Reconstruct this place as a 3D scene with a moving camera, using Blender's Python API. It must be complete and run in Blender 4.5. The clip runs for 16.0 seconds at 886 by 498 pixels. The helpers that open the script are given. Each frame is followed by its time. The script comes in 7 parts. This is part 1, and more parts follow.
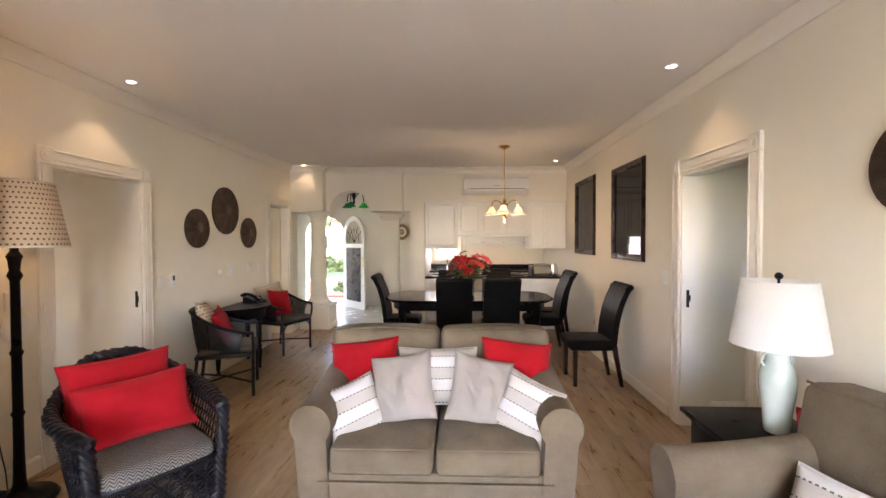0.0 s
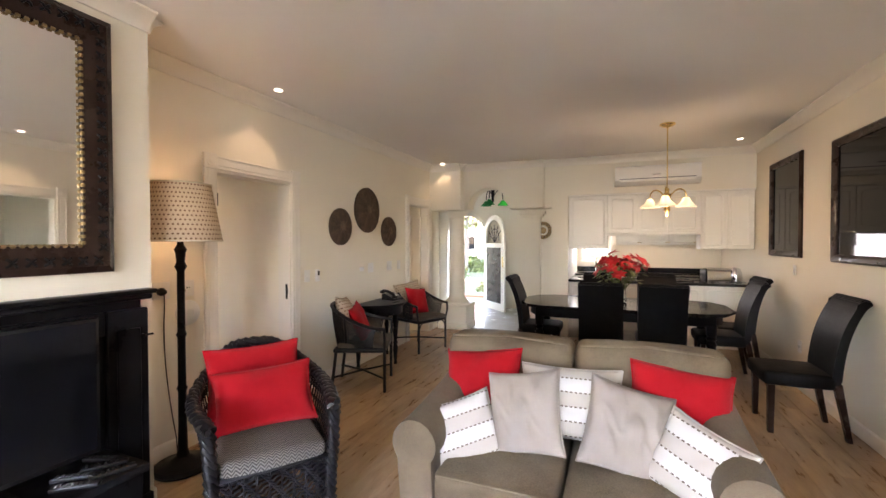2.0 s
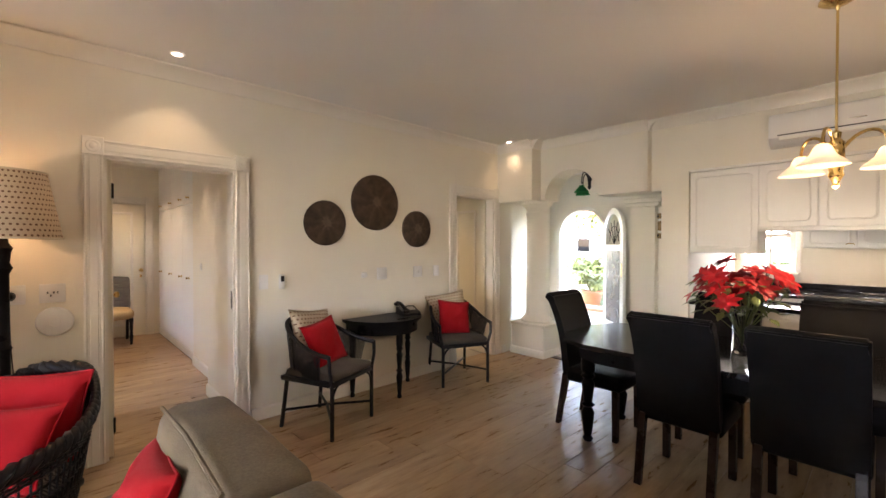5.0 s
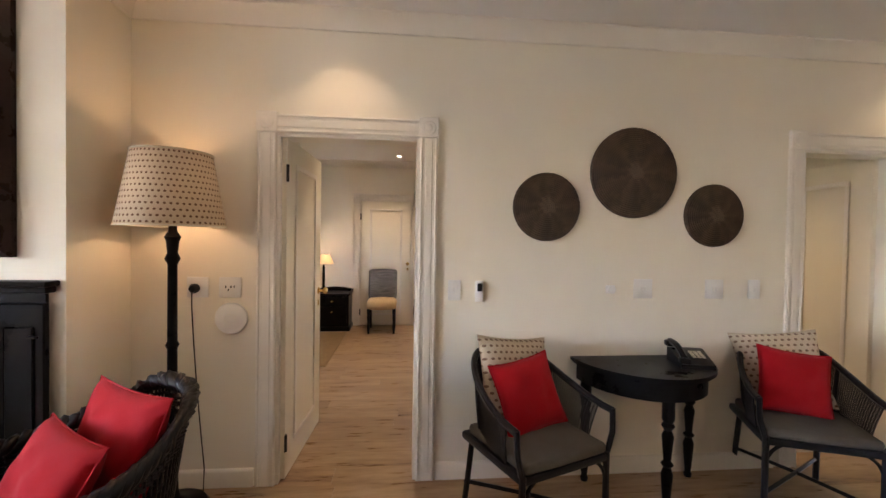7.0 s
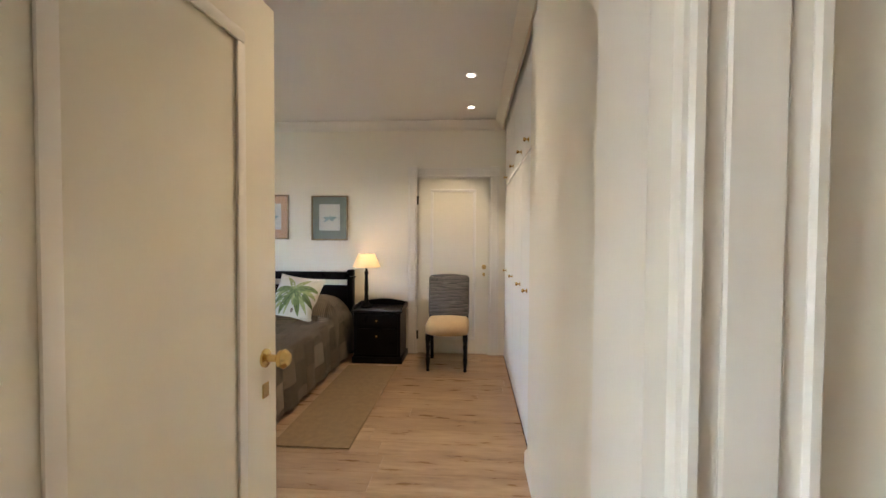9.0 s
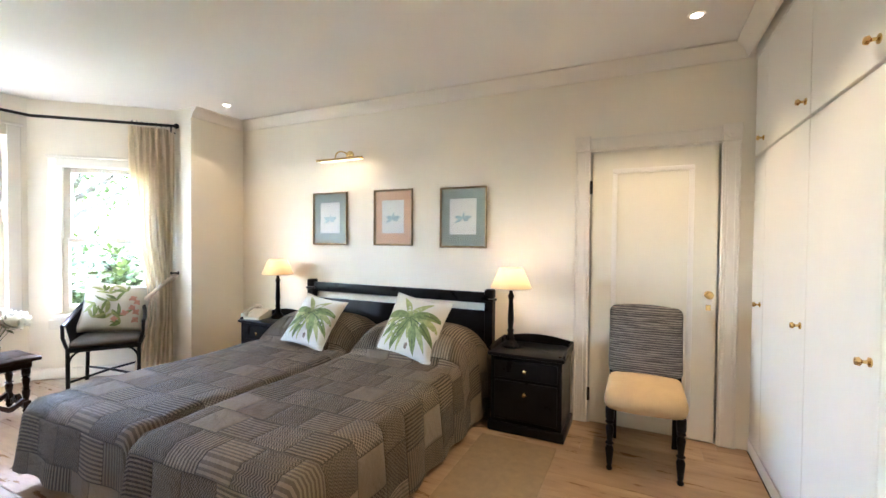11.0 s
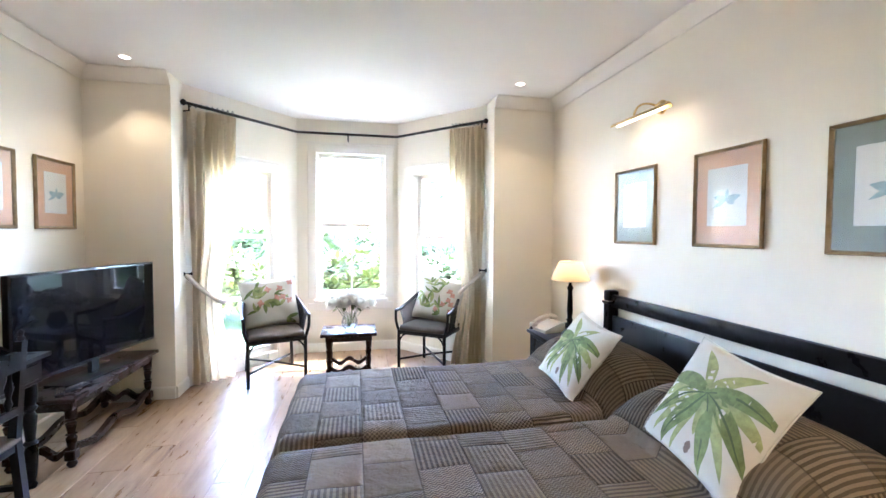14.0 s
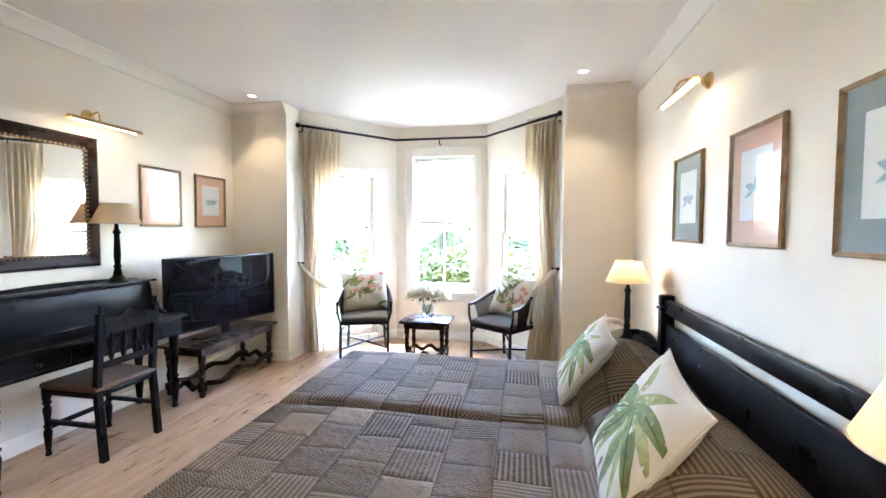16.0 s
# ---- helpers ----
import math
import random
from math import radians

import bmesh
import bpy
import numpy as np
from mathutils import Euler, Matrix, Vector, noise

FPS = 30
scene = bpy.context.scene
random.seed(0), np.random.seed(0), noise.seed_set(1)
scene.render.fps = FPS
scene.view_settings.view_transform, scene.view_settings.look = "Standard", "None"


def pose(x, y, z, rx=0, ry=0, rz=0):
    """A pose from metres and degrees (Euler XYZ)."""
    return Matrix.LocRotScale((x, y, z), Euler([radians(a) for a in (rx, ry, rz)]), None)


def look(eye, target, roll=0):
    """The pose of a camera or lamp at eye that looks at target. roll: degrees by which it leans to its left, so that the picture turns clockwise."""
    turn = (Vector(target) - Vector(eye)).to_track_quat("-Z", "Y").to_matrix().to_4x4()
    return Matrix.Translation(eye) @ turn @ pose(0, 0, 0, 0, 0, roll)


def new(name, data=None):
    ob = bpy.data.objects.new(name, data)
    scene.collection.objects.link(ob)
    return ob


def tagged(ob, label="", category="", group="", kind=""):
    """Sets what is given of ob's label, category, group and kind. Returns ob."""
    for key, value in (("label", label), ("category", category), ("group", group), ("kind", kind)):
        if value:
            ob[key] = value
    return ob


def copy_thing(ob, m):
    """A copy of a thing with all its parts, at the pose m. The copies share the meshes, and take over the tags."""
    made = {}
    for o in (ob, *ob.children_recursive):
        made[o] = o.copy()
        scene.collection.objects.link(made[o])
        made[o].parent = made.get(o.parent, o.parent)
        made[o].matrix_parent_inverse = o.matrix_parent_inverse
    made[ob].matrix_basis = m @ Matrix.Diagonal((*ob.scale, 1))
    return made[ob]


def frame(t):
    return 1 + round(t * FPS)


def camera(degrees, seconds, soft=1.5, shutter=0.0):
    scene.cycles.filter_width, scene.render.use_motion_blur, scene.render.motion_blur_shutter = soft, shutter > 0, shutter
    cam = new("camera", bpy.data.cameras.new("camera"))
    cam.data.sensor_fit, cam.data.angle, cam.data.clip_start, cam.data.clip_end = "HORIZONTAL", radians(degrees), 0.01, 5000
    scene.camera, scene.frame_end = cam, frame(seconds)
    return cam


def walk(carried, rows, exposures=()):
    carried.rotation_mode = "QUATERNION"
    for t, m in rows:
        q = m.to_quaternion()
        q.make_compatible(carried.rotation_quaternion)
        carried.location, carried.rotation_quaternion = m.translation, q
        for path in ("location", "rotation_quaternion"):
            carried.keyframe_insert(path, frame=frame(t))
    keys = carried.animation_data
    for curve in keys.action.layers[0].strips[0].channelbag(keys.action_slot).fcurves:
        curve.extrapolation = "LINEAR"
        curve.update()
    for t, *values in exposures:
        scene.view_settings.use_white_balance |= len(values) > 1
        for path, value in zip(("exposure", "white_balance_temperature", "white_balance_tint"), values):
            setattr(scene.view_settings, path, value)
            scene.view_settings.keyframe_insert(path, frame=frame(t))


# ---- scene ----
cam = camera(93.0, 16.0)
PATH = [
    (0, (-0.209, 0.349, 1.507), (-0.284, 2.347, 1.464), -0.15),
    (0.5, (-0.23, 0.405, 1.507), (-0.409, 2.397, 1.462), -0.2),
    (1, (-0.213, 0.483, 1.488), (-0.614, 2.442, 1.446), -0.2),
    (1.5, (-0.208, 0.603, 1.462), (-0.776, 2.521, 1.425), -0.15),
    (2, (-0.139, 0.767, 1.468), (-0.892, 2.619, 1.433), -0.1),
    (2.5, (-0.045, 1.019, 1.454), (-0.97, 2.792, 1.421), -0.1),
    (3, (0.025, 1.333, 1.434), (-1.03, 3.032, 1.4), 0.0),
    (3.5, (0.078, 1.688, 1.457), (-1.071, 3.324, 1.422), 0.1),
    (3.7, (0.103, 1.849, 1.454), (-1.075, 3.466, 1.421), 0.1),
    (4.2, (0.345, 2.21, 1.452), (-0.96, 3.73, 1.424), 0.05),
    (4.75, (0.585, 2.62, 1.449), (-0.83, 4.034, 1.422), 0.05),
    (5.3, (0.575, 3.08, 1.44), (-0.955, 4.366, 1.42), 0.05),
    (5.55, (0.455, 3.265, 1.434), (-1.135, 4.478, 1.417), 0.1),
    (5.8, (0.26, 3.37, 1.429), (-1.352, 4.545, 1.415), 0.15),
    (6, (0.187, 3.45, 1.424), (-1.569, 4.406, 1.409), 0.25),
    (6.5, (-0.086, 3.642, 1.4), (-2.002, 4.214, 1.383), 0.6),
    (7, (-0.483, 3.816, 1.422), (-2.474, 4.0, 1.383), 0.9),
    (7.5, (-0.987, 3.818, 1.424), (-2.986, 3.824, 1.366), 0.85),
    (8, (-1.54, 3.795, 1.415), (-3.536, 3.724, 1.346), 0.6),
    (10.3, (-3.768, 3.591, 1.324), (-5.74, 3.258, 1.317), 0.4),
    (10.5, (-3.903, 3.548, 1.34), (-5.858, 3.127, 1.327), 0.4),
    (11, (-4.128, 3.448, 1.385), (-5.938, 2.597, 1.346), 0.5),
    (11.5, (-4.255, 3.301, 1.418), (-5.87, 2.123, 1.357), 0.5),
    (12, (-4.441, 3.253, 1.457), (-5.807, 1.794, 1.382), 0.4),
    (12.5, (-4.691, 3.281, 1.424), (-5.778, 1.603, 1.354), 0.4),
    (13, (-4.996, 3.222, 1.42), (-5.868, 1.424, 1.346), 0.4),
    (13.5, (-5.296, 3.254, 1.434), (-5.957, 1.368, 1.359), 0.3),
    (14, (-5.589, 3.215, 1.405), (-5.997, 1.258, 1.33), 0.3),
    (14.5, (-5.867, 3.177, 1.419), (-6.046, 1.186, 1.343), 0.3),
    (15, (-6.112, 3.19, 1.396), (-6.014, 1.194, 1.318), 0.3),
    (15.5, (-6.322, 3.314, 1.408), (-6.062, 1.332, 1.327), 0.3),
    (16, (-6.525, 3.373, 1.403), (-6.158, 1.409, 1.313), 0.3),
]
EXPOSURES = [(0, 5.3, 7050, 27), (3, 5.4, 7000, 25), (6, 5.45, 7050, 25), (7.2, 5.45, 6500, 25), (8.2, 5.55, 6250, 20), (10.3, 5.85, 6000, 14), (11.2, 6.25, 5850, 14), (14, 6.35, 5500, 16), (16, 6.4, 5600, 16)]
walk(cam, [(t, look(*p)) for t, *p in PATH], EXPOSURES)

# ---- world and sun ----
SKY, SUN, DAY_S, SPOTS = 0.15, 0.4, 2.25, 0.25
LK = 0.023   # strength of the lit table and floor lamps
world = bpy.data.worlds.new("World")
scene.world = world
world.use_nodes = True
nt = world.node_tree
sky = nt.nodes.new("ShaderNodeTexSky")
sky.sky_type, sky.sun_disc = "NISHITA", False
SUN_DIR = Vector((0.5, 0.7, -1.35)).normalized()
sky.sun_elevation = math.asin(-SUN_DIR.z)
sky.sun_rotation = math.atan2(-SUN_DIR.x, -SUN_DIR.y)
nt.links.new(sky.outputs[0], nt.nodes["Background"].inputs[0])
nt.nodes["Background"].inputs[1].default_value = SKY
sun = new("sun", bpy.data.lights.new("sun", "SUN"))
sun.data.energy, sun.data.angle, sun.data.color = SUN, radians(0.5), (1, 0.94, 0.84)
sun.matrix_basis = look((0, 0, 8), Vector((0, 0, 8)) + SUN_DIR)

LW, RW, CE = -2.96, 1.58, 2.71          # living room walls and ceiling
BW, BE, BS, BN = -7.52, -3.46, -0.68, 4.11  # bedroom walls
SY = -2.8                                # living room south wall


def lamp(name, kind, m, energy, color, size=0.05, spot=None, sizey=None):
    d = bpy.data.lights.new(name, kind)
    d.energy, d.color = energy, color
    if kind == "AREA":
        d.shape, d.size, d.size_y = "RECTANGLE", size, sizey or size
    else:
        d.shadow_soft_size = size
    if spot:
        d.spot_size, d.spot_blend = radians(spot), 0.6
    o = new(name, d)
    o.matrix_basis = m
    return o


WARM, WARMER = (1, 0.76, 0.48), (1, 0.66, 0.34)
# daylight through the living room's south glazing, the bay and the kitchen window
lamp("daylight_south", "AREA", look((-0.3, SY + 0.02, 1.3), (-0.3, 4, 2.2)), DAY_S, (0.82, 0.92, 1.0), 2.6, None, 2.1)
lamp("daylight_kitchen", "AREA", look((-0.45, 9.28, 1.5), (-0.45, 8, 1.2)), 0.4, (0.95, 0.97, 1), 0.5, None, 0.7)
DOWNLIGHTS = [(-2.68, 3.46), (-2.68, 7.0), (1.27, 6.85), (1.27, 3.35)]
BED_DOWNLIGHTS = [(-7.0, -0.28), (-3.91, -0.39), (-5.48, -1.0), (-6.98, 3.72), (-6.13, 3.72), (-4.43, 3.72)]
# unseen fixture, added as warm fill for the side room, four times SPOTS
SIDE_FILL = (-3.75, 6.2)
for x, y in DOWNLIGHTS + [SIDE_FILL]:
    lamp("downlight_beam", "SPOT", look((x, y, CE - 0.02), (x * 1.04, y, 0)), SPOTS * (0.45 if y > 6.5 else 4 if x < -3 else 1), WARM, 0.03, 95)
for x, y in BED_DOWNLIGHTS:
    lamp("downlight_beam", "SPOT", look((x, y, CE - 0.02), (x + 0.25, y - 0.6, 0) if y > 3 else (x, y + 0.02, 0)), (1.2 if x > -5 else 1.0) if y > 3 else 0.3, WARM, 0.03, 95)


# ---- mesh helpers: shapes are added to a bmesh ----
def bx(bm, x0, x1, y0, y1, z0, z1, bev=0.0, seg=2):
    vs = [bm.verts.new((x, y, z)) for x in (x0, x1) for y in (y0, y1) for z in (z0, z1)]
    fs = [bm.faces.new([vs[i] for i in f]) for f in
          ((0, 1, 3, 2), (4, 6, 7, 5), (0, 4, 5, 1), (2, 3, 7, 6), (0, 2, 6, 4), (1, 5, 7, 3))]
    if bev:
        es = list({e for f in fs for e in f.edges})
        bmesh.ops.bevel(bm, geom=es, offset=bev, segments=seg, affect="EDGES", profile=0.5)
    return vs


def lathe(bm, prof, n=16, cx=0.0, cy=0.0, m=None, uv=False):
    rings = []
    for r, z in prof:
        ring = []
        for i in range(n):
            a = 2 * math.pi * i / n
            v = Vector((cx + r * math.cos(a), cy + r * math.sin(a), z))
            ring.append(bm.verts.new(m @ v if m else v))
        rings.append(ring)
    lay = bm.loops.layers.uv.verify() if uv else None
    for k in range(len(rings) - 1):
        a, b = rings[k], rings[k + 1]
        for i in range(n):
            j = (i + 1) % n
            f = bm.faces.new((a[i], a[j], b[j], b[i]))
            if lay:
                for lp, (u, w) in zip(f.loops, ((i, k), (i + 1, k), (i + 1, k + 1), (i, k + 1))):
                    lp[lay].uv = (u / n, w / (len(rings) - 1))
    if not uv:
        if prof[0][0] > 1e-4:
            bm.faces.new(rings[0][::-1])
        if prof[-1][0] > 1e-4:
            bm.faces.new(rings[-1])


def tube(bm, pts, r, n=6, r1=None, caps=True):
    pts = [Vector(p) for p in pts]
    rings, up = [], Vector((0.13, 0.31, 0.94)).normalized()
    for i, p in enumerate(pts):
        d = (pts[min(i + 1, len(pts) - 1)] - pts[max(i - 1, 0)]).normalized()
        if abs(d.dot(up)) > 0.97:
            up = Vector((1, 0.1, 0)).normalized()
        s = d.cross(up).normalized()
        u = s.cross(d)
        up = u
        rr = r if r1 is None else r + (r1 - r) * i / max(1, len(pts) - 1)
        rings.append([bm.verts.new(p + rr * (math.cos(2 * math.pi * k / n) * s + math.sin(2 * math.pi * k / n) * u)) for k in range(n)])
    for a, b in zip(rings, rings[1:]):
        for k in range(n):
            bm.faces.new((a[k], a[(k + 1) % n], b[(k + 1) % n], b[k]))
    if caps and n > 2:
        bm.faces.new(rings[0][::-1])
        bm.faces.new(rings[-1])


def prism(bm, pts, h0, h1, to3):
    """A flat outline pts (a, b) given depth from h0 to h1; to3(a, b, h) gives the place."""
    lo = [bm.verts.new(to3(a, b, h0)) for a, b in pts]
    hi = [bm.verts.new(to3(a, b, h1)) for a, b in pts]
    n = len(pts)
    bm.faces.new(lo[::-1])
    bm.faces.new(hi)
    for i in range(n):
        bm.faces.new((lo[i], lo[(i + 1) % n], hi[(i + 1) % n], hi[i]))


def arc(p0, p1, bulge, n=8):
    p0, p1, b = Vector(p0), Vector(p1), Vector(bulge)
    return [p0.lerp(p1, i / n) + b * math.sin(math.pi * i / n) for i in range(n + 1)]


def bez(p, n=12):
    p = [Vector(q) for q in p]
    return [(1 - t) ** 3 * p[0] + 3 * t * (1 - t) ** 2 * p[1] + 3 * t * t * (1 - t) * p[2] + t ** 3 * p[3] for t in (i / n for i in range(n + 1))]


def finish(bm, name, mats, smooth=True, angle=35):
    bmesh.ops.recalc_face_normals(bm, faces=bm.faces)
    me = bpy.data.meshes.new(name)
    bm.to_mesh(me)
    bm.free()
    for m in (mats if isinstance(mats, (list, tuple)) else [mats]):
        me.materials.append(m)
    if smooth:
        me.polygons.foreach_set("use_smooth", [True] * len(me.polygons))
        me.set_sharp_from_angle(angle=radians(angle))
    return me


def thing(name, m, label, category, group="", kind=""):
    o = new(name)
    o.empty_display_size = 0.1
    o.matrix_basis = m
    return tagged(o, label, category, group, kind)


def part(parent, name, build, mats, label="", smooth=True, angle=35):
    bm = bmesh.new()
    build(bm)
    o = new(name, finish(bm, name, mats, smooth, angle))
    o.parent = parent
    return tagged(o, label)


def single(name, m, build, mats, label, category, group="", kind="", smooth=True, angle=35):
    bm = bmesh.new()
    build(bm)
    o = new(name, finish(bm, name, mats, smooth, angle))
    o.matrix_basis = m
    return tagged(o, label, category, group, kind)


def struct(name, build, mats, label="", smooth=False, m=None):
    bm = bmesh.new()
    build(bm)
    o = new(name, finish(bm, name, mats, smooth))
    if m:
        o.matrix_basis = m
    return tagged(o, label or name.replace("_", " "), "", "", "structure")


# ---- materials ----
class Nodes:
    def __init__(self, name):
        self.mat = bpy.data.materials.new(name)
        self.mat.use_nodes = True
        self.t = self.mat.node_tree
        self.b = self.t.nodes["Principled BSDF"]

    def add(self, kind, **kw):
        n = self.t.nodes.new(kind)
        for k, v in kw.items():
            if isinstance(v, bpy.types.NodeSocket):
                self.t.links.new(v, n.inputs[k.replace("_", " ")])
            else:
                n.inputs[k.replace("_", " ")].default_value = v
        return n

    def link(self, a, b):
        self.t.links.new(a, b)

    def coord(self, which="Object", scale=(1, 1, 1)):
        c = self.t.nodes.new("ShaderNodeTexCoord")
        mp = self.t.nodes.new("ShaderNodeMapping")
        mp.inputs["Scale"].default_value = scale
        self.link(c.outputs[which], mp.inputs[0])
        return mp.outputs[0]

    def noise(self, vec, scale, detail=4, rough=0.6):
        n = self.t.nodes.new("ShaderNodeTexNoise")
        n.inputs["Scale"].default_value, n.inputs["Detail"].default_value, n.inputs["Roughness"].default_value = scale, detail, rough
        self.link(vec, n.inputs["Vector"])
        return n.outputs[0]

    def math(self, op, a, b=None, c=None):
        n = self.t.nodes.new("ShaderNodeMath")
        n.operation = op
        for i, v in enumerate((a, b, c)):
            if v is None:
                continue
            if isinstance(v, bpy.types.NodeSocket):
                self.link(v, n.inputs[i])
            else:
                n.inputs[i].default_value = v
        return n.outputs[0]

    def ramp(self, fac, stops):
        n = self.t.nodes.new("ShaderNodeValToRGB")
        e = n.color_ramp.elements
        while len(e) < len(stops):
            e.new(0.5)
        for el, (p, c) in zip(e, stops):
            el.position, el.color = p, (*c, 1)
        self.link(fac, n.inputs[0])
        return n.outputs[0]

    def mix(self, fac, a, b):
        n = self.t.nodes.new("ShaderNodeMix")
        n.data_type = "RGBA"
        for i, v in ((0, fac), (6, a), (7, b)):
            if isinstance(v, bpy.types.NodeSocket):
                self.link(v, n.inputs[i])
            elif i == 0:
                n.inputs[0].default_value = v
            else:
                n.inputs[i].default_value = (*v, 1)
        return n.outputs[2]

    def bump(self, height, strength=0.3, dist=0.01):
        n = self.t.nodes.new("ShaderNodeBump")
        n.inputs["Strength"].default_value, n.inputs["Distance"].default_value = strength, dist
        self.link(height, n.inputs["Height"])
        self.link(n.outputs[0], self.b.inputs["Normal"])

    def done(self, color=None, rough=0.5, metal=0.0):
        if isinstance(color, bpy.types.NodeSocket):
            self.link(color, self.b.inputs["Base Color"])
        elif color:
            self.b.inputs["Base Color"].default_value = (*color, 1)
        if isinstance(rough, bpy.types.NodeSocket):
            self.link(rough, self.b.inputs["Roughness"])
        else:
            self.b.inputs["Roughness"].default_value = rough
        self.b.inputs["Metallic"].default_value = metal
        return self.mat


def tone(c, k):
    return tuple(min(1, max(0, v * k)) for v in c)


def plain(name, col, rough=0.5, metal=0.0, var=0.08, scale=3.0, bump=0.15, bscale=90, dist=0.002, spec=0.5):
    n = Nodes(name)
    v = n.coord()
    a = n.noise(v, scale, 5)
    f = n.noise(v, bscale, 3)
    c = n.ramp(n.math("MULTIPLY_ADD", f, 0.25, n.math("MULTIPLY", a, 0.75)), [(0.3, tone(col, 1 - var)), (0.7, tone(col, 1 + var))])
    r = n.math("MULTIPLY_ADD", a, 0.2, rough - 0.1)
    n.b.inputs["Specular IOR Level"].default_value = spec
    if bump:
        n.bump(f, bump, dist)
    return n.done(c, r, metal)


M = {}
M["wall"] = plain("wall_paint", (0.82, 0.76, 0.635), 0.75, var=0.025, scale=1.2, bump=0.12, bscale=160)
M["ceil"] = plain("ceiling_paint", (0.81, 0.78, 0.73), 0.8, var=0.02, scale=1, bump=0.08, bscale=160)
M["trim"] = plain("trim_gloss_paint", (0.80, 0.75, 0.66), 0.4, var=0.02, scale=2, bump=0.03)
M["door"] = plain("door_paint", (0.78, 0.72, 0.58), 0.38, var=0.025, scale=2, bump=0.04)
M["cab"] = plain("cabinet_paint", (0.82, 0.79, 0.72), 0.35, var=0.02, scale=2, bump=0.02)
M["black"] = plain("black_stained_wood", (0.008, 0.0075, 0.0085), 0.3, var=0.35, scale=7, bump=0.06, bscale=120, spec=0.09)
M["polish"] = plain("polished_black_top", (0.009, 0.008, 0.009), 0.16, var=0.3, scale=6, bump=0.02, bscale=60, spec=0.3)
M["darkwood"] = plain("dark_brown_wood", (0.030, 0.016, 0.012), 0.28, var=0.4, scale=8, bump=0.08, bscale=90, spec=0.18)
M["leather"] = plain("black_leather", (0.007, 0.0065, 0.007), 0.45, var=0.25, scale=10, bump=0.2, bscale=220, spec=0.09)
M["rattan"] = plain("black_lacquered_rattan", (0.010, 0.010, 0.012), 0.33, var=0.4, scale=20, bump=0.3, bscale=70, spec=0.3)
M["brass"] = plain("brass", (0.72, 0.52, 0.22), 0.25, 1.0, var=0.06, scale=9, bump=0.02)
M["chrome"] = plain("chrome", (0.75, 0.75, 0.76), 0.12, 1.0, var=0.03, scale=9, bump=0)
M["iron"] = plain("dark_iron", (0.02, 0.018, 0.016), 0.45, 0.6, var=0.2, scale=12, bump=0.1)
M["plastic"] = plain("white_plastic", (0.80, 0.78, 0.74), 0.35, var=0.015, bump=0)
M["blackplastic"] = plain("black_plastic", (0.010, 0.010, 0.011), 0.3, var=0.1, bump=0, spec=0.25)
M["granite"] = plain("black_granite", (0.012, 0.012, 0.014), 0.1, var=0.6, scale=160, bump=0)
M["ceramic"] = plain("celadon_glaze", (0.50, 0.58, 0.53), 0.15, var=0.08, scale=5, bump=0.02)
M["terracotta"] = plain("terracotta", (0.45, 0.19, 0.09), 0.8, var=0.15, scale=6, bump=0.2)
M["stone"] = plain("garden_stone", (0.50, 0.45, 0.38), 0.9, var=0.2, scale=4, bump=0.5, bscale=30, dist=0.01)
M["tile"] = plain("hall_tile", (0.58, 0.55, 0.50), 0.25, var=0.08, scale=3, bump=0.05)
M["leaf"] = plain("leaf", (0.115, 0.145, 0.04), 0.5, var=0.5, scale=4, bump=0.1)
M["leaf_light"] = plain("leaf_light", (0.20, 0.22, 0.06), 0.5, var=0.5, scale=4, bump=0.1)
M["bark"] = plain("bark", (0.13, 0.10, 0.075), 0.9, var=0.3, scale=9, bump=0.6, bscale=40, dist=0.02)
M["grass"] = plain("lawn_grass", (0.05, 0.08, 0.022), 0.9, var=0.3, scale=2, bump=0.6, bscale=60, dist=0.02)
M["petal_red"] = plain("red_petals", (0.42, 0.008, 0.012), 0.5, var=0.3, scale=20, bump=0.1)
M["rope"] = plain("cream_rope", (0.62, 0.54, 0.42), 0.85, var=0.1, scale=40, bump=0.8, bscale=120, dist=0.004)
M["rug"] = plain("sisal", (0.27, 0.19, 0.105), 0.95, var=0.15, scale=20, bump=0.9, bscale=260, dist=0.004)
M["rush"] = plain("dark_rush", (0.085, 0.05, 0.028), 0.7, var=0.3, scale=30, bump=0.6, bscale=160, dist=0.004)
M["ochre"] = plain("ochre_fabric", (0.50, 0.34, 0.16), 0.9, var=0.08, scale=9, bump=0.5, bscale=400)
M["print_green"] = plain("printed_green", (0.16, 0.21, 0.07), 0.85, var=0.5, scale=30, bump=0.4, bscale=500)
M["print_lime"] = plain("printed_lime", (0.30, 0.33, 0.13), 0.85, var=0.4, scale=30, bump=0.4, bscale=500)
M["print_vein"] = plain("printed_dark_green", (0.075, 0.11, 0.045), 0.85, var=0.3, scale=30, bump=0.3, bscale=500)
M["print_brown"] = plain("printed_brown", (0.20, 0.15, 0.12), 0.85, var=0.3, scale=30, bump=0.3, bscale=500)
M["print_pink"] = plain("printed_pink", (0.52, 0.27, 0.21), 0.85, var=0.4, scale=30, bump=0.4, bscale=500)
M["mat_green"] = plain("green_mount", (0.10, 0.15, 0.11), 0.8, var=0.05, bump=0.05)
M["mat_peach"] = plain("peach_mount", (0.60, 0.31, 0.13), 0.8, var=0.05, bump=0.05)
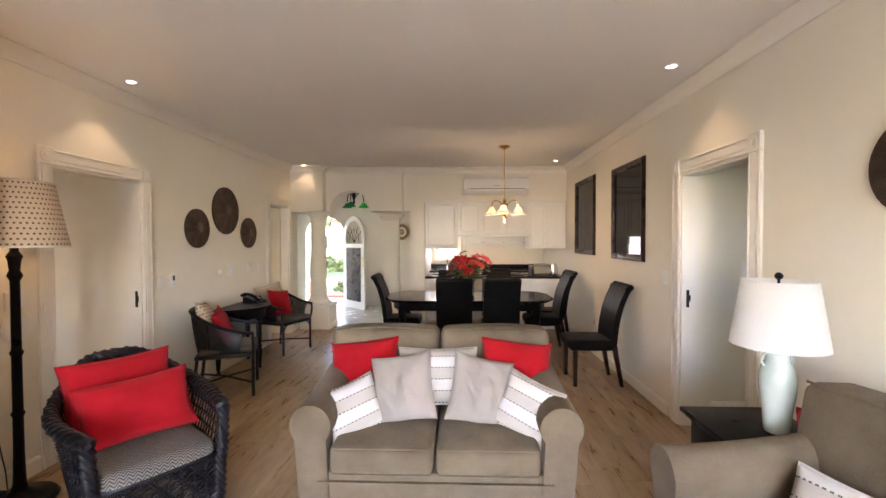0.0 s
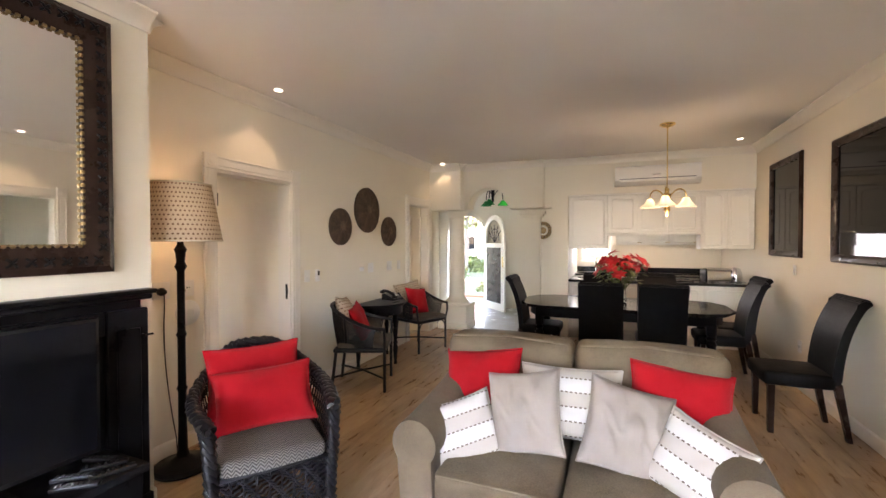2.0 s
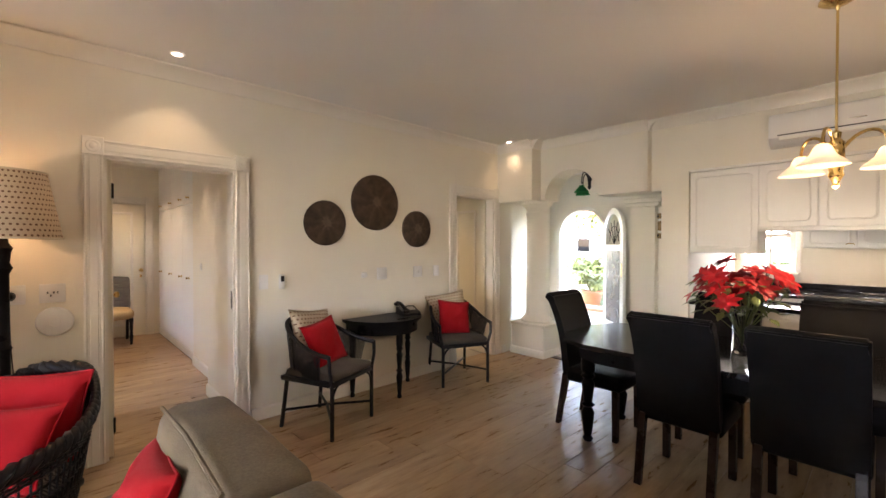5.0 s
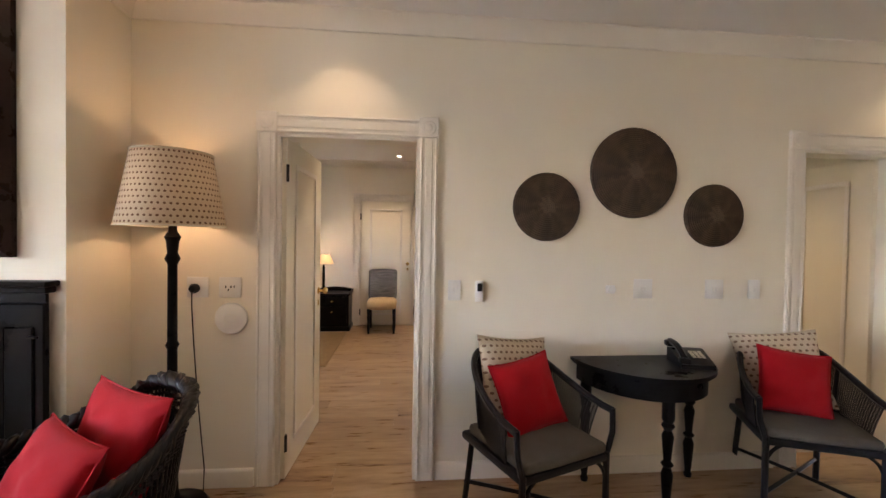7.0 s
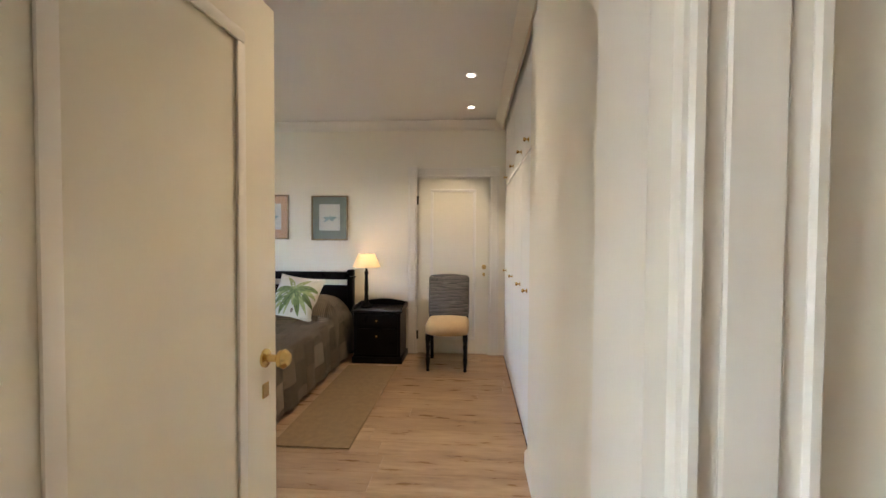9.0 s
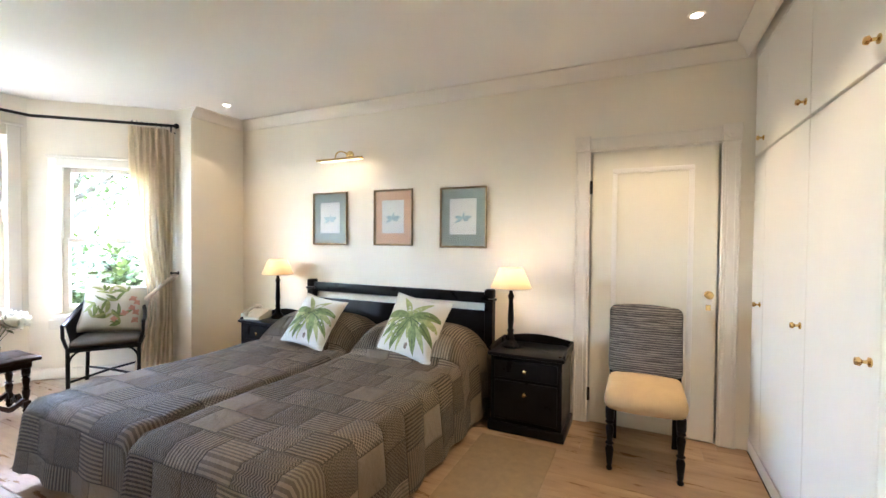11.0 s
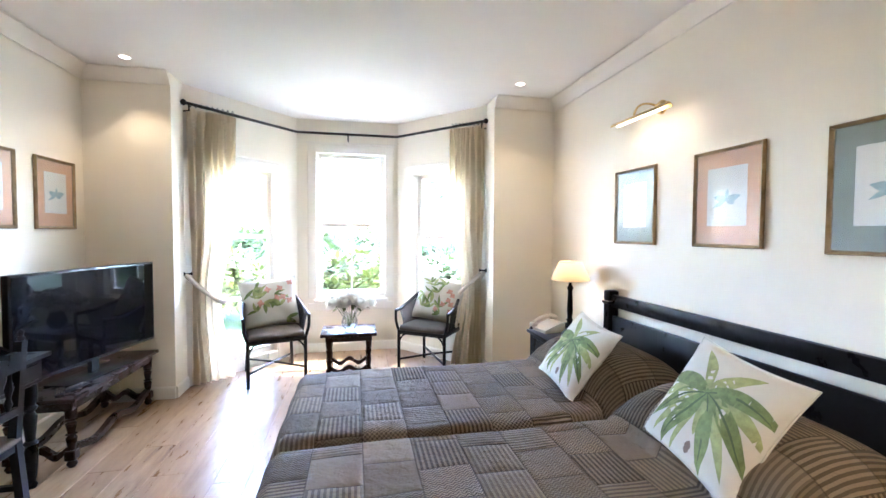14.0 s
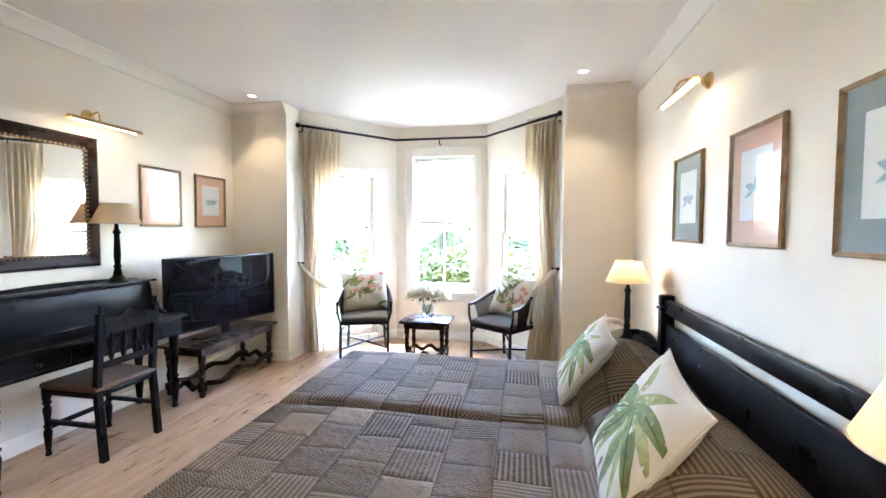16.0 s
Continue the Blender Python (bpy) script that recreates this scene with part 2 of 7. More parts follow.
M["paper"] = plain("art_paper", (0.66, 0.66, 0.58), 0.8, var=0.05, scale=12, bump=0.05)
M["print_blue"] = plain("printed_blue", (0.18, 0.32, 0.34), 0.8, var=0.3, scale=30, bump=0)
M["goldframe"] = plain("antique_gold", (0.30, 0.21, 0.10), 0.4, 0.7, var=0.4, scale=25, bump=0.5, bscale=60, dist=0.004)
M["sandpaving"] = plain("sandy_paving", (0.55, 0.45, 0.33), 0.9, var=0.15, scale=3, bump=0.3)
M["redbrick"] = plain("red_paving", (0.42, 0.17, 0.10), 0.85, var=0.2, scale=5, bump=0.3)
M["soil"] = plain("soil", (0.10, 0.075, 0.05), 0.95, var=0.3, scale=6, bump=0.6, bscale=40, dist=0.01)


def cloth(name, col, weave=420, var=0.1, rough=0.92, slub=False, bump=0.5):
    n = Nodes(name)
    v = n.coord()
    big = n.noise(v, 5, 4)
    sl = n.noise(n.coord(scale=(1, 1, 8) if slub else (1, 1, 1)), 130 if slub else weave, 2)
    c = n.ramp(n.math("MULTIPLY_ADD", sl, 0.55 if slub else 0.3, n.math("MULTIPLY", big, 0.5)), [(0.3, tone(col, 1 - 2 * var)), (0.65, tone(col, 1 + var))])
    n.bump(n.math("ADD", sl, n.math("MULTIPLY", big, 2.0)), bump, 0.003)
    n.b.inputs["Sheen Weight"].default_value = 0.05
    n.b.inputs["Specular IOR Level"].default_value = 0.2
    return n.done(c, rough)


M["sofa"] = cloth("sofa_chenille", (0.175, 0.134, 0.088), var=0.2, slub=True)
M["red"] = cloth("red_cotton", (0.46, 0.008, 0.014), var=0.10)
M["taupe"] = cloth("taupe_satin", (0.40, 0.35, 0.31), var=0.08, rough=0.6)
M["seatfab"] = cloth("grey_brown_seat", (0.13, 0.115, 0.095), var=0.15)
M["linen"] = cloth("cream_linen", (0.62, 0.56, 0.44), var=0.06)
M["offwhite"] = cloth("off_white_cotton", (0.64, 0.61, 0.52), var=0.05)


def dotted(name, base, dot, pitch, size=0.28, which="Object", axes=(0, 2), aspect=(1, 1)):
    """Woven-in rows of small motifs on cloth."""
    n = Nodes(name)
    sep = n.t.nodes.new("ShaderNodeSeparateXYZ")
    n.link(n.coord(which), sep.inputs[0])
    a, b = sep.outputs[axes[0]], sep.outputs[axes[1]]
    row = n.math("DIVIDE", b, pitch * aspect[1])
    shift = n.math("MULTIPLY", n.math("FLOOR", n.math("MODULO", n.math("ADD", row, 200), 2.0)), 0.5)
    u = n.math("SUBTRACT", n.math("FRACT", n.math("ADD", n.math("DIVIDE", a, pitch * aspect[0]), shift)), 0.5)
    w = n.math("SUBTRACT", n.math("FRACT", row), 0.5)
    d = n.math("ADD", n.math("POWER", n.math("ABSOLUTE", u), 2.0), n.math("POWER", n.math("ABSOLUTE", n.math("MULTIPLY", w, 1.25)), 2.0))
    fac = n.math("LESS_THAN", d, size * size)
    fine = n.noise(n.coord("Object"), 300, 2)
    c = n.mix(fac, n.ramp(fine, [(0.3, tone(base, 0.9)), (0.7, tone(base, 1.08))]), n.ramp(fine, [(0.3, tone(dot, 0.7)), (0.7, tone(dot, 1.3))]))
    n.bump(fine, 0.4, 0.002)
    return n, c


n_, c_ = dotted("dotted_shade", (0.47, 0.375, 0.27), (0.13, 0.065, 0.035), 1.0, 0.25, "UV", (0, 1), (1 / 56, 1 / 13))
n_.b.inputs["Transmission Weight"].default_value = 0.0
tr = n_.t.nodes.new("ShaderNodeBsdfTranslucent")
n_.link(c_, tr.inputs[0])
ms = n_.t.nodes.new("ShaderNodeMixShader")
ms.inputs[0].default_value = 0.06
n_.done(c_, 0.9)
n_.link(n_.b.outputs[0], ms.inputs[1])
n_.link(tr.outputs[0], ms.inputs[2])
n_.link(ms.outputs[0], n_.t.nodes["Material Output"].inputs[0])
M["shade_dots"] = n_.mat
n_, c_ = dotted("dotted_cushion", (0.55, 0.46, 0.34), (0.19, 0.12, 0.08), 0.034, 0.26)
M["dots"] = n_.done(c_, 0.92)


def shade_mat(name, col, mixv=0.45):
    n = Nodes(name)
    f = n.noise(n.coord(), 250, 2)
    c = n.ramp(f, [(0.3, tone(col, 0.93)), (0.7, tone(col, 1.04))])
    tr = n.t.nodes.new("ShaderNodeBsdfTranslucent")
    n.link(c, tr.inputs[0])
    ms = n.t.nodes.new("ShaderNodeMixShader")
    ms.inputs[0].default_value = mixv
    n.done(c, 0.9)
    n.link(n.b.outputs[0], ms.inputs[1])
    n.link(tr.outputs[0], ms.inputs[2])
    n.link(ms.outputs[0], n.t.nodes["Material Output"].inputs[0])
    return n.mat


M["curtain"] = shade_mat("curtain_cloth", (0.92, 0.81, 0.62), 0.12)
M["shade_cream"] = shade_mat("cream_shade", (0.80, 0.62, 0.40))
M["shade_white"] = shade_mat("white_shade", (0.80, 0.79, 0.76), 0.3)
M["petal_white"] = shade_mat("rose_petals", (0.90, 0.87, 0.76), 0.3)
M["shade_opal"] = shade_mat("opal_glass", (0.86, 0.84, 0.78), 0.45)
M["shade_green"] = shade_mat("green_glass", (0.02, 0.28, 0.08), 0.6)


def glow(name, col, power):
    n = Nodes(name)
    n.b.inputs["Emission Color"].default_value = (*col, 1)
    n.b.inputs["Emission Strength"].default_value = power
    return n.done(col, 0.5)


M["bulb"] = glow("lit_bulb", (1, 0.75, 0.42), 0.5)
M["halogen"] = glow("lit_halogen", (1, 0.86, 0.66), 0.35)
M["tubeglow"] = glow("lit_strip", (1, 0.85, 0.6), 0.06)

g = Nodes("window_glass")
g.b.inputs["Transmission Weight"].default_value = 1
g.b.inputs["IOR"].default_value = 1.02
M["glass"] = g.done((1, 1, 1), 0.0)
g = Nodes("vase_glass")
g.b.inputs["Transmission Weight"].default_value = 1
g.b.inputs["IOR"].default_value = 1.45
M["crystal"] = g.done((0.95, 0.97, 0.97), 0.03)
M["mirror"] = Nodes("mirror_silver").done((0.86, 0.86, 0.84), 0.02, 1.0)
g = Nodes("picture_glass")
g.b.inputs["Alpha"].default_value = 0.12
M["picglass"] = g.done((0.9, 0.95, 1), 0.03)
g = Nodes("screen_glass")
g.b.inputs["Specular IOR Level"].default_value = 0.14
M["screen"] = g.done((0.004, 0.004, 0.005), 0.03)

# floor planks: grain along the plank, tone by plank
n = Nodes("oak_plank")
oi = n.t.nodes.new("ShaderNodeObjectInfo")
off = n.t.nodes.new("ShaderNodeVectorMath")
off.operation = "ADD"
n.link(n.coord(scale=(1, 0.16, 1)), off.inputs[0])
cmb = n.t.nodes.new("ShaderNodeCombineXYZ")
for i in range(3):
    n.link(n.math("MULTIPLY", oi.outputs["Random"], 37.0 + 11 * i), cmb.inputs[i])
n.link(cmb.outputs[0], off.inputs[1])
gr = n.noise(off.outputs[0], 22, 6, 0.65)
st = n.noise(off.outputs[0], 5, 3, 0.5)
fi = n.noise(off.outputs[0], 150, 2)
mixv = n.math("ADD", n.math("MULTIPLY", gr, 0.55), n.math("MULTIPLY", st, 0.45))
cc = n.ramp(mixv, [(0.33, (0.145, 0.080, 0.038)), (0.43, (0.295, 0.185, 0.098)), (0.56, (0.42, 0.285, 0.163)), (0.70, (0.52, 0.375, 0.232))])
cc = n.mix(n.math("MULTIPLY", oi.outputs["Random"], 0.45), cc, (0.26, 0.163, 0.088))
kn = n.noise(off.outputs[0], 11, 5, 0.75)
cc = n.mix(n.math("MULTIPLY", n.math("SMOOTH_MIN", n.math("MAXIMUM", n.math("MULTIPLY", n.math("SUBTRACT", kn, 0.60), 9.0), 0.0), 1.0, 0.1), 0.42), cc, (0.11, 0.066, 0.038))
n.bump(n.math("ADD", gr, n.math("MULTIPLY", fi, 0.4)), 0.12, 0.002)
M["plank"] = n.done(cc, n.math("MULTIPLY_ADD", gr, 0.25, 0.18))

# patchwork bedspread
n = Nodes("patchwork_quilt")
sep = n.t.nodes.new("ShaderNodeSeparateXYZ")
n.link(n.coord("UV"), sep.inputs[0])
CELL = 0.205
ys = n.math("ADD", sep.outputs[1], n.math("MULTIPLY", n.noise(n.coord(), 7, 2), 0.012))
u = n.math("DIVIDE", sep.outputs[0], CELL)
w = n.math("ADD", n.math("DIVIDE", ys, CELL), n.math("MULTIPLY", n.math("FLOOR", u), 0.37))
cmb = n.t.nodes.new("ShaderNodeCombineXYZ")
n.link(n.math("FLOOR", u), cmb.inputs[0])
n.link(n.math("FLOOR", w), cmb.inputs[1])
wn = n.t.nodes.new("ShaderNodeTexWhiteNoise")
wn.noise_dimensions = "2D"
n.link(cmb.outputs[0], wn.inputs["Vector"])
rnd = wn.outputs[0]
s2 = n.t.nodes.new("ShaderNodeSeparateColor")
n.link(wn.outputs[1], s2.inputs[0])
pick = s2.outputs[1]
sa = n.math("GREATER_THAN", n.math("SINE", n.math("MULTIPLY", sep.outputs[0], 300)), 0.0)
sb = n.math("GREATER_THAN", n.math("SINE", n.math("MULTIPLY", ys, 300)), 0.0)
zig = n.math("GREATER_THAN", n.math("SINE", n.math("ADD", n.math("MULTIPLY", ys, 420), n.math("MULTIPLY", n.math("PINGPONG", sep.outputs[0], 0.015), 420))), 0.0)
chk = n.math("ABSOLUTE", n.math("SUBTRACT", sa, sb))
p1 = n.math("LESS_THAN", pick, 0.28)
p2 = n.math("GREATER_THAN", pick, 0.55)
p3 = n.math("GREATER_THAN", pick, 0.8)
def pickmix(f, a, b):
    return n.math("ADD", n.math("MULTIPLY", b, f), n.math("MULTIPLY", a, n.math("SUBTRACT", 1.0, f)))
pat = pickmix(p3, pickmix(p2, pickmix(p1, sb, sa), zig), chk)
fz = n.noise(n.coord(), 320, 2)
base = n.ramp(rnd, [(0.0, (0.24, 0.183, 0.120)), (0.5, (0.33, 0.257, 0.172)), (1.0, (0.43, 0.343, 0.235))])
patch = n.math("MULTIPLY", pat, n.math("GREATER_THAN", s2.outputs[2], 0.12))
cc = n.mix(n.math("MULTIPLY", patch, n.math("MULTIPLY_ADD", s2.outputs[2], 0.45, 0.45)), base, n.mix(rnd, (0.036, 0.027, 0.018), (0.085, 0.064, 0.043)))
cc = n.mix(n.math("MULTIPLY", fz, 0.22), cc, (0.24, 0.195, 0.14))
eu = n.math("ABSOLUTE", n.math("SUBTRACT", n.math("FRACT", u), 0.5))
ew = n.math("ABSOLUTE", n.math("SUBTRACT", n.math("FRACT", w), 0.5))
seam = n.math("GREATER_THAN", n.math("MAXIMUM", eu, ew), 0.487)
cc = n.mix(n.math("MULTIPLY", seam, 0.6), cc, (0.06, 0.047, 0.034))
puff = n.math("SUBTRACT", 1.0, n.math("POWER", n.math("MULTIPLY", n.math("MAXIMUM", eu, ew), 2.0), 6.0))
n.bump(n.math("ADD", n.math("MULTIPLY", puff, 1.0), n.math("ADD", n.math("MULTIPLY", fz, 0.2), n.math("ADD", n.math("MULTIPLY", patch, 0.15), n.math("MULTIPLY", n.noise(n.coord(), 16, 5, 0.65), 1.9)))), 0.85, 0.016)
n.b.inputs["Specular IOR Level"].default_value = 0.28
n.b.inputs["Sheen Weight"].default_value = 0.06
M["quilt"] = n.done(cc, 0.72)

# striped cushion: broad woven bands with dark stitch rows
n = Nodes("banded_cushion")
sep = n.t.nodes.new("ShaderNodeSeparateXYZ")
n.link(n.coord(), sep.inputs[0])
z = n.math("ADD", sep.outputs[2], 2.0)
band = n.math("LESS_THAN", n.math("FRACT", n.math("DIVIDE", z, 0.135)), 0.5)
e = n.math("ABSOLUTE", n.math("SUBTRACT", n.math("FRACT", n.math("ADD", n.math("DIVIDE", z, 0.0675), 0.5)), 0.5))
dash = n.math("MULTIPLY", n.math("LESS_THAN", e, 0.05), n.math("LESS_THAN", n.math("FRACT", n.math("DIVIDE", sep.outputs[0], 0.022)), 0.55))
fine = n.noise(n.coord(), 380, 2)
cc = n.mix(band, (0.66, 0.645, 0.62), (0.50, 0.46, 0.41))
cc = n.mix(dash, cc, (0.10, 0.07, 0.05))
cc = n.mix(n.math("MULTIPLY", fine, 0.2), cc, (0.60, 0.55, 0.47))
n.bump(n.math("ADD", fine, band), 0.35, 0.002)
M["banded"] = n.done(cc, 0.9)

# herringbone seat cloth
n = Nodes("herringbone_cloth")
sep = n.t.nodes.new("ShaderNodeSeparateXYZ")
n.link(n.coord(), sep.inputs[0])
zz = n.math("PINGPONG", sep.outputs[0], 0.018)
hb = n.math("SINE", n.math("MULTIPLY", n.math("ADD", n.math("ADD", sep.outputs[1], sep.outputs[2]), n.math("MULTIPLY", zz, 1.2)), 330))
fac = n.math("MULTIPLY_ADD", hb, 0.5, 0.5)
cc = n.mix(fac, (0.025, 0.022, 0.020), (0.22, 0.20, 0.175))
n.bump(fac, 0.4, 0.003)
M["herring"] = n.done(cc, 0.85)

# striped woven chair back
n = Nodes("striped_weave")
sep = n.t.nodes.new("ShaderNodeSeparateXYZ")
n.link(n.coord(), sep.inputs[0])
wob = n.noise(n.coord(scale=(3, 3, 40)), 2.2, 4, 0.7)
row = n.math("SINE", n.math("MULTIPLY_ADD", sep.outputs[2], 420, n.math("MULTIPLY", wob, 9.0)))
cc = n.ramp(n.math("MULTIPLY_ADD", row, 0.28, wob), [(0.3, (0.045, 0.040, 0.036)), (0.55, (0.12, 0.105, 0.09)), (0.8, (0.24, 0.215, 0.18))])
n.bump(row, 0.5, 0.003)
M["weave"] = n.done(cc, 0.9)

# coiled basket: rings and radiating stitches
n = Nodes("coiled_grass")
sep = n.t.nodes.new("ShaderNodeSeparateXYZ")
n.link(n.coord(), sep.inputs[0])
ang = n.math("ARCTAN2", sep.outputs[2], sep.outputs[0])
rad = n.math("SQRT", n.math("ADD", n.math("POWER", sep.outputs[0], 2.0), n.math("POWER", sep.outputs[2], 2.0)))
coil = n.math("SINE", n.math("MULTIPLY", rad, 520))
sect = n.noise(n.coord(), 6, 5, 0.7)
ray = n.math("SINE", n.math("ADD", n.math("MULTIPLY", ang, 9.0), n.math("MULTIPLY", sect, 14.0)))
cc = n.ramp(n.math("ADD", n.math("MULTIPLY", ray, 0.07), n.math("MULTIPLY_ADD", coil, 0.10, n.math("MULTIPLY_ADD", n.math("LESS_THAN", n.math("ADD", rad, n.math("MULTIPLY", sect, 0.16)), 0.135), 0.22, sect))), [(0.3, (0.045, 0.026, 0.016)), (0.6, (0.10, 0.062, 0.038)), (0.9, (0.17, 0.115, 0.07))])
n.bump(coil, 0.6, 0.004)
M["basket"] = n.done(cc, 0.8)


# ---- structure ----
def wall_run(axis, face, back, a0, a1, z1, openings=()):
    """A wall between the planes face and back, from a0 to a1, with openings (b0, b1, z0, z1)."""
    def put(bm, p0, p1, z0, zz):
        if p1 - p0 > 1e-4 and zz - z0 > 1e-4:
            lo, hi = min(face, back), max(face, back)
            if axis == "x":
                bx(bm, lo, hi, p0, p1, z0, zz)
            else:
                bx(bm, p0, p1, lo, hi, z0, zz)
    def build(bm):
        cur = a0
        for b0, b1, z0, zt in sorted(openings):
            put(bm, cur, b0, 0, z1)
            put(bm, b0, b1, 0, z0)
            put(bm, b0, b1, zt, z1)
            cur = b1
        put(bm, cur, a1, 0, z1)
    return build


def wall(name, *a, **k):
    return struct(name, wall_run(*a, **k), M["wall"], "cream painted plaster wall")


wall("wall_west_living", "x", LW, LW - 0.15, 3.90, 7.42, CE, [(6.35, 7.05, 0, 2.04)])
wall("wall_shared", "x", LW, BE, -1.6, 3.09, CE)
wall("wall_west_living_end", "x", LW, LW - 0.15, SY - 0.15, -1.6, CE)
wall("wall_over_door", "x", LW, LW - 0.15, 3.09, 3.90, CE, [(3.09, 3.90, 0, 2.02)])
wall("wall_passage", "y", 3.93, 4.06, -3.90, LW - 0.15, CE)
wall("wall_bed_north", "y", 4.08, 4.25, -5.13, -3.90, CE)
wall("wall_east_living", "x", RW, RW + 0.15, SY, 9.4, CE, [(3.00, 3.81, 0, 2.03)])
wall("wall_south_living", "y", SY, SY - 0.15, LW, RW + 0.15, CE, [(-1.7, 1.1, 0.1, 2.3)])
wall("wall_west_bed", "x", BW, BW - 0.15, -2.2, 4.8, CE, [(3.09, 3.94, 0, 2.07)])
wall("wall_south_bed", "y", BS, BS - 0.25, BE - 0.64, BE + 0.5, CE)
wall("wall_south_bed_west", "y", BS, BS - 0.25, BW, BW + 0.62, CE)
wall("wall_cupboard_back", "y", 4.70, 4.80, BW, -5.13, CE)
wall("wall_kitchen_back", "y", 9.30, 9.45, -0.95, RW, CE, [(-0.70, -0.20, 1.12, 1.95)])
wall("wall_pier", "y", 7.39, 7.99, -1.03, -0.78, CE)
wall("wall_kitchen_side", "x", -0.80, -0.95, 7.99, 9.45, CE)
wall("wall_plate", "y", 8.00, 8.15, -1.60, -0.95, CE)
wall("wall_hall_east", "x", -1.60, -1.45, 8.15, 9.9, CE)
wall("wall_hall_west", "x", -3.95, -4.10, 7.40, 9.9, CE)
wall("wall_hall_south", "y", 7.42, 7.30, -4.1, LW - 0.15, CE)
# rooms behind the other doors
# the opening is unseen, cut to let sky light into the side room
wall("wall_side_room_a", "x", -4.9, -5.05, 5.5, 7.8, CE, [(5.85, 6.35, 1.5, 2.1)])
wall("wall_side_room_b", "y", 5.6, 5.45, -4.9, LW - 0.15, CE)
wall("wall_side_room_c", "y", 7.30, 7.42, -4.9, -4.1, CE)
wall("wall_east_room_a", "y", 3.86, 4.0, RW + 0.15, 1.86, CE)
wall("wall_east_room_b", "y", 4.05, 4.2, 1.86, 3.9, CE)
wall("wall_east_room_c", "x", 3.4, 3.55, 1.6, 4.2, CE)
# opening out of view, added to bring daylight into the east room
wall("wall_east_room_d", "y", 1.8, 1.65, RW + 0.15, 3.4, CE, [(2.4, 3.0, 1.3, 2.1)])
wall("wall_bath_a", "x", -9.0, -9.15, 2.5, 4.9, CE)
wall("wall_bath_b", "y", 2.6, 2.45, -9.0, BW - 0.15, CE)
wall("wall_bath_c", "y", 4.72, 4.87, -9.0, BW - 0.15, CE)


# bay: returns, two angled walls and the back wall, with window openings
BAY = [(-4.10, -0.93), (-4.93, -1.89), (-6.09, -1.89), (-6.90, -0.93)]


def along(p, q):
    """Pose whose x runs from p to q and whose -y looks into the room."""
    d = Vector((q[0] - p[0], q[1] - p[1], 0))
    return pose(p[0], p[1], 0, 0, 0, math.degrees(math.atan2(d.y, d.x))), d.length


def bay_wall(name, p, q, openings):
    m, ln = along(p, q)
    struct(name, wall_run("y", 0, 0.14, 0, ln, CE, openings), M["wall"], "cream painted bay wall", m=m)
    return m, ln


mL, lL = bay_wall("wall_bay_east", BAY[0], BAY[1], [(0.22, 0.98, 0.10, 2.06)])
mC, lC = bay_wall("wall_bay_south", BAY[1], BAY[2], [(0.22, 1.01, 0.64, 2.33)])
mR, lR = bay_wall("wall_bay_west", BAY[2], BAY[3], [(0.25, 1.00, 0.64, 2.08)])


def floor_slab(bm):
    bx(bm, -9.2, 3.6, -2.05, 7.52, -0.12, -0.012)
    bx(bm, -3.11, 1.73, -2.95, -2.05, -0.12, -0.012)


FLOOR = struct("floor", floor_slab, M["darkwood"], "light oak plank floor")
struct("floor_hall", lambda bm: bx(bm, -4.1, -0.8, 7.56, 10.0, -0.12, 0.0), M["tile"], "pale stone tiled hall floor")
struct("floor_kitchen", lambda bm: bx(bm, -0.8, 1.73, 7.56, 9.45, -0.12, 0.0), M["tile"], "pale tiled kitchen floor")
struct("threshold", lambda bm: bx(bm, -2.36, -1.06, 7.47, 7.56, -0.012, 0.008, 0.003), M["darkwood"], "dark wood threshold strip")


def ceilings(bm):
    bx(bm, -9.2, -3.3, -2.1, 4.9, CE, CE + 0.12)
    bx(bm, -3.1, 3.6, -3.0, -1.8, CE + 0.0005, CE + 0.12)
    bx(bm, -5.1, 3.6, -1.8, 7.39, CE + 0.0005, CE + 0.12)
    bx(bm, -4.1, 1.75, 7.39, 10.05, CE + 0.001, CE + 0.12)


struct("ceiling", ceilings, M["ceil"], "white painted ceiling")
# unseen overhangs, lengthened to cut sun and sky at bay, living room, hall
struct("roof", lambda bm: (bx(bm, -9.6, -3.2, -2.55, 10.3, CE + 0.13, CE + 0.3), bx(bm, -3.2, 4.0, -4.6, 10.3, CE + 0.13, CE + 0.3), bx(bm, -9.6, 4.0, 10.3, 12.2, CE + 0.13, CE + 0.3)), M["wall"], "flat roof slab with deep overhangs over the terraces, unseen and added as shade")

CORNICE = [(0, 0), (0.085, 0), (0.085, -0.012), (0.060, -0.028), (0.032, -0.052), (0.018, -0.082), (0.014, -0.098), (0, -0.098)]
SKIRT = [(0, 0), (0.016, 0), (0.016, 0.085), (0.011, 0.097), (0, 0.104)]


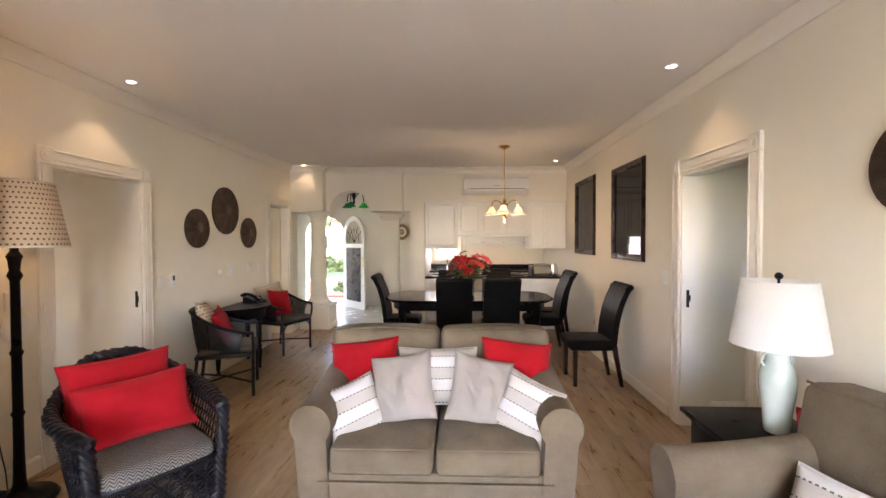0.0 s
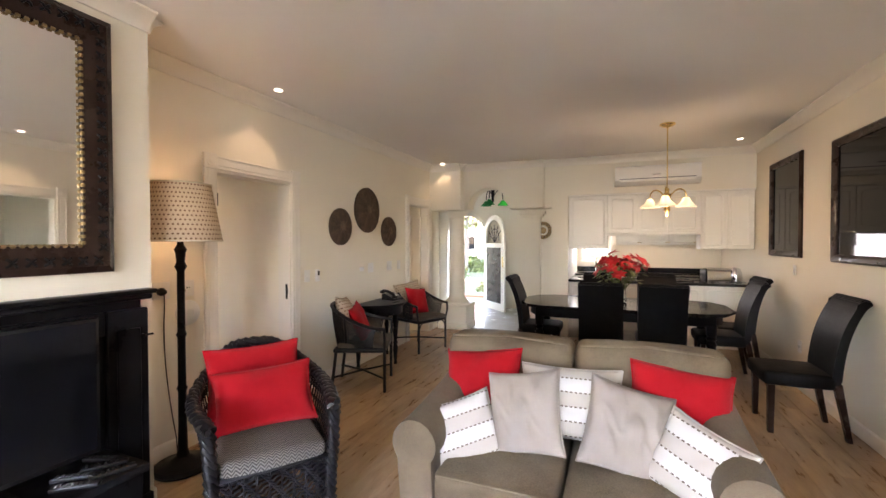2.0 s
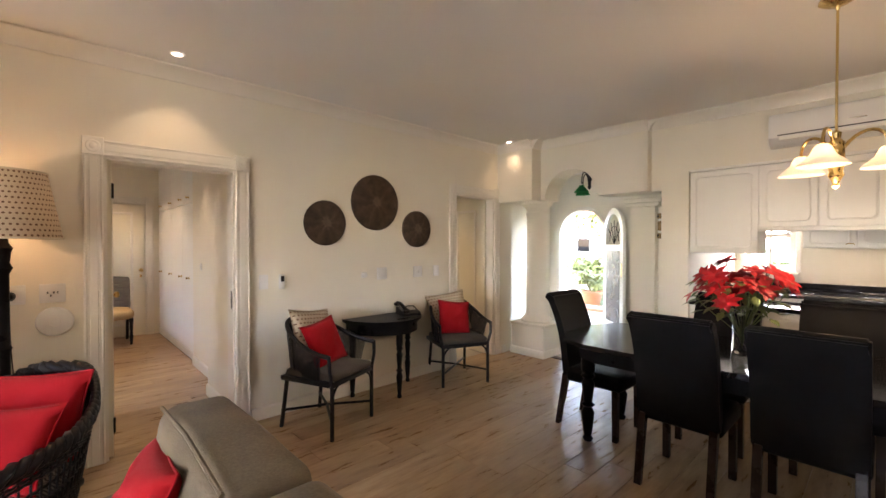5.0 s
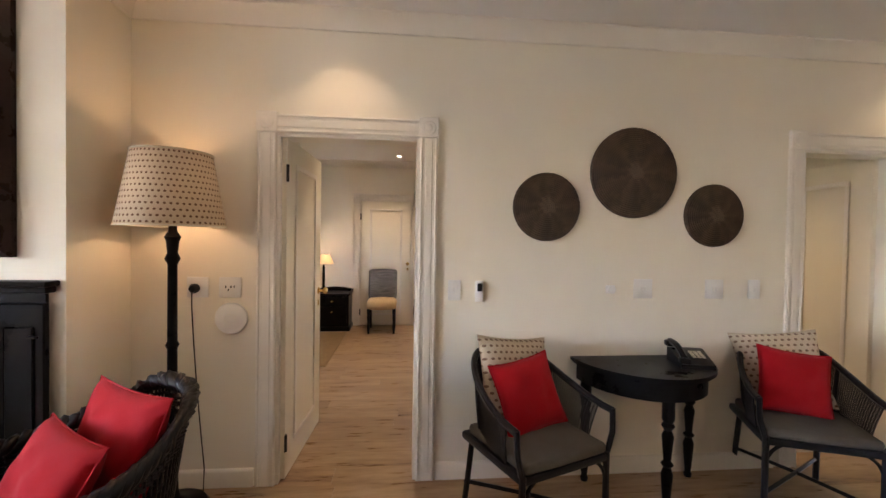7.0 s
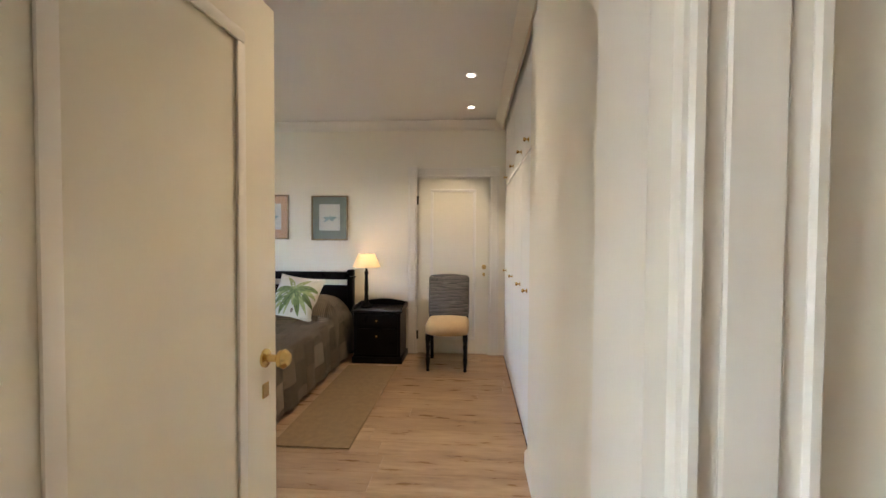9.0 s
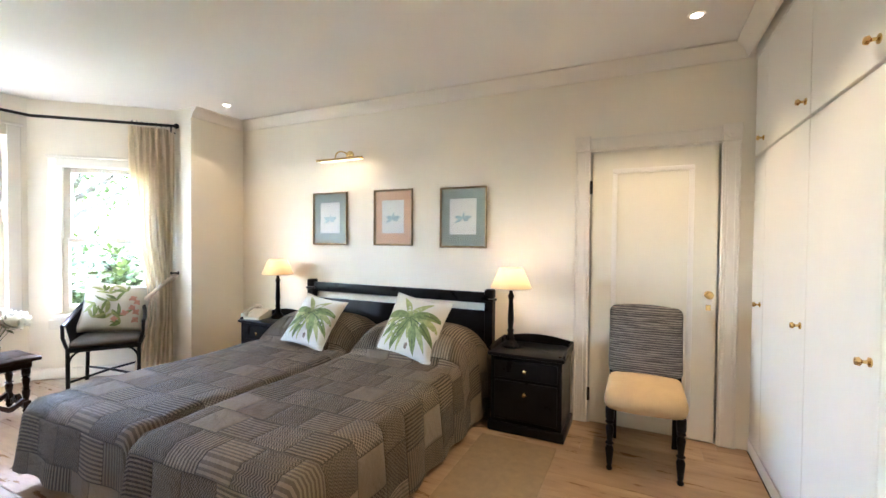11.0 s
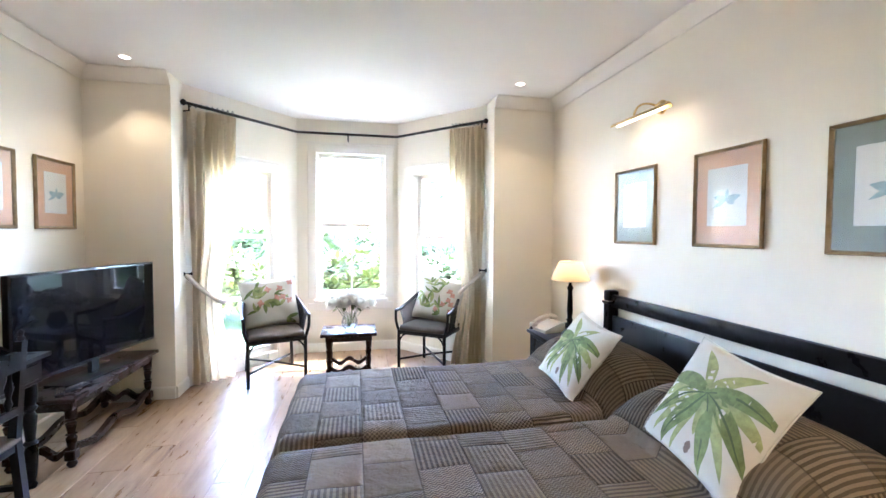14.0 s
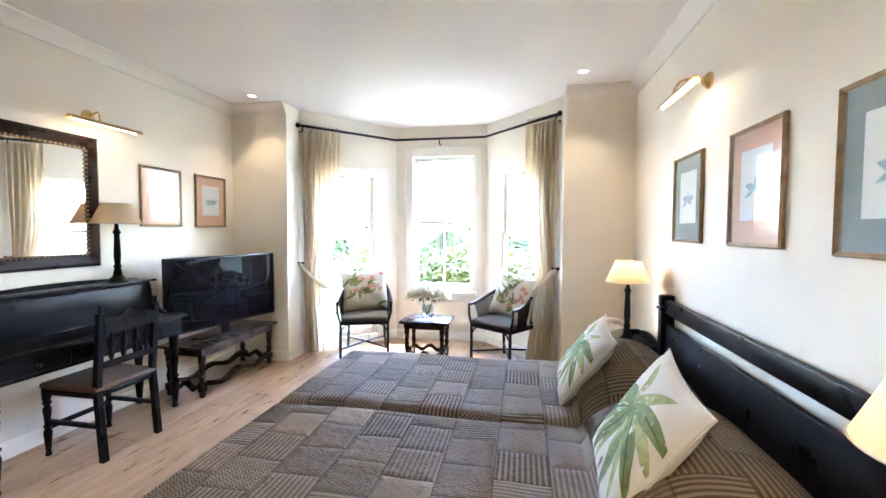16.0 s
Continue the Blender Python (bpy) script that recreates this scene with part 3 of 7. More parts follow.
def moulding(bm, p, q, prof, z):
    """A moulding from p to q; the room lies to the left of the way from p to q."""
    d = Vector((q[0] - p[0], q[1] - p[1], 0))
    nrm = Vector((-d.y, d.x, 0)).normalized()
    p, q = Vector((*p, z)), Vector((*q, z))
    a = [bm.verts.new(p + nrm * (u + 0.0008) + Vector((0, 0, v))) for u, v in prof]
    b = [bm.verts.new(q + nrm * (u + 0.0008) + Vector((0, 0, v))) for u, v in prof]
    k = len(prof)
    bm.faces.new(a)
    bm.faces.new(b[::-1])
    for i in range(k):
        bm.faces.new((a[i], b[i], b[(i + 1) % k], a[(i + 1) % k]))


def run(name, segs, prof, z, label):
    def build(bm):
        for p, q in segs:
            moulding(bm, p, q, prof, z)
    struct(name, build, M["trim"], label, smooth=True)


LIV = [((RW, SY), (RW, 7.39)), ((RW, 7.39), (-1.14, 7.39)), ((LW, 7.28), (LW, 2.31)),
       ((LW, 2.31), (-2.51, 2.31)), ((-2.51, 2.31), (-2.51, 0.4)), ((LW, 0.4), (LW, SY)), ((LW, SY), (RW, SY))]
BEDC = [((BE, BS), (BE, 3.09)), ((BW + 0.62, BS), (BW, BS))[::-1], ((BW, 4.11), (BW, BS)), ((-4.10, BS), (BE, BS)),
        ((-3.9, 4.08), (BW, 4.08))]
run("cornice_living", LIV, CORNICE, CE - 0.0015, "white moulded cornice")
run("cornice_bedroom", BEDC, CORNICE, CE - 0.001, "white moulded cornice")
run("baseboard_living", [((RW, 3.97), (RW, 7.39)), ((RW, SY), (RW, 2.89)), ((LW, 7.28), (LW, 7.21)), ((LW, 6.19), (LW, 4.015)), ((LW, 2.975), (LW, 2.31)),
                         ((LW, 2.31), (-2.51, 2.31)), ((LW, 0.4), (LW, SY)), ((-0.79, 7.39), (-1.03, 7.39)), ((LW - 0.15, 3.93), (-3.90, 3.93))[::1]], SKIRT, 0.0, "cream painted skirting board")
run("baseboard_bedroom", [((BE, BS), (BE, 3.09)), ((BW, BS), (BW + 0.62, BS)), ((BW, 2.975), (BW, BS)), ((-4.10, BS), (BE, BS)),
                          (BAY[1], (-4.66, -1.578)), (BAY[2], BAY[1]), ((-6.90, -0.93), BAY[2]), ((-6.90, BS), (-6.90, -0.93)), ((-4.10, -0.93), (-4.10, BS)), ((-3.9, 4.08), (-5.13, 4.08))], SKIRT, 0.0, "cream painted skirting board")
run("baseboard_rooms", [((3.4, 4.05), (1.86, 4.05))], SKIRT, 0.0, "cream painted skirting board")

# returns of the bay
struct("wall_bay_reveal_east", lambda bm: bx(bm, -4.10, -3.96, -1.04, BS - 0.25, 0, CE), M["wall"], "cream bay reveal")
struct("wall_bay_reveal_west", lambda bm: bx(bm, -7.04, -6.90, -1.04, BS - 0.25, 0, CE), M["wall"], "cream bay reveal")


# chimney breast
def breast(bm):
    bx(bm, LW + 0.001, -2.51, 0.4, 2.31, 0, CE)


struct("wall_chimney_breast", breast, M["wall"], "white painted chimney breast")


# ---- doors and casings ----
def casing(name, m, w, h, cw=0.105, blocks=True, label="cream fluted door casing with corner blocks"):
    """Fluted casing round an opening of width w and height h; local x along the wall, -y into the room, x=0 at the opening's edge."""
    root = struct(name, lambda bm: bx(bm, -0.004, 0.004, 0.02, 0.03, 0.1, 0.12), M["trim"], label, m=m)

    def strip(length, wd):
        def b(bm):
            bx(bm, 0, wd, -0.016, 0, 0, length)
            for a, e, d in ((0.003, 0.016, 0.007), (0.030, 0.075, 0.004), (0.089, 0.102, 0.007)):
                if e <= wd + 0.001:
                    bx(bm, a, min(e, wd), -0.016 - d, -0.0155, 0.0, length, 0.003, 1)
        return b
    top = h if blocks else h + cw
    for x in (-cw, w):
        o = part(root, "jamb_casing", strip(top, cw), M["trim"])
        o.matrix_basis = pose(x, 0, 0)
    o = part(root, "head_casing", strip(w, cw), M["trim"])
    o.matrix_basis = pose(0, 0, h + cw, 0, 90, 0)
    if blocks:
        for x in (-cw - 0.004, w - 0.004):
            def blk(bm):
                bx(bm, 0, cw + 0.008, -0.028, 0, 0, cw + 0.012, 0.004, 1)
                c = (cw + 0.008) / 2
                for r0, r1, y in ((0.040, 0.036, -0.036), (0.020, 0.014, -0.040)):
                    lathe(bm, [(r0, 0), (r0, 0.003), (r1, 0.006), (0, 0.006)], 16, m=Matrix.Translation((c, y + 0.010, c)) @ Matrix.Rotation(radians(90), 4, "X"))
            o = part(root, "rosette_block", blk, M["trim"])
            o.matrix_basis = pose(x, 0, h)

    def lining(bm):
        bx(bm, -0.0, 0.018, 0.0, 0.14, 0, h)
        bx(bm, w - 0.018, w, 0.0, 0.14, 0, h)
        bx(bm, 0.018, w - 0.018, 0.0, 0.14, h - 0.018, h)
    part(root, "jamb_lining", lining, M["trim"])
    return root


def leaf(name, m, w, h, label, knob_mat="brass"):
    """A panelled door; local x from the hinge, thickness along y, both faces panelled."""
    root = thing(name, m, label, "door", kind="structure")

    def body(bm):
        bx(bm, 0, w, -0.02, 0.02, 0.008, h, 0.002, 1)
    part(root, "door_leaf", body, M["door"])

    def beads(bm):
        for s in (-1, 1):
            y0, y1 = (s * 0.020, s * 0.030) if s > 0 else (-0.030, -0.020)
            a0, a1, b0, b1, t = 0.155, w - 0.155, 0.17, h - 0.13, 0.034
            for p in ((a0, a1, b0, b0 + t), (a0, a1, b1 - t, b1), (a0, a0 + t, b0 + t, b1 - t), (a1 - t, a1, b0 + t, b1 - t)):
                bx(bm, p[0], p[1], y0, y1, p[2], p[3], 0.006, 2)
    part(root, "panel_bead", beads, M["trim"])

    def lock(bm):
        for s in (-1, 1):
            rot = Matrix.Translation((w - 0.06, s * 0.02, 1.03)) @ Matrix.Rotation(radians(-90 * s), 4, "X")
            lathe(bm, [(0.026, 0), (0.026, 0.006), (0.011, 0.010), (0.010, 0.035), (0.024, 0.045), (0.027, 0.058), (0.018, 0.070), (0, 0.072)], 14, m=rot)
            bx(bm, w - 0.075, w - 0.045, min(s * 0.02, s * 0.024), max(s * 0.02, s * 0.024), 0.92, 0.96, 0.001, 1)
    part(root, "door_knob", lock, M[knob_mat], "brass door knob and lock plate")

    def hinges(bm):
        for z in (0.22, 1.80):
            bx(bm, -0.014, 0.014, -0.0235, -0.0205, z - 0.05, z + 0.05)
            tube(bm, [(0, -0.026, z - 0.05), (0, -0.026, z + 0.05)], 0.007, 8)
    part(root, "hinge", hinges, M["iron"], "dark steel hinges")
    return root


casing("door_casing_1", pose(LW, 3.09, 0, 0, 0, 90), 0.81, 2.02)
leaf("door_1", pose(-3.00, 3.115, 0, 0, 0, 177.2), 0.80, 2.01, "open cream panelled bedroom door with brass knob")
casing("door_casing_2", pose(LW, 6.35, 0, 0, 0, 90), 0.70, 2.04)
leaf("door_2", pose(-3.08, 7.02, 0, 0, 0, 177), 0.69, 2.03, "half open cream panelled inner door")
casing("door_casing_3", pose(RW, 3.81, 0, 0, 0, -90), 0.81, 2.03)
casing("door_casing_4", pose(BW, 3.09, 0, 0, 0, 90), 0.85, 2.07)
leaf("door_3", pose(BW - 0.02, 3.095, 0.0, 0, 0, 90), 0.84, 2.06, "closed cream panelled bathroom door with brass knob")


def strike(bm):
    bx(bm, -0.012, 0.012, -0.003, 0, -0.07, 0.07, 0.001, 1)
    bx(bm, -0.005, 0.02, -0.006, -0.003, -0.02, 0.03)


for mm in (pose(-3.00, 3.8815, 1.0, 0, 0, 0), pose(1.63, 3.7915, 1.03, 0, 0, 0)):
    single("strike_plate", mm, strike, M["iron"], "dark metal strike plate on the door jamb", "strike plate", "strike plates")


# ---- windows ----
def sash(name, m, x0, x1, z0, z1, rail, label, mull=True, trimw=0.10, door=False, rails=()):
    root = struct(name, lambda bm: bx(bm, x0 - 0.03, x1 + 0.03, -0.045, 0.0, z0 - 0.06, z0 - 0.02, 0.006, 2) if not door else bx(bm, x0, x1, -0.01, 0.1, z0 - 0.1, z0 - 0.06), M["trim"], label, m=m)

    def trim(bm):
        t = trimw
        bx(bm, x0 - t, x0, -0.022, 0.0, z0 - (0 if not door else 0.1), z1 + t, 0.004, 1)
        bx(bm, x1, x1 + t, -0.022, 0.0, z0 - (0 if not door else 0.1), z1 + t, 0.004, 1)
        bx(bm, x0, x1, -0.022, 0.0, z1, z1 + t, 0.004, 1)
        bx(bm, x0 - t - 0.015, x1 + t + 0.015, -0.035, 0.0, z1 + t, z1 + t + 0.025, 0.005, 1)
        if not door:
            bx(bm, x0 - t, x1 + t, -0.018, 0.0, z0 - 0.15, z0 - 0.06, 0.004, 1)
    part(root, "window_trim", trim, M["trim"])
    fr = 0.055

    def frame_(bm):
        for zz0, zz1, y in ((z0, rail + 0.02, 0.05), (rail - 0.02, z1, 0.085)):
            bx(bm, x0, x0 + fr, y, y + 0.04, zz0, zz1, 0.004, 1)
            bx(bm, x1 - fr, x1, y, y + 0.04, zz0, zz1, 0.004, 1)
            bx(bm, x0 + fr, x1 - fr, y, y + 0.04, zz0, zz0 + (0.045 if zz0 > z0 else 0.075), 0.004, 1)
            bx(bm, x0 + fr, x1 - fr, y, y + 0.04, zz1 - 0.045, zz1, 0.004, 1)
            if mull:
                c = (x0 + x1) / 2
                bx(bm, c - 0.010, c + 0.010, y + 0.005, y + 0.035, zz0 + 0.05, zz1 - 0.04, 0.003, 1)
        for r in rails:
            bx(bm, x0 + fr, x1 - fr, 0.055, 0.09, r - 0.02, r + 0.02, 0.003, 1)
    part(root, "sash_frame", frame_, M["trim"])

    def pane(bm):
        bx(bm, x0 + fr, x1 - fr, 0.068, 0.071, z0 + 0.05, rail)
        bx(bm, x0 + fr, x1 - fr, 0.103, 0.106, rail, z1 - 0.03)
    g = part(root, "glass_pane", pane, M["glass"], smooth=False)
    g.visible_shadow = False
    return root


sash("window_1", mC, 0.22, 1.01, 0.64, 2.33, 1.50, "white timber sash window in the bay")
sash("window_2", mR, 0.25, 1.00, 0.64, 2.08, 1.36, "white timber side sash window in the bay", mull=False, trimw=0.08)
sash("window_3", mL, 0.22, 0.98, 0.10, 2.06, 1.36, "white glazed garden door in the bay", mull=False, trimw=0.08, door=True, rails=(0.72,))
sash("window_4", pose(1.1, SY, 0, 0, 0, 180), 0.0, 2.8, 0.1, 2.3, 1.9, "glazed garden front of the living room")
# window_6 is never in view; added as the east room's daylight source
sash("window_6", pose(3.0, 1.8, 0, 0, 0, 180), 0.0, 0.6, 1.3, 2.1, 1.7, "unseen white timber window added to daylight the next room")
sash("window_5", pose(-0.70, 9.30, 0), 0.0, 0.5, 1.12, 1.95, 1.55, "small white kitchen window", trimw=0.05)


# ---- entrance: beam, column, arched wall, door ----
def arch_pts(cx, z, r, n=14, a0=0.0, a1=math.pi):
    return [(cx + r * math.cos(a0 + (a1 - a0) * i / n), z + r * math.sin(a0 + (a1 - a0) * i / n)) for i in range(n + 1)]


def beam(bm):
    out = [(-2.42, 1.99), *arch_pts(-2.02, 1.99, 0.34)[::-1], (-1.14, 1.99), (-1.14, CE), (-2.42, CE)]
    prism(bm, out, 7.31, 7.62, lambda a, b, h: (a, h, b))
    bx(bm, LW + 0.001, -2.42, 7.12, 7.62, 1.98, CE)
    bx(bm, -1.14, -1.032, 7.42, 7.62, 1.99, CE)


struct("beam_entrance", beam, M["wall"], "cream beam with an arched cut-out over the hall opening")
run("cornice_beam", [((-1.14, 7.31), (-2.42, 7.31)), ((-2.42, 7.12), (LW, 7.12)), ((-2.42, 7.31), (-2.42, 7.12)), ((-1.14, 7.62), (-1.14, 7.31))], CORNICE, CE - 0.002, "white moulded cornice")

col = thing("column", pose(-2.64, 7.55, 0), "cream round column on a square plinth at the hall", "column", kind="structure")
part(col, "plinth", lambda bm: (bx(bm, -0.25, 0.25, -0.22, 0.22, 0, 0.40, 0.006), bx(bm, -0.262, 0.262, -0.232, 0.232, 0.0, 0.095, 0.008), bx(bm, -0.262, 0.262, -0.232, 0.232, 0.385, 0.42, 0.008)), M["wall"])
part(col, "shaft", lambda bm: lathe(bm, [(0.20, 0.42), (0.205, 0.45), (0.165, 0.49), (0.145, 0.52), (0.135, 0.56), (0.135, 0.9), (0.125, 1.80), (0.14, 1.83), (0.14, 1.85), (0.128, 1.87), (0.15, 1.92), (0.20, 1.96), (0.20, 1.98)], 28), M["wall"])


def pilaster(bm):
    bx(bm, -1.55, -1.28, 7.90, 8.0, 0, 1.88)
    bx(bm, -1.60, -1.23, 7.87, 8.0, 1.88, 1.93, 0.01)
    bx(bm, -1.63, -1.20, 7.85, 8.0, 1.93, 1.98, 0.01)
    bx(bm, -1.60, -1.23, 7.87, 8.0, 0, 0.12, 0.01)


struct("pilaster", pilaster, M["wall"], "cream pilaster beside the hall")


def front_wall(bm):
    x0, x1 = -3.95, -1.60
    a, b, s = -3.72, -2.82, 1.61
    r = (b - a) / 2
    c = (a + b) / 2
    pts = [(x0, 0), (a, 0), (a, s), *arch_pts(c, s, r)[::-1][1:-1], (b, s), (b, 0), (x1, 0), (x1, CE), (x0, CE)]
    prism(bm, pts, 9.9, 10.1, lambda p, q, h: (p, h, q))


struct("wall_front", front_wall, M["wall"], "cream front wall with an arched doorway")


def arch_trim(bm):
    a, b, s = -3.72, -2.82, 1.61
    r, c = (b - a) / 2, (a + b) / 2
    out = [(b + 0.06, 0), (b + 0.06, s), *arch_pts(c, s, r + 0.06)[1:-1], (a - 0.06, s), (a - 0.06, 0), (a, 0), (a, s), *arch_pts(c, s, r)[::-1][1:-1], (b, s), (b, 0)]
    prism(bm, out, 9.875, 9.9, lambda p, q, h: (p, h, q))


struct("trim_arch", arch_trim, M["trim"], "cream arched door surround", smooth=False)
fd = thing("front_door", pose(-2.82, 9.86, 0.01, 0, 0, -46), "open dark front door with an arched leaded glass light", "door")


def fd_body(bm):
    w, s = 0.88, 1.58
    r = w / 2
    bx(bm, 0, w, -0.022, 0.022, 0, 1.42)
    ring = [(w, 1.42), (w, s), *arch_pts(r, s, r)[1:-1], (0, s), (0, 1.42), (0.10, 1.42), (0.10, s), *arch_pts(r, s, r - 0.10)[::-1][1:-1], (w - 0.10, s), (w - 0.10, 1.42)]
    prism(bm, ring, -0.022, 0.022, lambda p, q, h: (p, h, q))


part(fd, "door_leaf", fd_body, M["cab"], "cream painted leaf", smooth=False)


def fd_panel(bm):
    for y0, y1 in ((-0.028, -0.0225), (0.0225, 0.028)):
        bx(bm, 0.13, 0.75, y0, y1, 0.16, 1.33, 0.003, 1)


part(fd, "door_panel", fd_panel, M["darkwood"], "dark recessed panel")


def fd_lead(bm):
    for a in (40, 65, 90, 115, 140):
        d = Vector((math.cos(radians(a)), 0, math.sin(radians(a)))) * 0.36
        tube(bm, [(0.44, 0, 1.44), Vector((0.44, 0, 1.46)) + d], 0.006, 6)
    tube(bm, [(0.44 + 0.2 * math.cos(a), 0, 1.48 + 0.25 * math.sin(a)) for a in (math.pi * i / 10 for i in range(11))], 0.006, 6)


part(fd, "leaded_bars", fd_lead, M["iron"])


def fd_glass(bm):
    prism(bm, [(0.10, 1.42), (0.78, 1.42), (0.78, 1.58), *arch_pts(0.44, 1.58, 0.34)[1:-1], (0.10, 1.58)], -0.002, 0.002, lambda p, q, h: (p, h, q))


part(fd, "glass_pane", fd_glass, M["glass"], smooth=False)
part(fd, "door_handle", lambda bm: [bx(bm, 0.80, 0.84, s * 0.022 - 0.004, s * 0.022 + 0.004, 0.92, 1.14, 0.003, 1) or tube(bm, [(0.82, s * 0.02, 1.05), (0.82, s * 0.07, 1.05), (0.72, s * 0.075, 1.05)], 0.009, 8) for s in (-1, 1)], M["brass"])
leaf("door_4", pose(-1.57, 8.55, 0, 0, 0, 90), 0.8, 2.03, "closed cream panelled hall cupboard door", knob_mat="iron")

# green glass lamp in the hall
hl = thing("hall_pendant_lamp", pose(-2.12, 7.97, CE), "dark bronze pendant with three green glass shades", "pendant lamp")
HALL_ARMS = (0.45, 2.54, 4.64)
part(hl, "stem", lambda bm: lathe(bm, [(0.06, -0.0), (0.055, -0.02), (0.014, -0.03), (0.010, -0.28), (0.024, -0.30), (0.034, -0.35), (0.018, -0.50), (0.026, -0.53), (0.0, -0.56)], 14), M["iron"])
for a in HALL_ARMS:
    part(hl, "arm", lambda bm: tube(bm, bez([(0, 0, -0.48), (0.09 * math.cos(a), 0.09 * math.sin(a), -0.26), (0.18 * math.cos(a), 0.18 * math.sin(a), -0.32), (0.18 * math.cos(a), 0.18 * math.sin(a), -0.50)], 10), 0.008, 6), M["iron"])
    o = part(hl, "shade", lambda bm: lathe(bm, [(0.024, 0), (0.036, -0.02), (0.095, -0.09), (0.09, -0.09), (0.032, -0.02)], 20), M["shade_green"], "green glass shade")
    o.matrix_basis = pose(0.18 * math.cos(a), 0.18 * math.sin(a), -0.515)
lamp("hall_bulb", "POINT", pose(-2.12 + 0.18 * math.cos(0.45), 7.97 + 0.18 * math.sin(0.45), CE - 0.59), 4 * LK, WARM, 0.03)


PLATE_TURN = Matrix.Rotation(radians(90), 4, "X")
wp = thing("wall_plate", pose(-1.25, 7.998, 1.655), "round cream plate with a dark studded rim hung on the wall", "wall plate")
part(wp, "dish", lambda bm: lathe(bm, [(0, 0), (0.07, 0.004), (0.085, 0.012), (0.085, 0.018), (0, 0.012)], 28, m=PLATE_TURN), M["paper"], "cream glazed centre")
part(wp, "rim", lambda bm: lathe(bm, [(0.085, 0.005), (0.085, 0.019), (0.14, 0.028), (0.147, 0.024), (0.14, 0.016)], 28, m=PLATE_TURN), M["goldframe"], "dark gilt rim")


for i in range(14):
    a = 2 * math.pi * i / 14
    part(wp, "stud", lambda bm: lathe(bm, [(0.013, 0.015), (0.013, 0.032), (0.0, 0.035)], 8, m=PLATE_TURN @ Matrix.Translation((0.113 * math.cos(a), 0.113 * math.sin(a), 0))), M["iron"])


# ---- kitchen ----
def panel_door(bm, x0, x1, z0, z1, y):
    bx(bm, x0 + 0.004, x1 - 0.004, y - 0.018, y, z0 + 0.004, z1 - 0.004, 0.004, 1)
    m_ = 0.055
    a0, a1, b0, b1 = x0 + m_, x1 - m_, z0 + m_, z1 - m_
    r = 0.035
    loop = []
    for cx, cz, s in ((a1 - r, b1 - r, 0), (a0 + r, b1 - r, 90), (a0 + r, b0 + r, 180), (a1 - r, b0 + r, 270)):
        loop += [(cx + r * math.cos(radians(s + k * 22.5)), y - 0.019, cz + r * math.sin(radians(s + k * 22.5))) for k in range(5)]
    tube(bm, loop + loop[:1], 0.0095, 6)


kc = thing("kitchen_wall_cabinets", pose(0, 7.40, 0), "white wall cabinets with routed panel doors over the counter", "kitchen cabinet")
part(kc, "carcass", lambda bm: (bx(bm, -0.775, -0.225, 0.02, 0.33, 1.36, 2.14), bx(bm, -0.225, 0.955, 0.02, 0.33, 1.57, 2.14), bx(bm, 0.955, 1.57, 0.02, 0.33, 1.36, 2.14),
                                bx(bm, -0.778, 1.577, -0.012, 0.02, 2.14, 2.165, 0.004, 1), bx(bm, -0.23, 0.96, 0.0, 0.02, 1.555, 1.585, 0.004, 1)), M["cab"])
for x0, x1, z0 in ((-0.775, -0.225, 1.36), (-0.225, 0.17, 1.59), (0.17, 0.56, 1.59), (0.56, 0.955, 1.59), (0.955, 1.26, 1.36), (1.26, 1.57, 1.36)):
    part(kc, "cabinet_door", lambda bm: panel_door(bm, x0, x1, z0, 2.14, 0.02), M["cab"])
struct("wall_bulkhead", lambda bm: bx(bm, -0.78, RW, 7.39, 7.75, 2.166, CE), M["wall"], "cream bulkhead over the kitchen cabinets")

ac = thing("air_conditioner", pose(0.40, 7.388, 2.25), "white wall-mounted split air conditioner", "air conditioner")


def ac_body(bm):
    prof = [(0, 0.02), (-0.06, 0.0), (-0.14, 0.02), (-0.185, 0.07), (-0.19, 0.20), (-0.17, 0.255), (-0.14, 0.27), (0, 0.27)]
    prism(bm, prof, -0.53, 0.53, lambda a, b, h: (h, a, b))


part(ac, "body", ac_body, M["plastic"])
part(ac, "louvre", lambda bm: bx(bm, -0.46, 0.46, -0.186, -0.15, 0.045, 0.07, 0.004, 1), M["cab"])
part(ac, "outlet_slot", lambda bm: bx(bm, -0.47, 0.47, -0.1905, -0.17, 0.082, 0.090), M["blackplastic"], "dark air slot")
part(ac, "badge", lambda bm: bx(bm, -0.05, 0.05, -0.192, -0.18, 0.13, 0.14), M["chrome"], "small grey badge")

kb = thing("kitchen_counter", pose(0, 7.40, 0), "white base cabinets with a black granite worktop", "kitchen counter")
part(kb, "carcass", lambda bm: (bx(bm, -0.775, 1.575, 0.03, 0.56, 0.10, 0.855), bx(bm, -0.775, 1.575, 0.08, 0.50, 0, 0.10)), M["cab"])
for i in range(4):
    part(kb, "cabinet_door", lambda bm: panel_door(bm, -0.775 + 0.5875 * i, -0.775 + 0.5875 * (i + 1), 0.11, 0.85, 0.03), M["cab"])
part(kb, "worktop", lambda bm: bx(bm, -0.778, 1.577, -0.005, 0.60, 0.857, 0.893, 0.005), M["granite"], "black granite worktop")
kb2 = thing("kitchen_counter", pose(0, 8.68, 0), "white base cabinets with a black granite worktop and upstand", "kitchen counter")
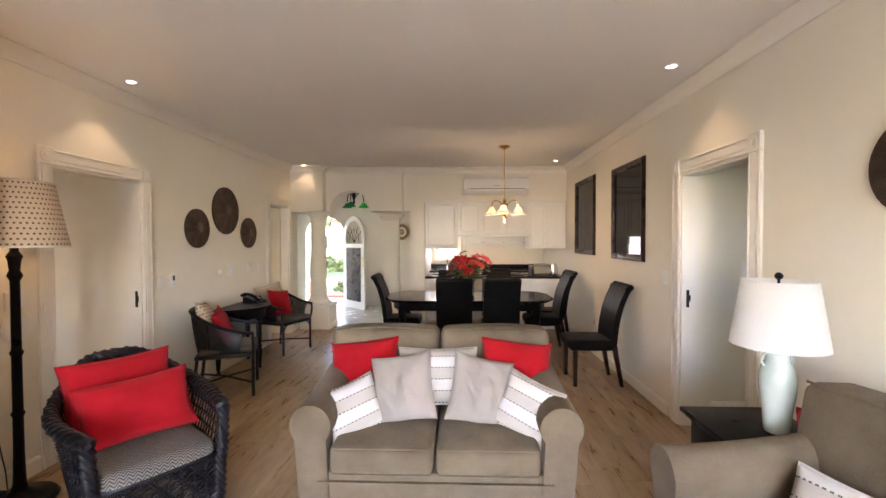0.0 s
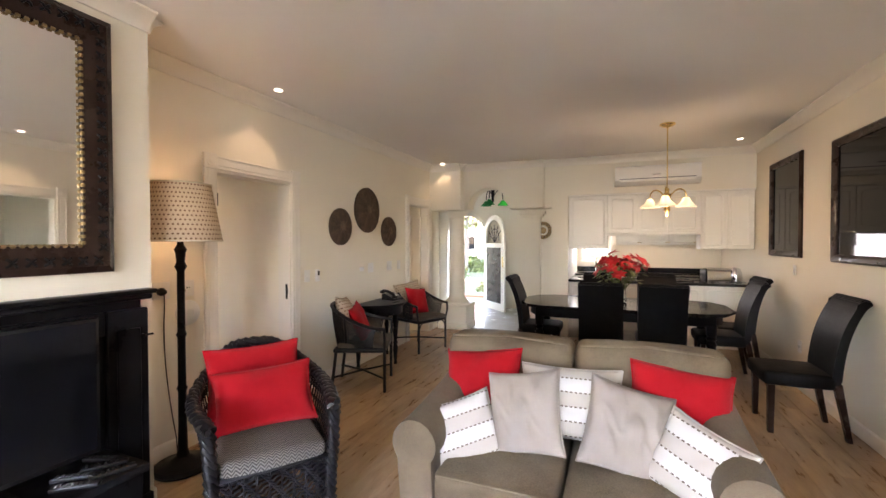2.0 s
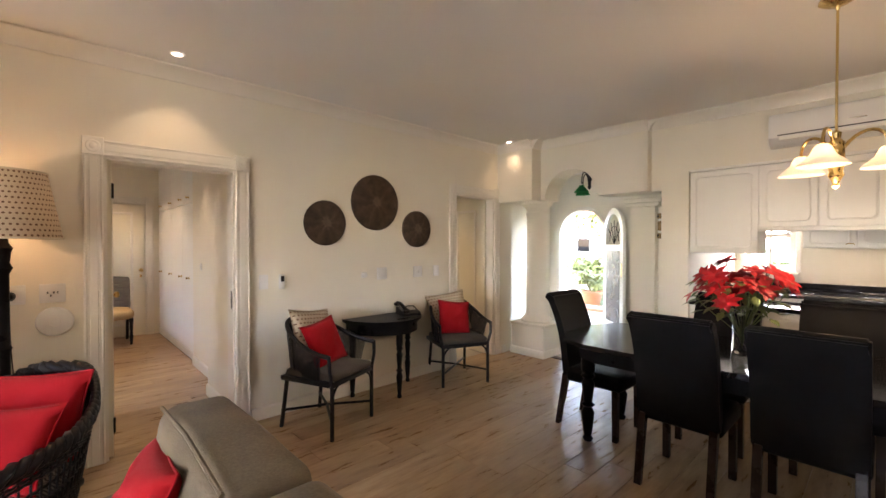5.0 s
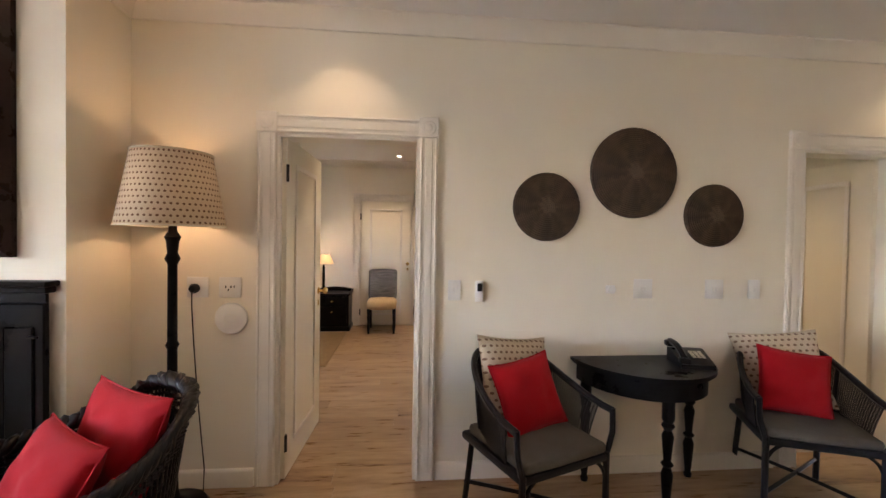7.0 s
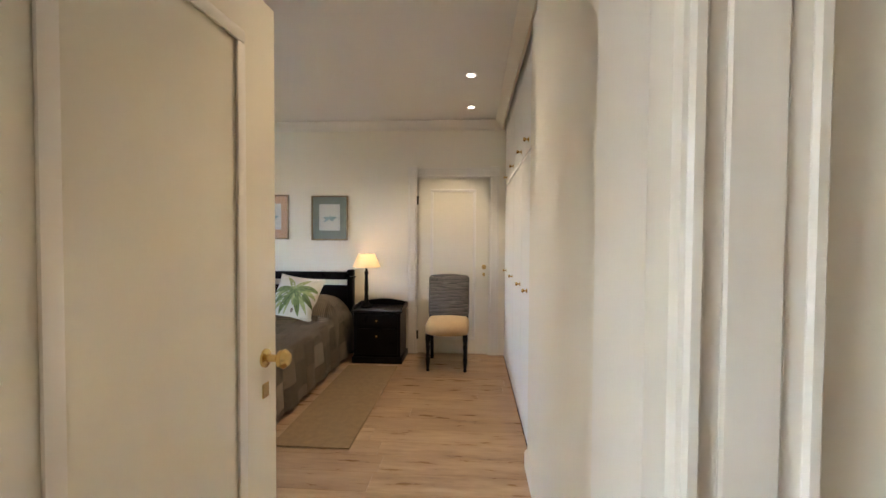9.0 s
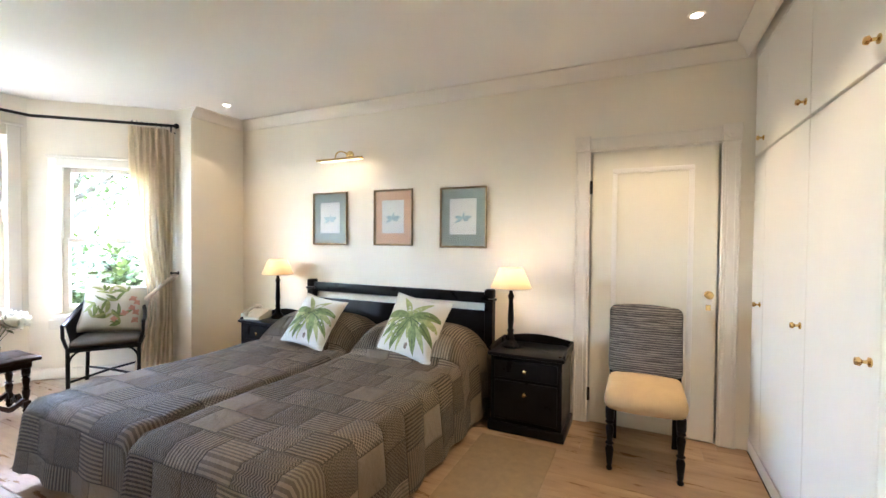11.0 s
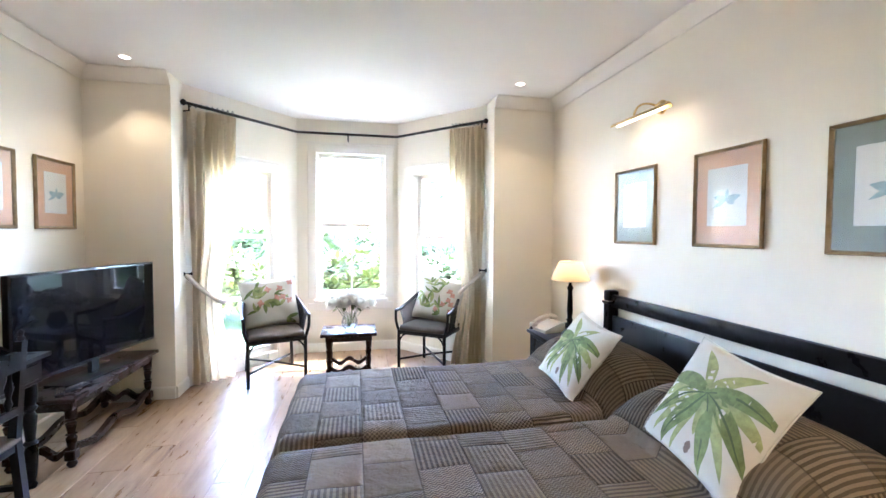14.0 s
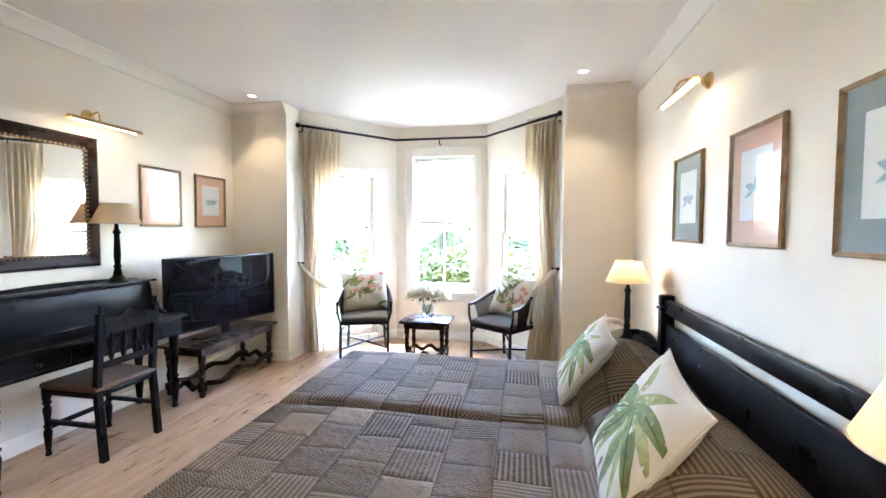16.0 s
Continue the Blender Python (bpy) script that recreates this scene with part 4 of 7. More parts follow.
part(kb2, "carcass", lambda bm: bx(bm, -0.795, 1.575, 0.03, 0.60, 0.0, 0.857), M["cab"])
part(kb2, "worktop", lambda bm: (bx(bm, -0.795, 1.575, -0.005, 0.61, 0.858, 0.893, 0.004), bx(bm, -0.795, 1.575, 0.595, 0.617, 0.894, 0.99)), M["granite"], "black granite worktop")
kc2 = thing("kitchen_wall_cabinets", pose(0, 8.97, 0), "pale wood wall cabinets on the back wall", "kitchen cabinet")
part(kc2, "carcass", lambda bm: bx(bm, -0.1, 1.2, 0.02, 0.32, 1.40, 2.1), M["cab"])
for i in range(3):
    part(kc2, "cabinet_door", lambda bm: panel_door(bm, -0.1 + 0.433 * i, -0.1 + 0.433 * (i + 1), 1.40, 2.1, 0.02), M["cab"])
    part(kc2, "handle", lambda bm: tube(bm, [(0.25 + 0.433 * i, 0.0, 1.44), (0.25 + 0.433 * i, -0.03, 1.45), (0.31 + 0.433 * i, -0.03, 1.45), (0.31 + 0.433 * i, 0.0, 1.44)], 0.005, 6), M["brass"])
lamp("cabinet_light", "AREA", look((0.5, 8.98, 1.385), (0.5, 9.1, 0)), 1.5 * LK, WARM, 1.0, None, 0.08)


def toaster(bm):
    prof = [(-0.10, 0.0), (0.10, 0.0), (0.105, 0.05), (0.09, 0.15), (0.05, 0.185), (-0.05, 0.185), (-0.09, 0.15), (-0.105, 0.05)]
    prism(bm, prof, -0.15, 0.15, lambda a, b, h: (h, a, b + 0.01))


ts = thing("toaster", pose(1.20, 7.72, 0.893, 0, 0, 12), "chrome two-slice toaster on the worktop", "toaster")
part(ts, "body", toaster, M["chrome"], angle=60)
for x0, x1 in ((-0.175, -0.151), (0.151, 0.175)):
    part(ts, "end_cap", lambda bm: bx(bm, x0, x1, -0.10, 0.10, 0, 0.17, 0.02), M["blackplastic"], "black end cap")
part(ts, "slot", lambda bm: [bx(bm, -0.12, 0.12, y - 0.012, y + 0.012, 0.19, 0.1965) for y in (-0.03, 0.03)], M["blackplastic"])
kt = thing("kettle", pose(1.43, 7.70, 0.893), "chrome electric kettle on the worktop", "kettle")
part(kt, "body", lambda bm: lathe(bm, [(0.075, 0), (0.08, 0.02), (0.075, 0.12), (0.055, 0.19), (0.04, 0.20), (0, 0.205)], 20), M["chrome"])
part(kt, "handle", lambda bm: tube(bm, bez([(0, 0.05, 0.19), (0, 0.16, 0.22), (0, 0.16, 0.04), (0, 0.07, 0.03)]), 0.012, 8), M["blackplastic"])
hb_ = thing("cooker_hob", pose(0.62, 7.74, 0.893), "black hob plate set on the worktop", "hob")
part(hb_, "plate", lambda bm: bx(bm, -0.28, 0.28, -0.22, 0.22, 0.0, 0.012, 0.004), M["screen"])
for x, y in ((-0.13, -0.1), (-0.13, 0.1), (0.13, -0.1), (0.13, 0.1)):
    part(hb_, "ring", lambda bm: lathe(bm, [(0.07, 0.0125), (0.07, 0.018), (0.06, 0.018), (0.06, 0.0125)], 20, x, y), M["chrome"])
tp = thing("kitchen_tap", pose(-0.45, 9.15, 0.893), "chrome swan-neck tap at the window", "tap")
part(tp, "spout", lambda bm: tube(bm, [(0, 0, 0)] + bez([(0, 0, 0.05), (0, 0, 0.34), (0, -0.18, 0.34), (0, -0.18, 0.2)], 12), 0.012, 8), M["chrome"])


# ---- living room: seating ----
def pillow_xyz(u, v, w, h, t, side, crease=0.0):
    bow = 0.085
    x = u * w / 2 * (1 - bow * (1 - v * v) * abs(u))
    z = v * h / 2 * (1 - bow * (1 - u * u) * abs(v))
    d = t / 2 * (max(0.0, (1 - u ** 4) * (1 - v ** 4))) ** 0.55 * (0.82 + 0.18 * (1 - u * u) * (1 - v * v))
    wr = 0.006 * noise.noise(Vector((u * 2.3 + w * 9, v * 2.3, side * 3.1))) * (1 - u * u) * (1 - v * v) * 4 * (t / 0.14)
    if crease:
        c = noise.noise(Vector((u * 3.1 + v * 1.5 + w * 31, v * 0.9 - u * 0.4, side * 2.7)))
        wr += crease * (math.exp(-(c / 0.10) ** 2) - 0.4) * (1 - u ** 4) * (1 - v ** 4)
    return Vector((x, -side * (d + wr), z + h / 2))


def pillow(bm, w, h, t, n=18, crease=0.0):
    n = 36 if crease else n
    for side in (1, -1):
        g = [[bm.verts.new(pillow_xyz(-1 + 2 * i / n, -1 + 2 * j / n, w, h, t, side, crease)) for i in range(n + 1)] for j in range(n + 1)]
        for j in range(n):
            for i in range(n):
                q = (g[j][i], g[j][i + 1], g[j + 1][i + 1], g[j + 1][i])
                bm.faces.new(q if side > 0 else q[::-1])
    bmesh.ops.remove_doubles(bm, verts=bm.verts, dist=0.0008)


def piping(bm, w, h, r=0.004, n=18):
    e = [(-1 + 2 * i / n, -1) for i in range(n)] + [(1, -1 + 2 * i / n) for i in range(n)] + [(1 - 2 * i / n, 1) for i in range(n)] + [(-1, 1 - 2 * i / n) for i in range(n)]
    pts = [pillow_xyz(u, v, w, h, 0.0, 1) for u, v in e]
    tube(bm, pts + pts[:1], r, 5)


def cushion(m, w, h, t, mat, label, prints=None, group="", pipe=None, crease=0.0):
    root = thing("cushion", m, label, "cushion", group)
    part(root, "cover", lambda bm: pillow(bm, w, h, t, crease=crease), mat, angle=80)
    part(root, "edge_piping", lambda bm: piping(bm, w, h), pipe or mat, angle=80)
    for layer, (mt, shapes) in enumerate((prints or {}).items()):
        for outline in shapes:
            def b(bm):
                vs = []
                for u, v in outline:
                    u, v = max(-0.97, min(0.97, u)), max(-0.97, min(0.97, v))
                    vs.append(pillow_xyz(u, v, w, h, t, 1) + Vector((0, -0.0014 - 0.0009 * layer, 0)))
                bv = [bm.verts.new(q) for q in vs]
                half = len(bv) // 2
                for i in range(half - 1):
                    a, b_, c, d = bv[i], bv[i + 1], bv[-2 - i], bv[-1 - i]
                    bm.faces.new((a, b_, c, d))
            part(root, "printed_motif", b, M[mt], smooth=True)
    return root


def frond(x, y, ang, ln, wd, curve=0.5, n=9):
    """A leaf outline in the cushion's own (u, v): one edge out, the other back."""
    a, b = [], []
    for i in range(n):
        t = i / (n - 1)
        th = ang + curve * t
        px, py = x + ln * t * math.cos(ang + curve * t * 0.6), y + ln * t * math.sin(ang + curve * t * 0.6)
        wdt = wd * math.sin(math.pi * min(1, 0.06 + t * 0.94)) ** 0.8 * (1 - 0.25 * t)
        a.append((px - wdt * math.sin(th), py + wdt * math.cos(th)))
        b.append((px + wdt * math.sin(th), py - wdt * math.cos(th)))
    return a + b[::-1]


def palm_print():
    c = (-0.06, 0.22)
    green = [frond(*c, radians(a), l, 0.15, v) for a, l, v in ((32, 1.15, -0.9), (160, 1.05, 0.9), (203, 1.15, 0.7), (-14, 1.3, -0.6), (243, 1.2, 0.3), (-58, 1.25, -0.25))]
    lime = [frond(*c, radians(a), l, 0.12, v) for a, l, v in ((66, 0.85, -0.6), (112, 0.85, 0.5), (10, 1.25, -0.8), (182, 1.15, 0.8), (224, 1.2, 0.5), (-36, 1.3, -0.4), (-80, 0.7, 0.1))]
    lime.append(frond(-0.2, -0.9, radians(82), 1.1, 0.05, 0.1))
    veins = [frond(*c, radians(a), l, 0.02, v) for a, l, v in ((32, 1.1, -0.9), (203, 1.1, 0.7), (-14, 1.25, -0.6), (243, 1.15, 0.3), (-58, 1.2, -0.25))]
    crest = [frond(0.12, -0.72, radians(90), 0.16, 0.07, 0.0), frond(0.12, -0.66, radians(-90), 0.13, 0.06, 0.0)]
    return {"print_lime": lime, "print_green": green, "print_vein": veins, "print_brown": crest}


def floral_print(seed):
    r = random.Random(seed)
    out = {"print_green": [], "print_lime": [], "print_pink": []}
    for _ in range(10):
        x, y, a = r.uniform(-.75, .75), r.uniform(-.8, .7), r.uniform(0, 6.3)
        for k in range(3):
            out[r.choice(("print_green", "print_lime"))].append(frond(x, y, a + k * 0.9, r.uniform(.3, .6), r.uniform(.05, .085), r.uniform(-.8, .8)))
    for _ in range(7):
        x, y = r.uniform(-.8, .8), r.uniform(-.8, .8)
        for k in range(4):
            out["print_pink"].append(frond(x, y, k * 1.57 + x, r.uniform(.1, .18), .06, .4))
    return out


def rolled_arm(bm, x, side, y0, y1, h, r):
    """A scroll arm: a rounded front profile carried back."""
    prof = []
    c = (x, h - r)
    for i in range(15):
        a = radians(-40 + 260 * i / 14) if side > 0 else radians(220 - 260 * i / 14)
        prof.append((c[0] + side * 0.02 + r * math.cos(a), c[1] + r * math.sin(a)))
    inner, outer = x - side * 0.085, x + side * 0.075
    pts = [(outer, 0.05)] + prof + [(inner, 0.05)]
    n = 10
    rows = []
    for k in range(n + 1):
        t = k / n
        y = y0 + (y1 - y0) * t
        lift = 0.10 * t ** 1.6
        rows.append([bm.verts.new((px, y, pz + lift * max(0, (pz - 0.2) / (h - 0.2)))) for px, pz in pts])
    m_ = len(pts)
    for a, b in zip(rows, rows[1:]):
        for i in range(m_):
            bm.faces.new((a[i], a[(i + 1) % m_], b[(i + 1) % m_], b[i]))
    bm.faces.new(rows[0][::-1])
    bm.faces.new(rows[-1])


def soft_box(bm, x0, x1, y0, y1, z0, z1, bev=0.05, puff=0.02, seg=4):
    b2 = bmesh.new()
    bx(b2, x0, x1, y0, y1, z0, z1, bev, seg)
    bmesh.ops.subdivide_edges(b2, edges=[e for e in b2.edges if e.calc_length() > 0.15], cuts=4, use_grid_fill=True)
    cx, cy, cz = (x0 + x1) / 2, (y0 + y1) / 2, (z0 + z1) / 2
    for v in b2.verts:
        u, w, q = (v.co.x - cx) / (x1 - x0) * 2, (v.co.y - cy) / (y1 - y0) * 2, (v.co.z - cz) / (z1 - z0) * 2
        f = puff * (1 - u * u) * (1 - w * w) if abs(q) > 0.7 else 0
        v.co.z += math.copysign(f, q) if f else 0
        g_ = puff * (1 - u * u) * (1 - q * q) if abs(w) > 0.7 else 0
        v.co.y += math.copysign(g_, w) if g_ else 0
        v.co += 0.003 * noise.noise_vector(v.co * 6)
    me = bpy.data.meshes.new("tmp")
    b2.to_mesh(me)
    b2.free()
    bm.from_mesh(me)
    bpy.data.meshes.remove(me)


def sofa(m, w, label):
    root = thing("sofa", m, label, "sofa", "sofas")
    hw = w / 2
    part(root, "base", lambda bm: (bx(bm, -hw + 0.12, hw - 0.12, -0.43, 0.34, 0.06, 0.30, 0.02), bx(bm, -hw + 0.12, hw - 0.12, -0.45, -0.43, 0.24, 0.255)), M["sofa"])
    part(root, "back_frame", lambda bm: soft_box(bm, -hw + 0.03, hw - 0.03, 0.22, 0.355, 0.06, 0.80, 0.04, 0.0), M["sofa"], angle=80)
    for k in (-1, 1):
        part(root, "armrest", lambda bm: rolled_arm(bm, k * (hw - 0.10), k, -0.44, 0.35, 0.65, 0.11), M["sofa"], angle=50)
    for k in (-1, 1):
        x0, x1 = sorted((k * 0.006, k * (hw - 0.185)))
        part(root, "seat_cushion", lambda bm: soft_box(bm, x0, x1, -0.47, 0.20, 0.30, 0.45, 0.035, 0.02), M["sofa"], angle=80)
        part(root, "seat_piping", lambda bm: tube(bm, [(x0 + 0.02, -0.475, 0.445), (x1 - 0.02, -0.475, 0.445)], 0.006, 6) or tube(bm, [(x0 + 0.02, -0.475, 0.31), (x1 - 0.02, -0.475, 0.31)], 0.006, 6), M["sofa"])
        xb = k * (hw - 0.015)
        b0, b1 = sorted((k * 0.006, xb))
        def back(bm):
            soft_box(bm, b0, b1, 0.09, 0.30, 0.43, 0.915, 0.045, 0.025)
            for v in bm.verts:
                v.co.y += (v.co.z - 0.43) * 0.15
        part(root, "back_cushion", back, M["sofa"], angle=80)
        part(root, "back_piping", lambda bm: tube(bm, [(b0 + 0.03, 0.165, 0.917), ((b0 + b1) / 2, 0.165, 0.938), (b1 - 0.03, 0.165, 0.917)], 0.006, 6), M["sofa"])
    for x in (-hw + 0.16, hw - 0.16):
        for y in (-0.38, 0.32):
            part(root, "foot", lambda bm: bx(bm, x - 0.03, x + 0.03, y - 0.03, y + 0.03, 0, 0.06), M["darkwood"], "dark wooden foot")
    return root


SX, SYY = -0.335, 2.925
sofa(pose(SX, SYY, 0), 1.46, "beige chenille two-seat sofa with rolled arms")
sofa(pose(1.07, 1.33, 0, 0, 0, -90), 1.70, "beige chenille sofa along the wall")
G = "cushions on the sofa"
cushion(pose(SX - 0.47, SYY + 0.02, 0.565, -24, -7, -6), 0.46, 0.32, 0.15, M["red"], "plain red cotton cushion on the sofa", group=G)
cushion(pose(SX + 0.48, SYY + 0.02, 0.565, -24, 7, 6), 0.46, 0.32, 0.15, M["red"], "plain red cotton cushion on the sofa", group=G)
cushion(pose(SX - 0.00, SYY - 0.04, 0.49, -22, 0, 3), 0.50, 0.36, 0.14, M["banded"], "white and beige banded cushion on the sofa", group=G)
cushion(pose(SX - 0.41, SYY - 0.26, 0.41, -26, -16, 30), 0.34, 0.31, 0.13, M["banded"], "white and beige banded cushion on the sofa", group=G)
cushion(pose(SX + 0.43, SYY - 0.26, 0.42, -26, 16, -34), 0.34, 0.33, 0.13, M["banded"], "white and beige banded cushion on the sofa", group=G)
cushion(pose(SX - 0.18, SYY - 0.22, 0.47, -26, -12, -8), 0.38, 0.39, 0.15, M["taupe"], "shiny taupe square cushion on the sofa", group=G, crease=0.010)
cushion(pose(SX + 0.225, SYY - 0.22, 0.46, -26, 16, 12), 0.38, 0.39, 0.15, M["taupe"], "shiny taupe square cushion on the sofa", group=G, crease=0.010)
cushion(pose(1.25, 1.92, 0.49, -20, -8, -70), 0.48, 0.34, 0.15, M["red"], "plain red cotton cushion on the sofa", group=G)
cushion(pose(0.98, 1.72, 0.44, -30, 0, -70), 0.36, 0.28, 0.13, M["banded"], "white and beige banded cushion on the sofa", group=G)


# woven armchair
def loop_chair(m):
    root = thing("wicker_armchair", m, "black wicker armchair with rounded back and braided arms", "armchair")

    def rim(t):
        """The top line of arms and back, from the front of one arm round to the other: t in 0..1."""
        a = math.pi * t
        s = math.sin(a)
        x = -math.copysign(abs(math.cos(a)) ** 0.55, math.cos(a)) * (0.295 + 0.075 * math.sin(math.pi * s))
        y = -0.41 + 0.84 * s ** 0.8
        z = 0.60 + 0.205 * math.sin(a) ** 3
        return Vector((x, y, z))

    def foot(t):
        a = math.pi * t
        return Vector((-0.265 * math.cos(a), -0.39 + 0.68 * math.sin(a) ** 0.5, 0.03))

    def braid(bm):
        n = 90
        for k in range(3):
            pts = []
            for i in range(n + 1):
                t = i / n
                p = rim(t)
                ph = 2 * math.pi * (19 * t + k / 3)
                pts.append(p + Vector((math.cos(ph) * 0.022 * math.cos(math.pi * t), math.cos(ph) * 0.022 * math.sin(math.pi * t), math.sin(ph) * 0.020)))
            tube(bm, pts, 0.020, 6)
        for t in (0.0, 1.0):
            for k in range(4):
                p0, p1 = rim(t), foot(t)
                pts = []
                for i in range(15):
                    s = i / 14
                    ph = 2 * math.pi * (4 * s + k / 4)
                    pts.append(p0.lerp(p1, s) + Vector((0.022 * math.cos(ph), 0.022 * math.sin(ph), 0)))
                tube(bm, pts, 0.018, 5)
    part(root, "braided_rim", braid, M["rattan"], angle=80)

    def weave(bm):
        n = 64
        for i in range(1, n):
            t = i / n
            p0, p1 = rim(t), foot(t)
            mid = p0.lerp(p1, 0.5) + Vector((0, 0.02 * math.sin(math.pi * t), 0))
            tube(bm, [p0, p0.lerp(mid, 0.5), mid, mid.lerp(p1, 0.5), p1], 0.0055, 4, caps=False)
        for r in range(30):
            s = 0.04 + 0.93 * r / 29
            open_ = 0.16 < s < 0.40 and r % 3
            if open_:
                continue
            pts = []
            for i in range(n * 2 + 1):
                t = i / (2 * n)
                p = rim(t).lerp(foot(t), s)
                c = Vector((0, 0.1, p.z))
                d = (p - c).normalized()
                pts.append(p + d * (0.007 if (i + r) % 2 else -0.007))
            tube(bm, pts, 0.0075, 4, caps=False)
    part(root, "woven_body", weave, M["rattan"], angle=100)

    def apron(bm):
        for r in range(16):
            z = 0.05 + 0.29 * r / 15
            tube(bm, [(-0.275 + 0.55 * i / 40, -0.40 + (0.006 if (i + r) % 2 else -0.006), z + 0.012 * math.sin(i * 0.9 + r)) for i in range(41)], 0.007, 4, caps=False)
        for i in range(20):
            x = -0.275 + 0.55 * i / 19
            tube(bm, [(x, -0.40, 0.02), (x + 0.02 * (-1) ** i, -0.40, 0.35)], 0.005, 4, caps=False)
        tube(bm, [(-0.28, -0.40, 0.03), (0.28, -0.40, 0.03)], 0.018, 6)
        tube(bm, [(-0.28, -0.40, 0.35), (0.28, -0.40, 0.35)], 0.016, 6)
    part(root, "woven_apron", apron, M["rattan"], angle=100)
    part(root, "seat_frame", lambda bm: bx(bm, -0.255, 0.255, -0.385, 0.22, 0.30, 0.335, 0.01), M["rattan"])
    part(root, "seat_cushion", lambda bm: soft_box(bm, -0.25, 0.25, -0.41, 0.21, 0.335, 0.43, 0.03, 0.012), M["herring"], "black and cream herringbone seat cushion", angle=80)
    return root


AM = pose(-2.01, 2.61, 0, 0, 0, 53.3)
loop_chair(AM)
cushion(AM @ pose(-0.01, 0.15, 0.435, -18, -1, 2), 0.55, 0.41, 0.15, M["red"], "plain red cotton cushion on the wicker armchair", group="red armchair cushions")
cushion(AM @ pose(0.01, -0.09, 0.42, -30, -2, -2), 0.55, 0.36, 0.15, M["red"], "plain red cotton cushion on the wicker armchair", group="red armchair cushions")


# cane armchair with open frame: legs, crossed stretchers, sloping arms, caned sides
def cane_chair():
    root = thing("cane_armchair", pose(0, 0, 0), "black cane tub chair with thin seat cushion", "armchair", "cane armchairs")
    W_, D_ = 0.25, 0.24

    def legs(bm):
        for x, y, tx, ty in ((-W_, -D_, -W_, -D_), (W_, -D_, W_, -D_), (-W_ + 0.03, D_ + 0.05, -W_ + 0.05, D_), (W_ - 0.03, D_ + 0.05, W_ - 0.05, D_)):
            tube(bm, [(x, y, 0), ((x + tx) / 2, (y + ty) / 2, 0.2), (tx, ty, 0.43)], 0.016, 8)
        for a, b in (((-W_, -D_), (W_ - 0.03, D_ + 0.05)), ((W_, -D_), (-W_ + 0.03, D_ + 0.05))):
            tube(bm, [(*a, 0.13), (0, 0.02, 0.145), (*b, 0.13)], 0.011, 6)
        for x in (-W_, W_):
            for s in (1, -1):
                tube(bm, bez([(x, -D_, 0.25), (x, -D_, 0.36), (x - 0.06 * math.copysign(1, x), -D_, 0.40), (x - 0.12 * math.copysign(1, x), -D_, 0.405)], 7), 0.009, 6)
    part(root, "leg_frame", legs, M["rattan"])
    part(root, "seat_rail", lambda bm: bx(bm, -W_ - 0.012, W_ + 0.012, -D_ - 0.012, D_ + 0.02, 0.385, 0.425, 0.012), M["rattan"])

    def rail(t):
        a = math.pi * t
        x = -(W_ + 0.035) * math.copysign(abs(math.cos(a)) ** 0.6, math.cos(a))
        y = -0.24 + 0.56 * math.sin(a) ** 0.8
        z = 0.62 + 0.215 * max(0, math.sin(a)) ** 1.4
        return Vector((x, y, z))

    def low(t):
        a = math.pi * t
        return Vector((-W_ * math.copysign(abs(math.cos(a)) ** 0.5, math.cos(a)), -D_ + (2 * D_ + 0.02) * math.sin(a) ** 0.6, 0.425))
    part(root, "top_rail", lambda bm: tube(bm, [rail(i / 48) for i in range(49)], 0.017, 8), M["rattan"])

    for x in (-W_ - 0.035, W_ + 0.035):
        part(root, "arm_post", lambda bm: tube(bm, [(x, -0.24, 0.63), (x * 0.99, -0.245, 0.52), (x * 0.9, -D_, 0.43)], 0.014, 8), M["rattan"])
    for t in (0.22, 0.36, 0.5, 0.64, 0.78):
        part(root, "back_spindle", lambda bm: tube(bm, [rail(t), low(t)], 0.010, 6), M["rattan"])

    def cane(bm):
        n = 104
        for i in range(int(n * 0.03), int(n * 0.97) + 2):
            t = i / n
            tube(bm, [rail(t), rail(t).lerp(low(t), 0.5) + Vector((0, 0.006, 0)), low(t)], 0.0038, 3, caps=False)
        for r in range(1, 27):
            s = r / 27
            tube(bm, [rail(0.03 + 0.94 * i / 56).lerp(low(0.03 + 0.94 * i / 56), s) for i in range(57)], 0.0034, 3, caps=False)
    part(root, "cane_panel", cane, M["rattan"])
    part(root, "seat_cushion", lambda bm: soft_box(bm, -W_ + 0.005, W_ - 0.005, -D_ - 0.01, D_ - 0.02, 0.425, 0.475, 0.02, 0.012), M["seatfab"], "grey-brown seat cushion", angle=80)
    return root


C1, C2 = pose(-2.52, 4.47, 0, 0, 0, 112), pose(-2.62, 6.03, 0, 0, 0, 68)
C3, C4 = pose(-4.81, -1.08, 0, 0, 0, 198), pose(-6.36, -1.06, 0, 0, 0, 145)
cc0 = cane_chair()
cc0.matrix_basis = C1
for m in (C2, C3, C4):
    copy_thing(cc0, m)
G = "cane chair cushions"
for m, k in ((C1, 1), (C2, -1)):
    cushion(m @ pose(0.0, 0.10, 0.475, -20, 7 * k, 0), 0.46, 0.45, 0.13, M["dots"], "beige cushion with small brown motifs on the cane chair", group=G)
    cushion(m @ pose(0.03 * k, -0.02, 0.475, -22, -7 * k, 0), 0.37, 0.37, 0.12, M["red"], "plain red cotton cushion on the cane chair", group=G)
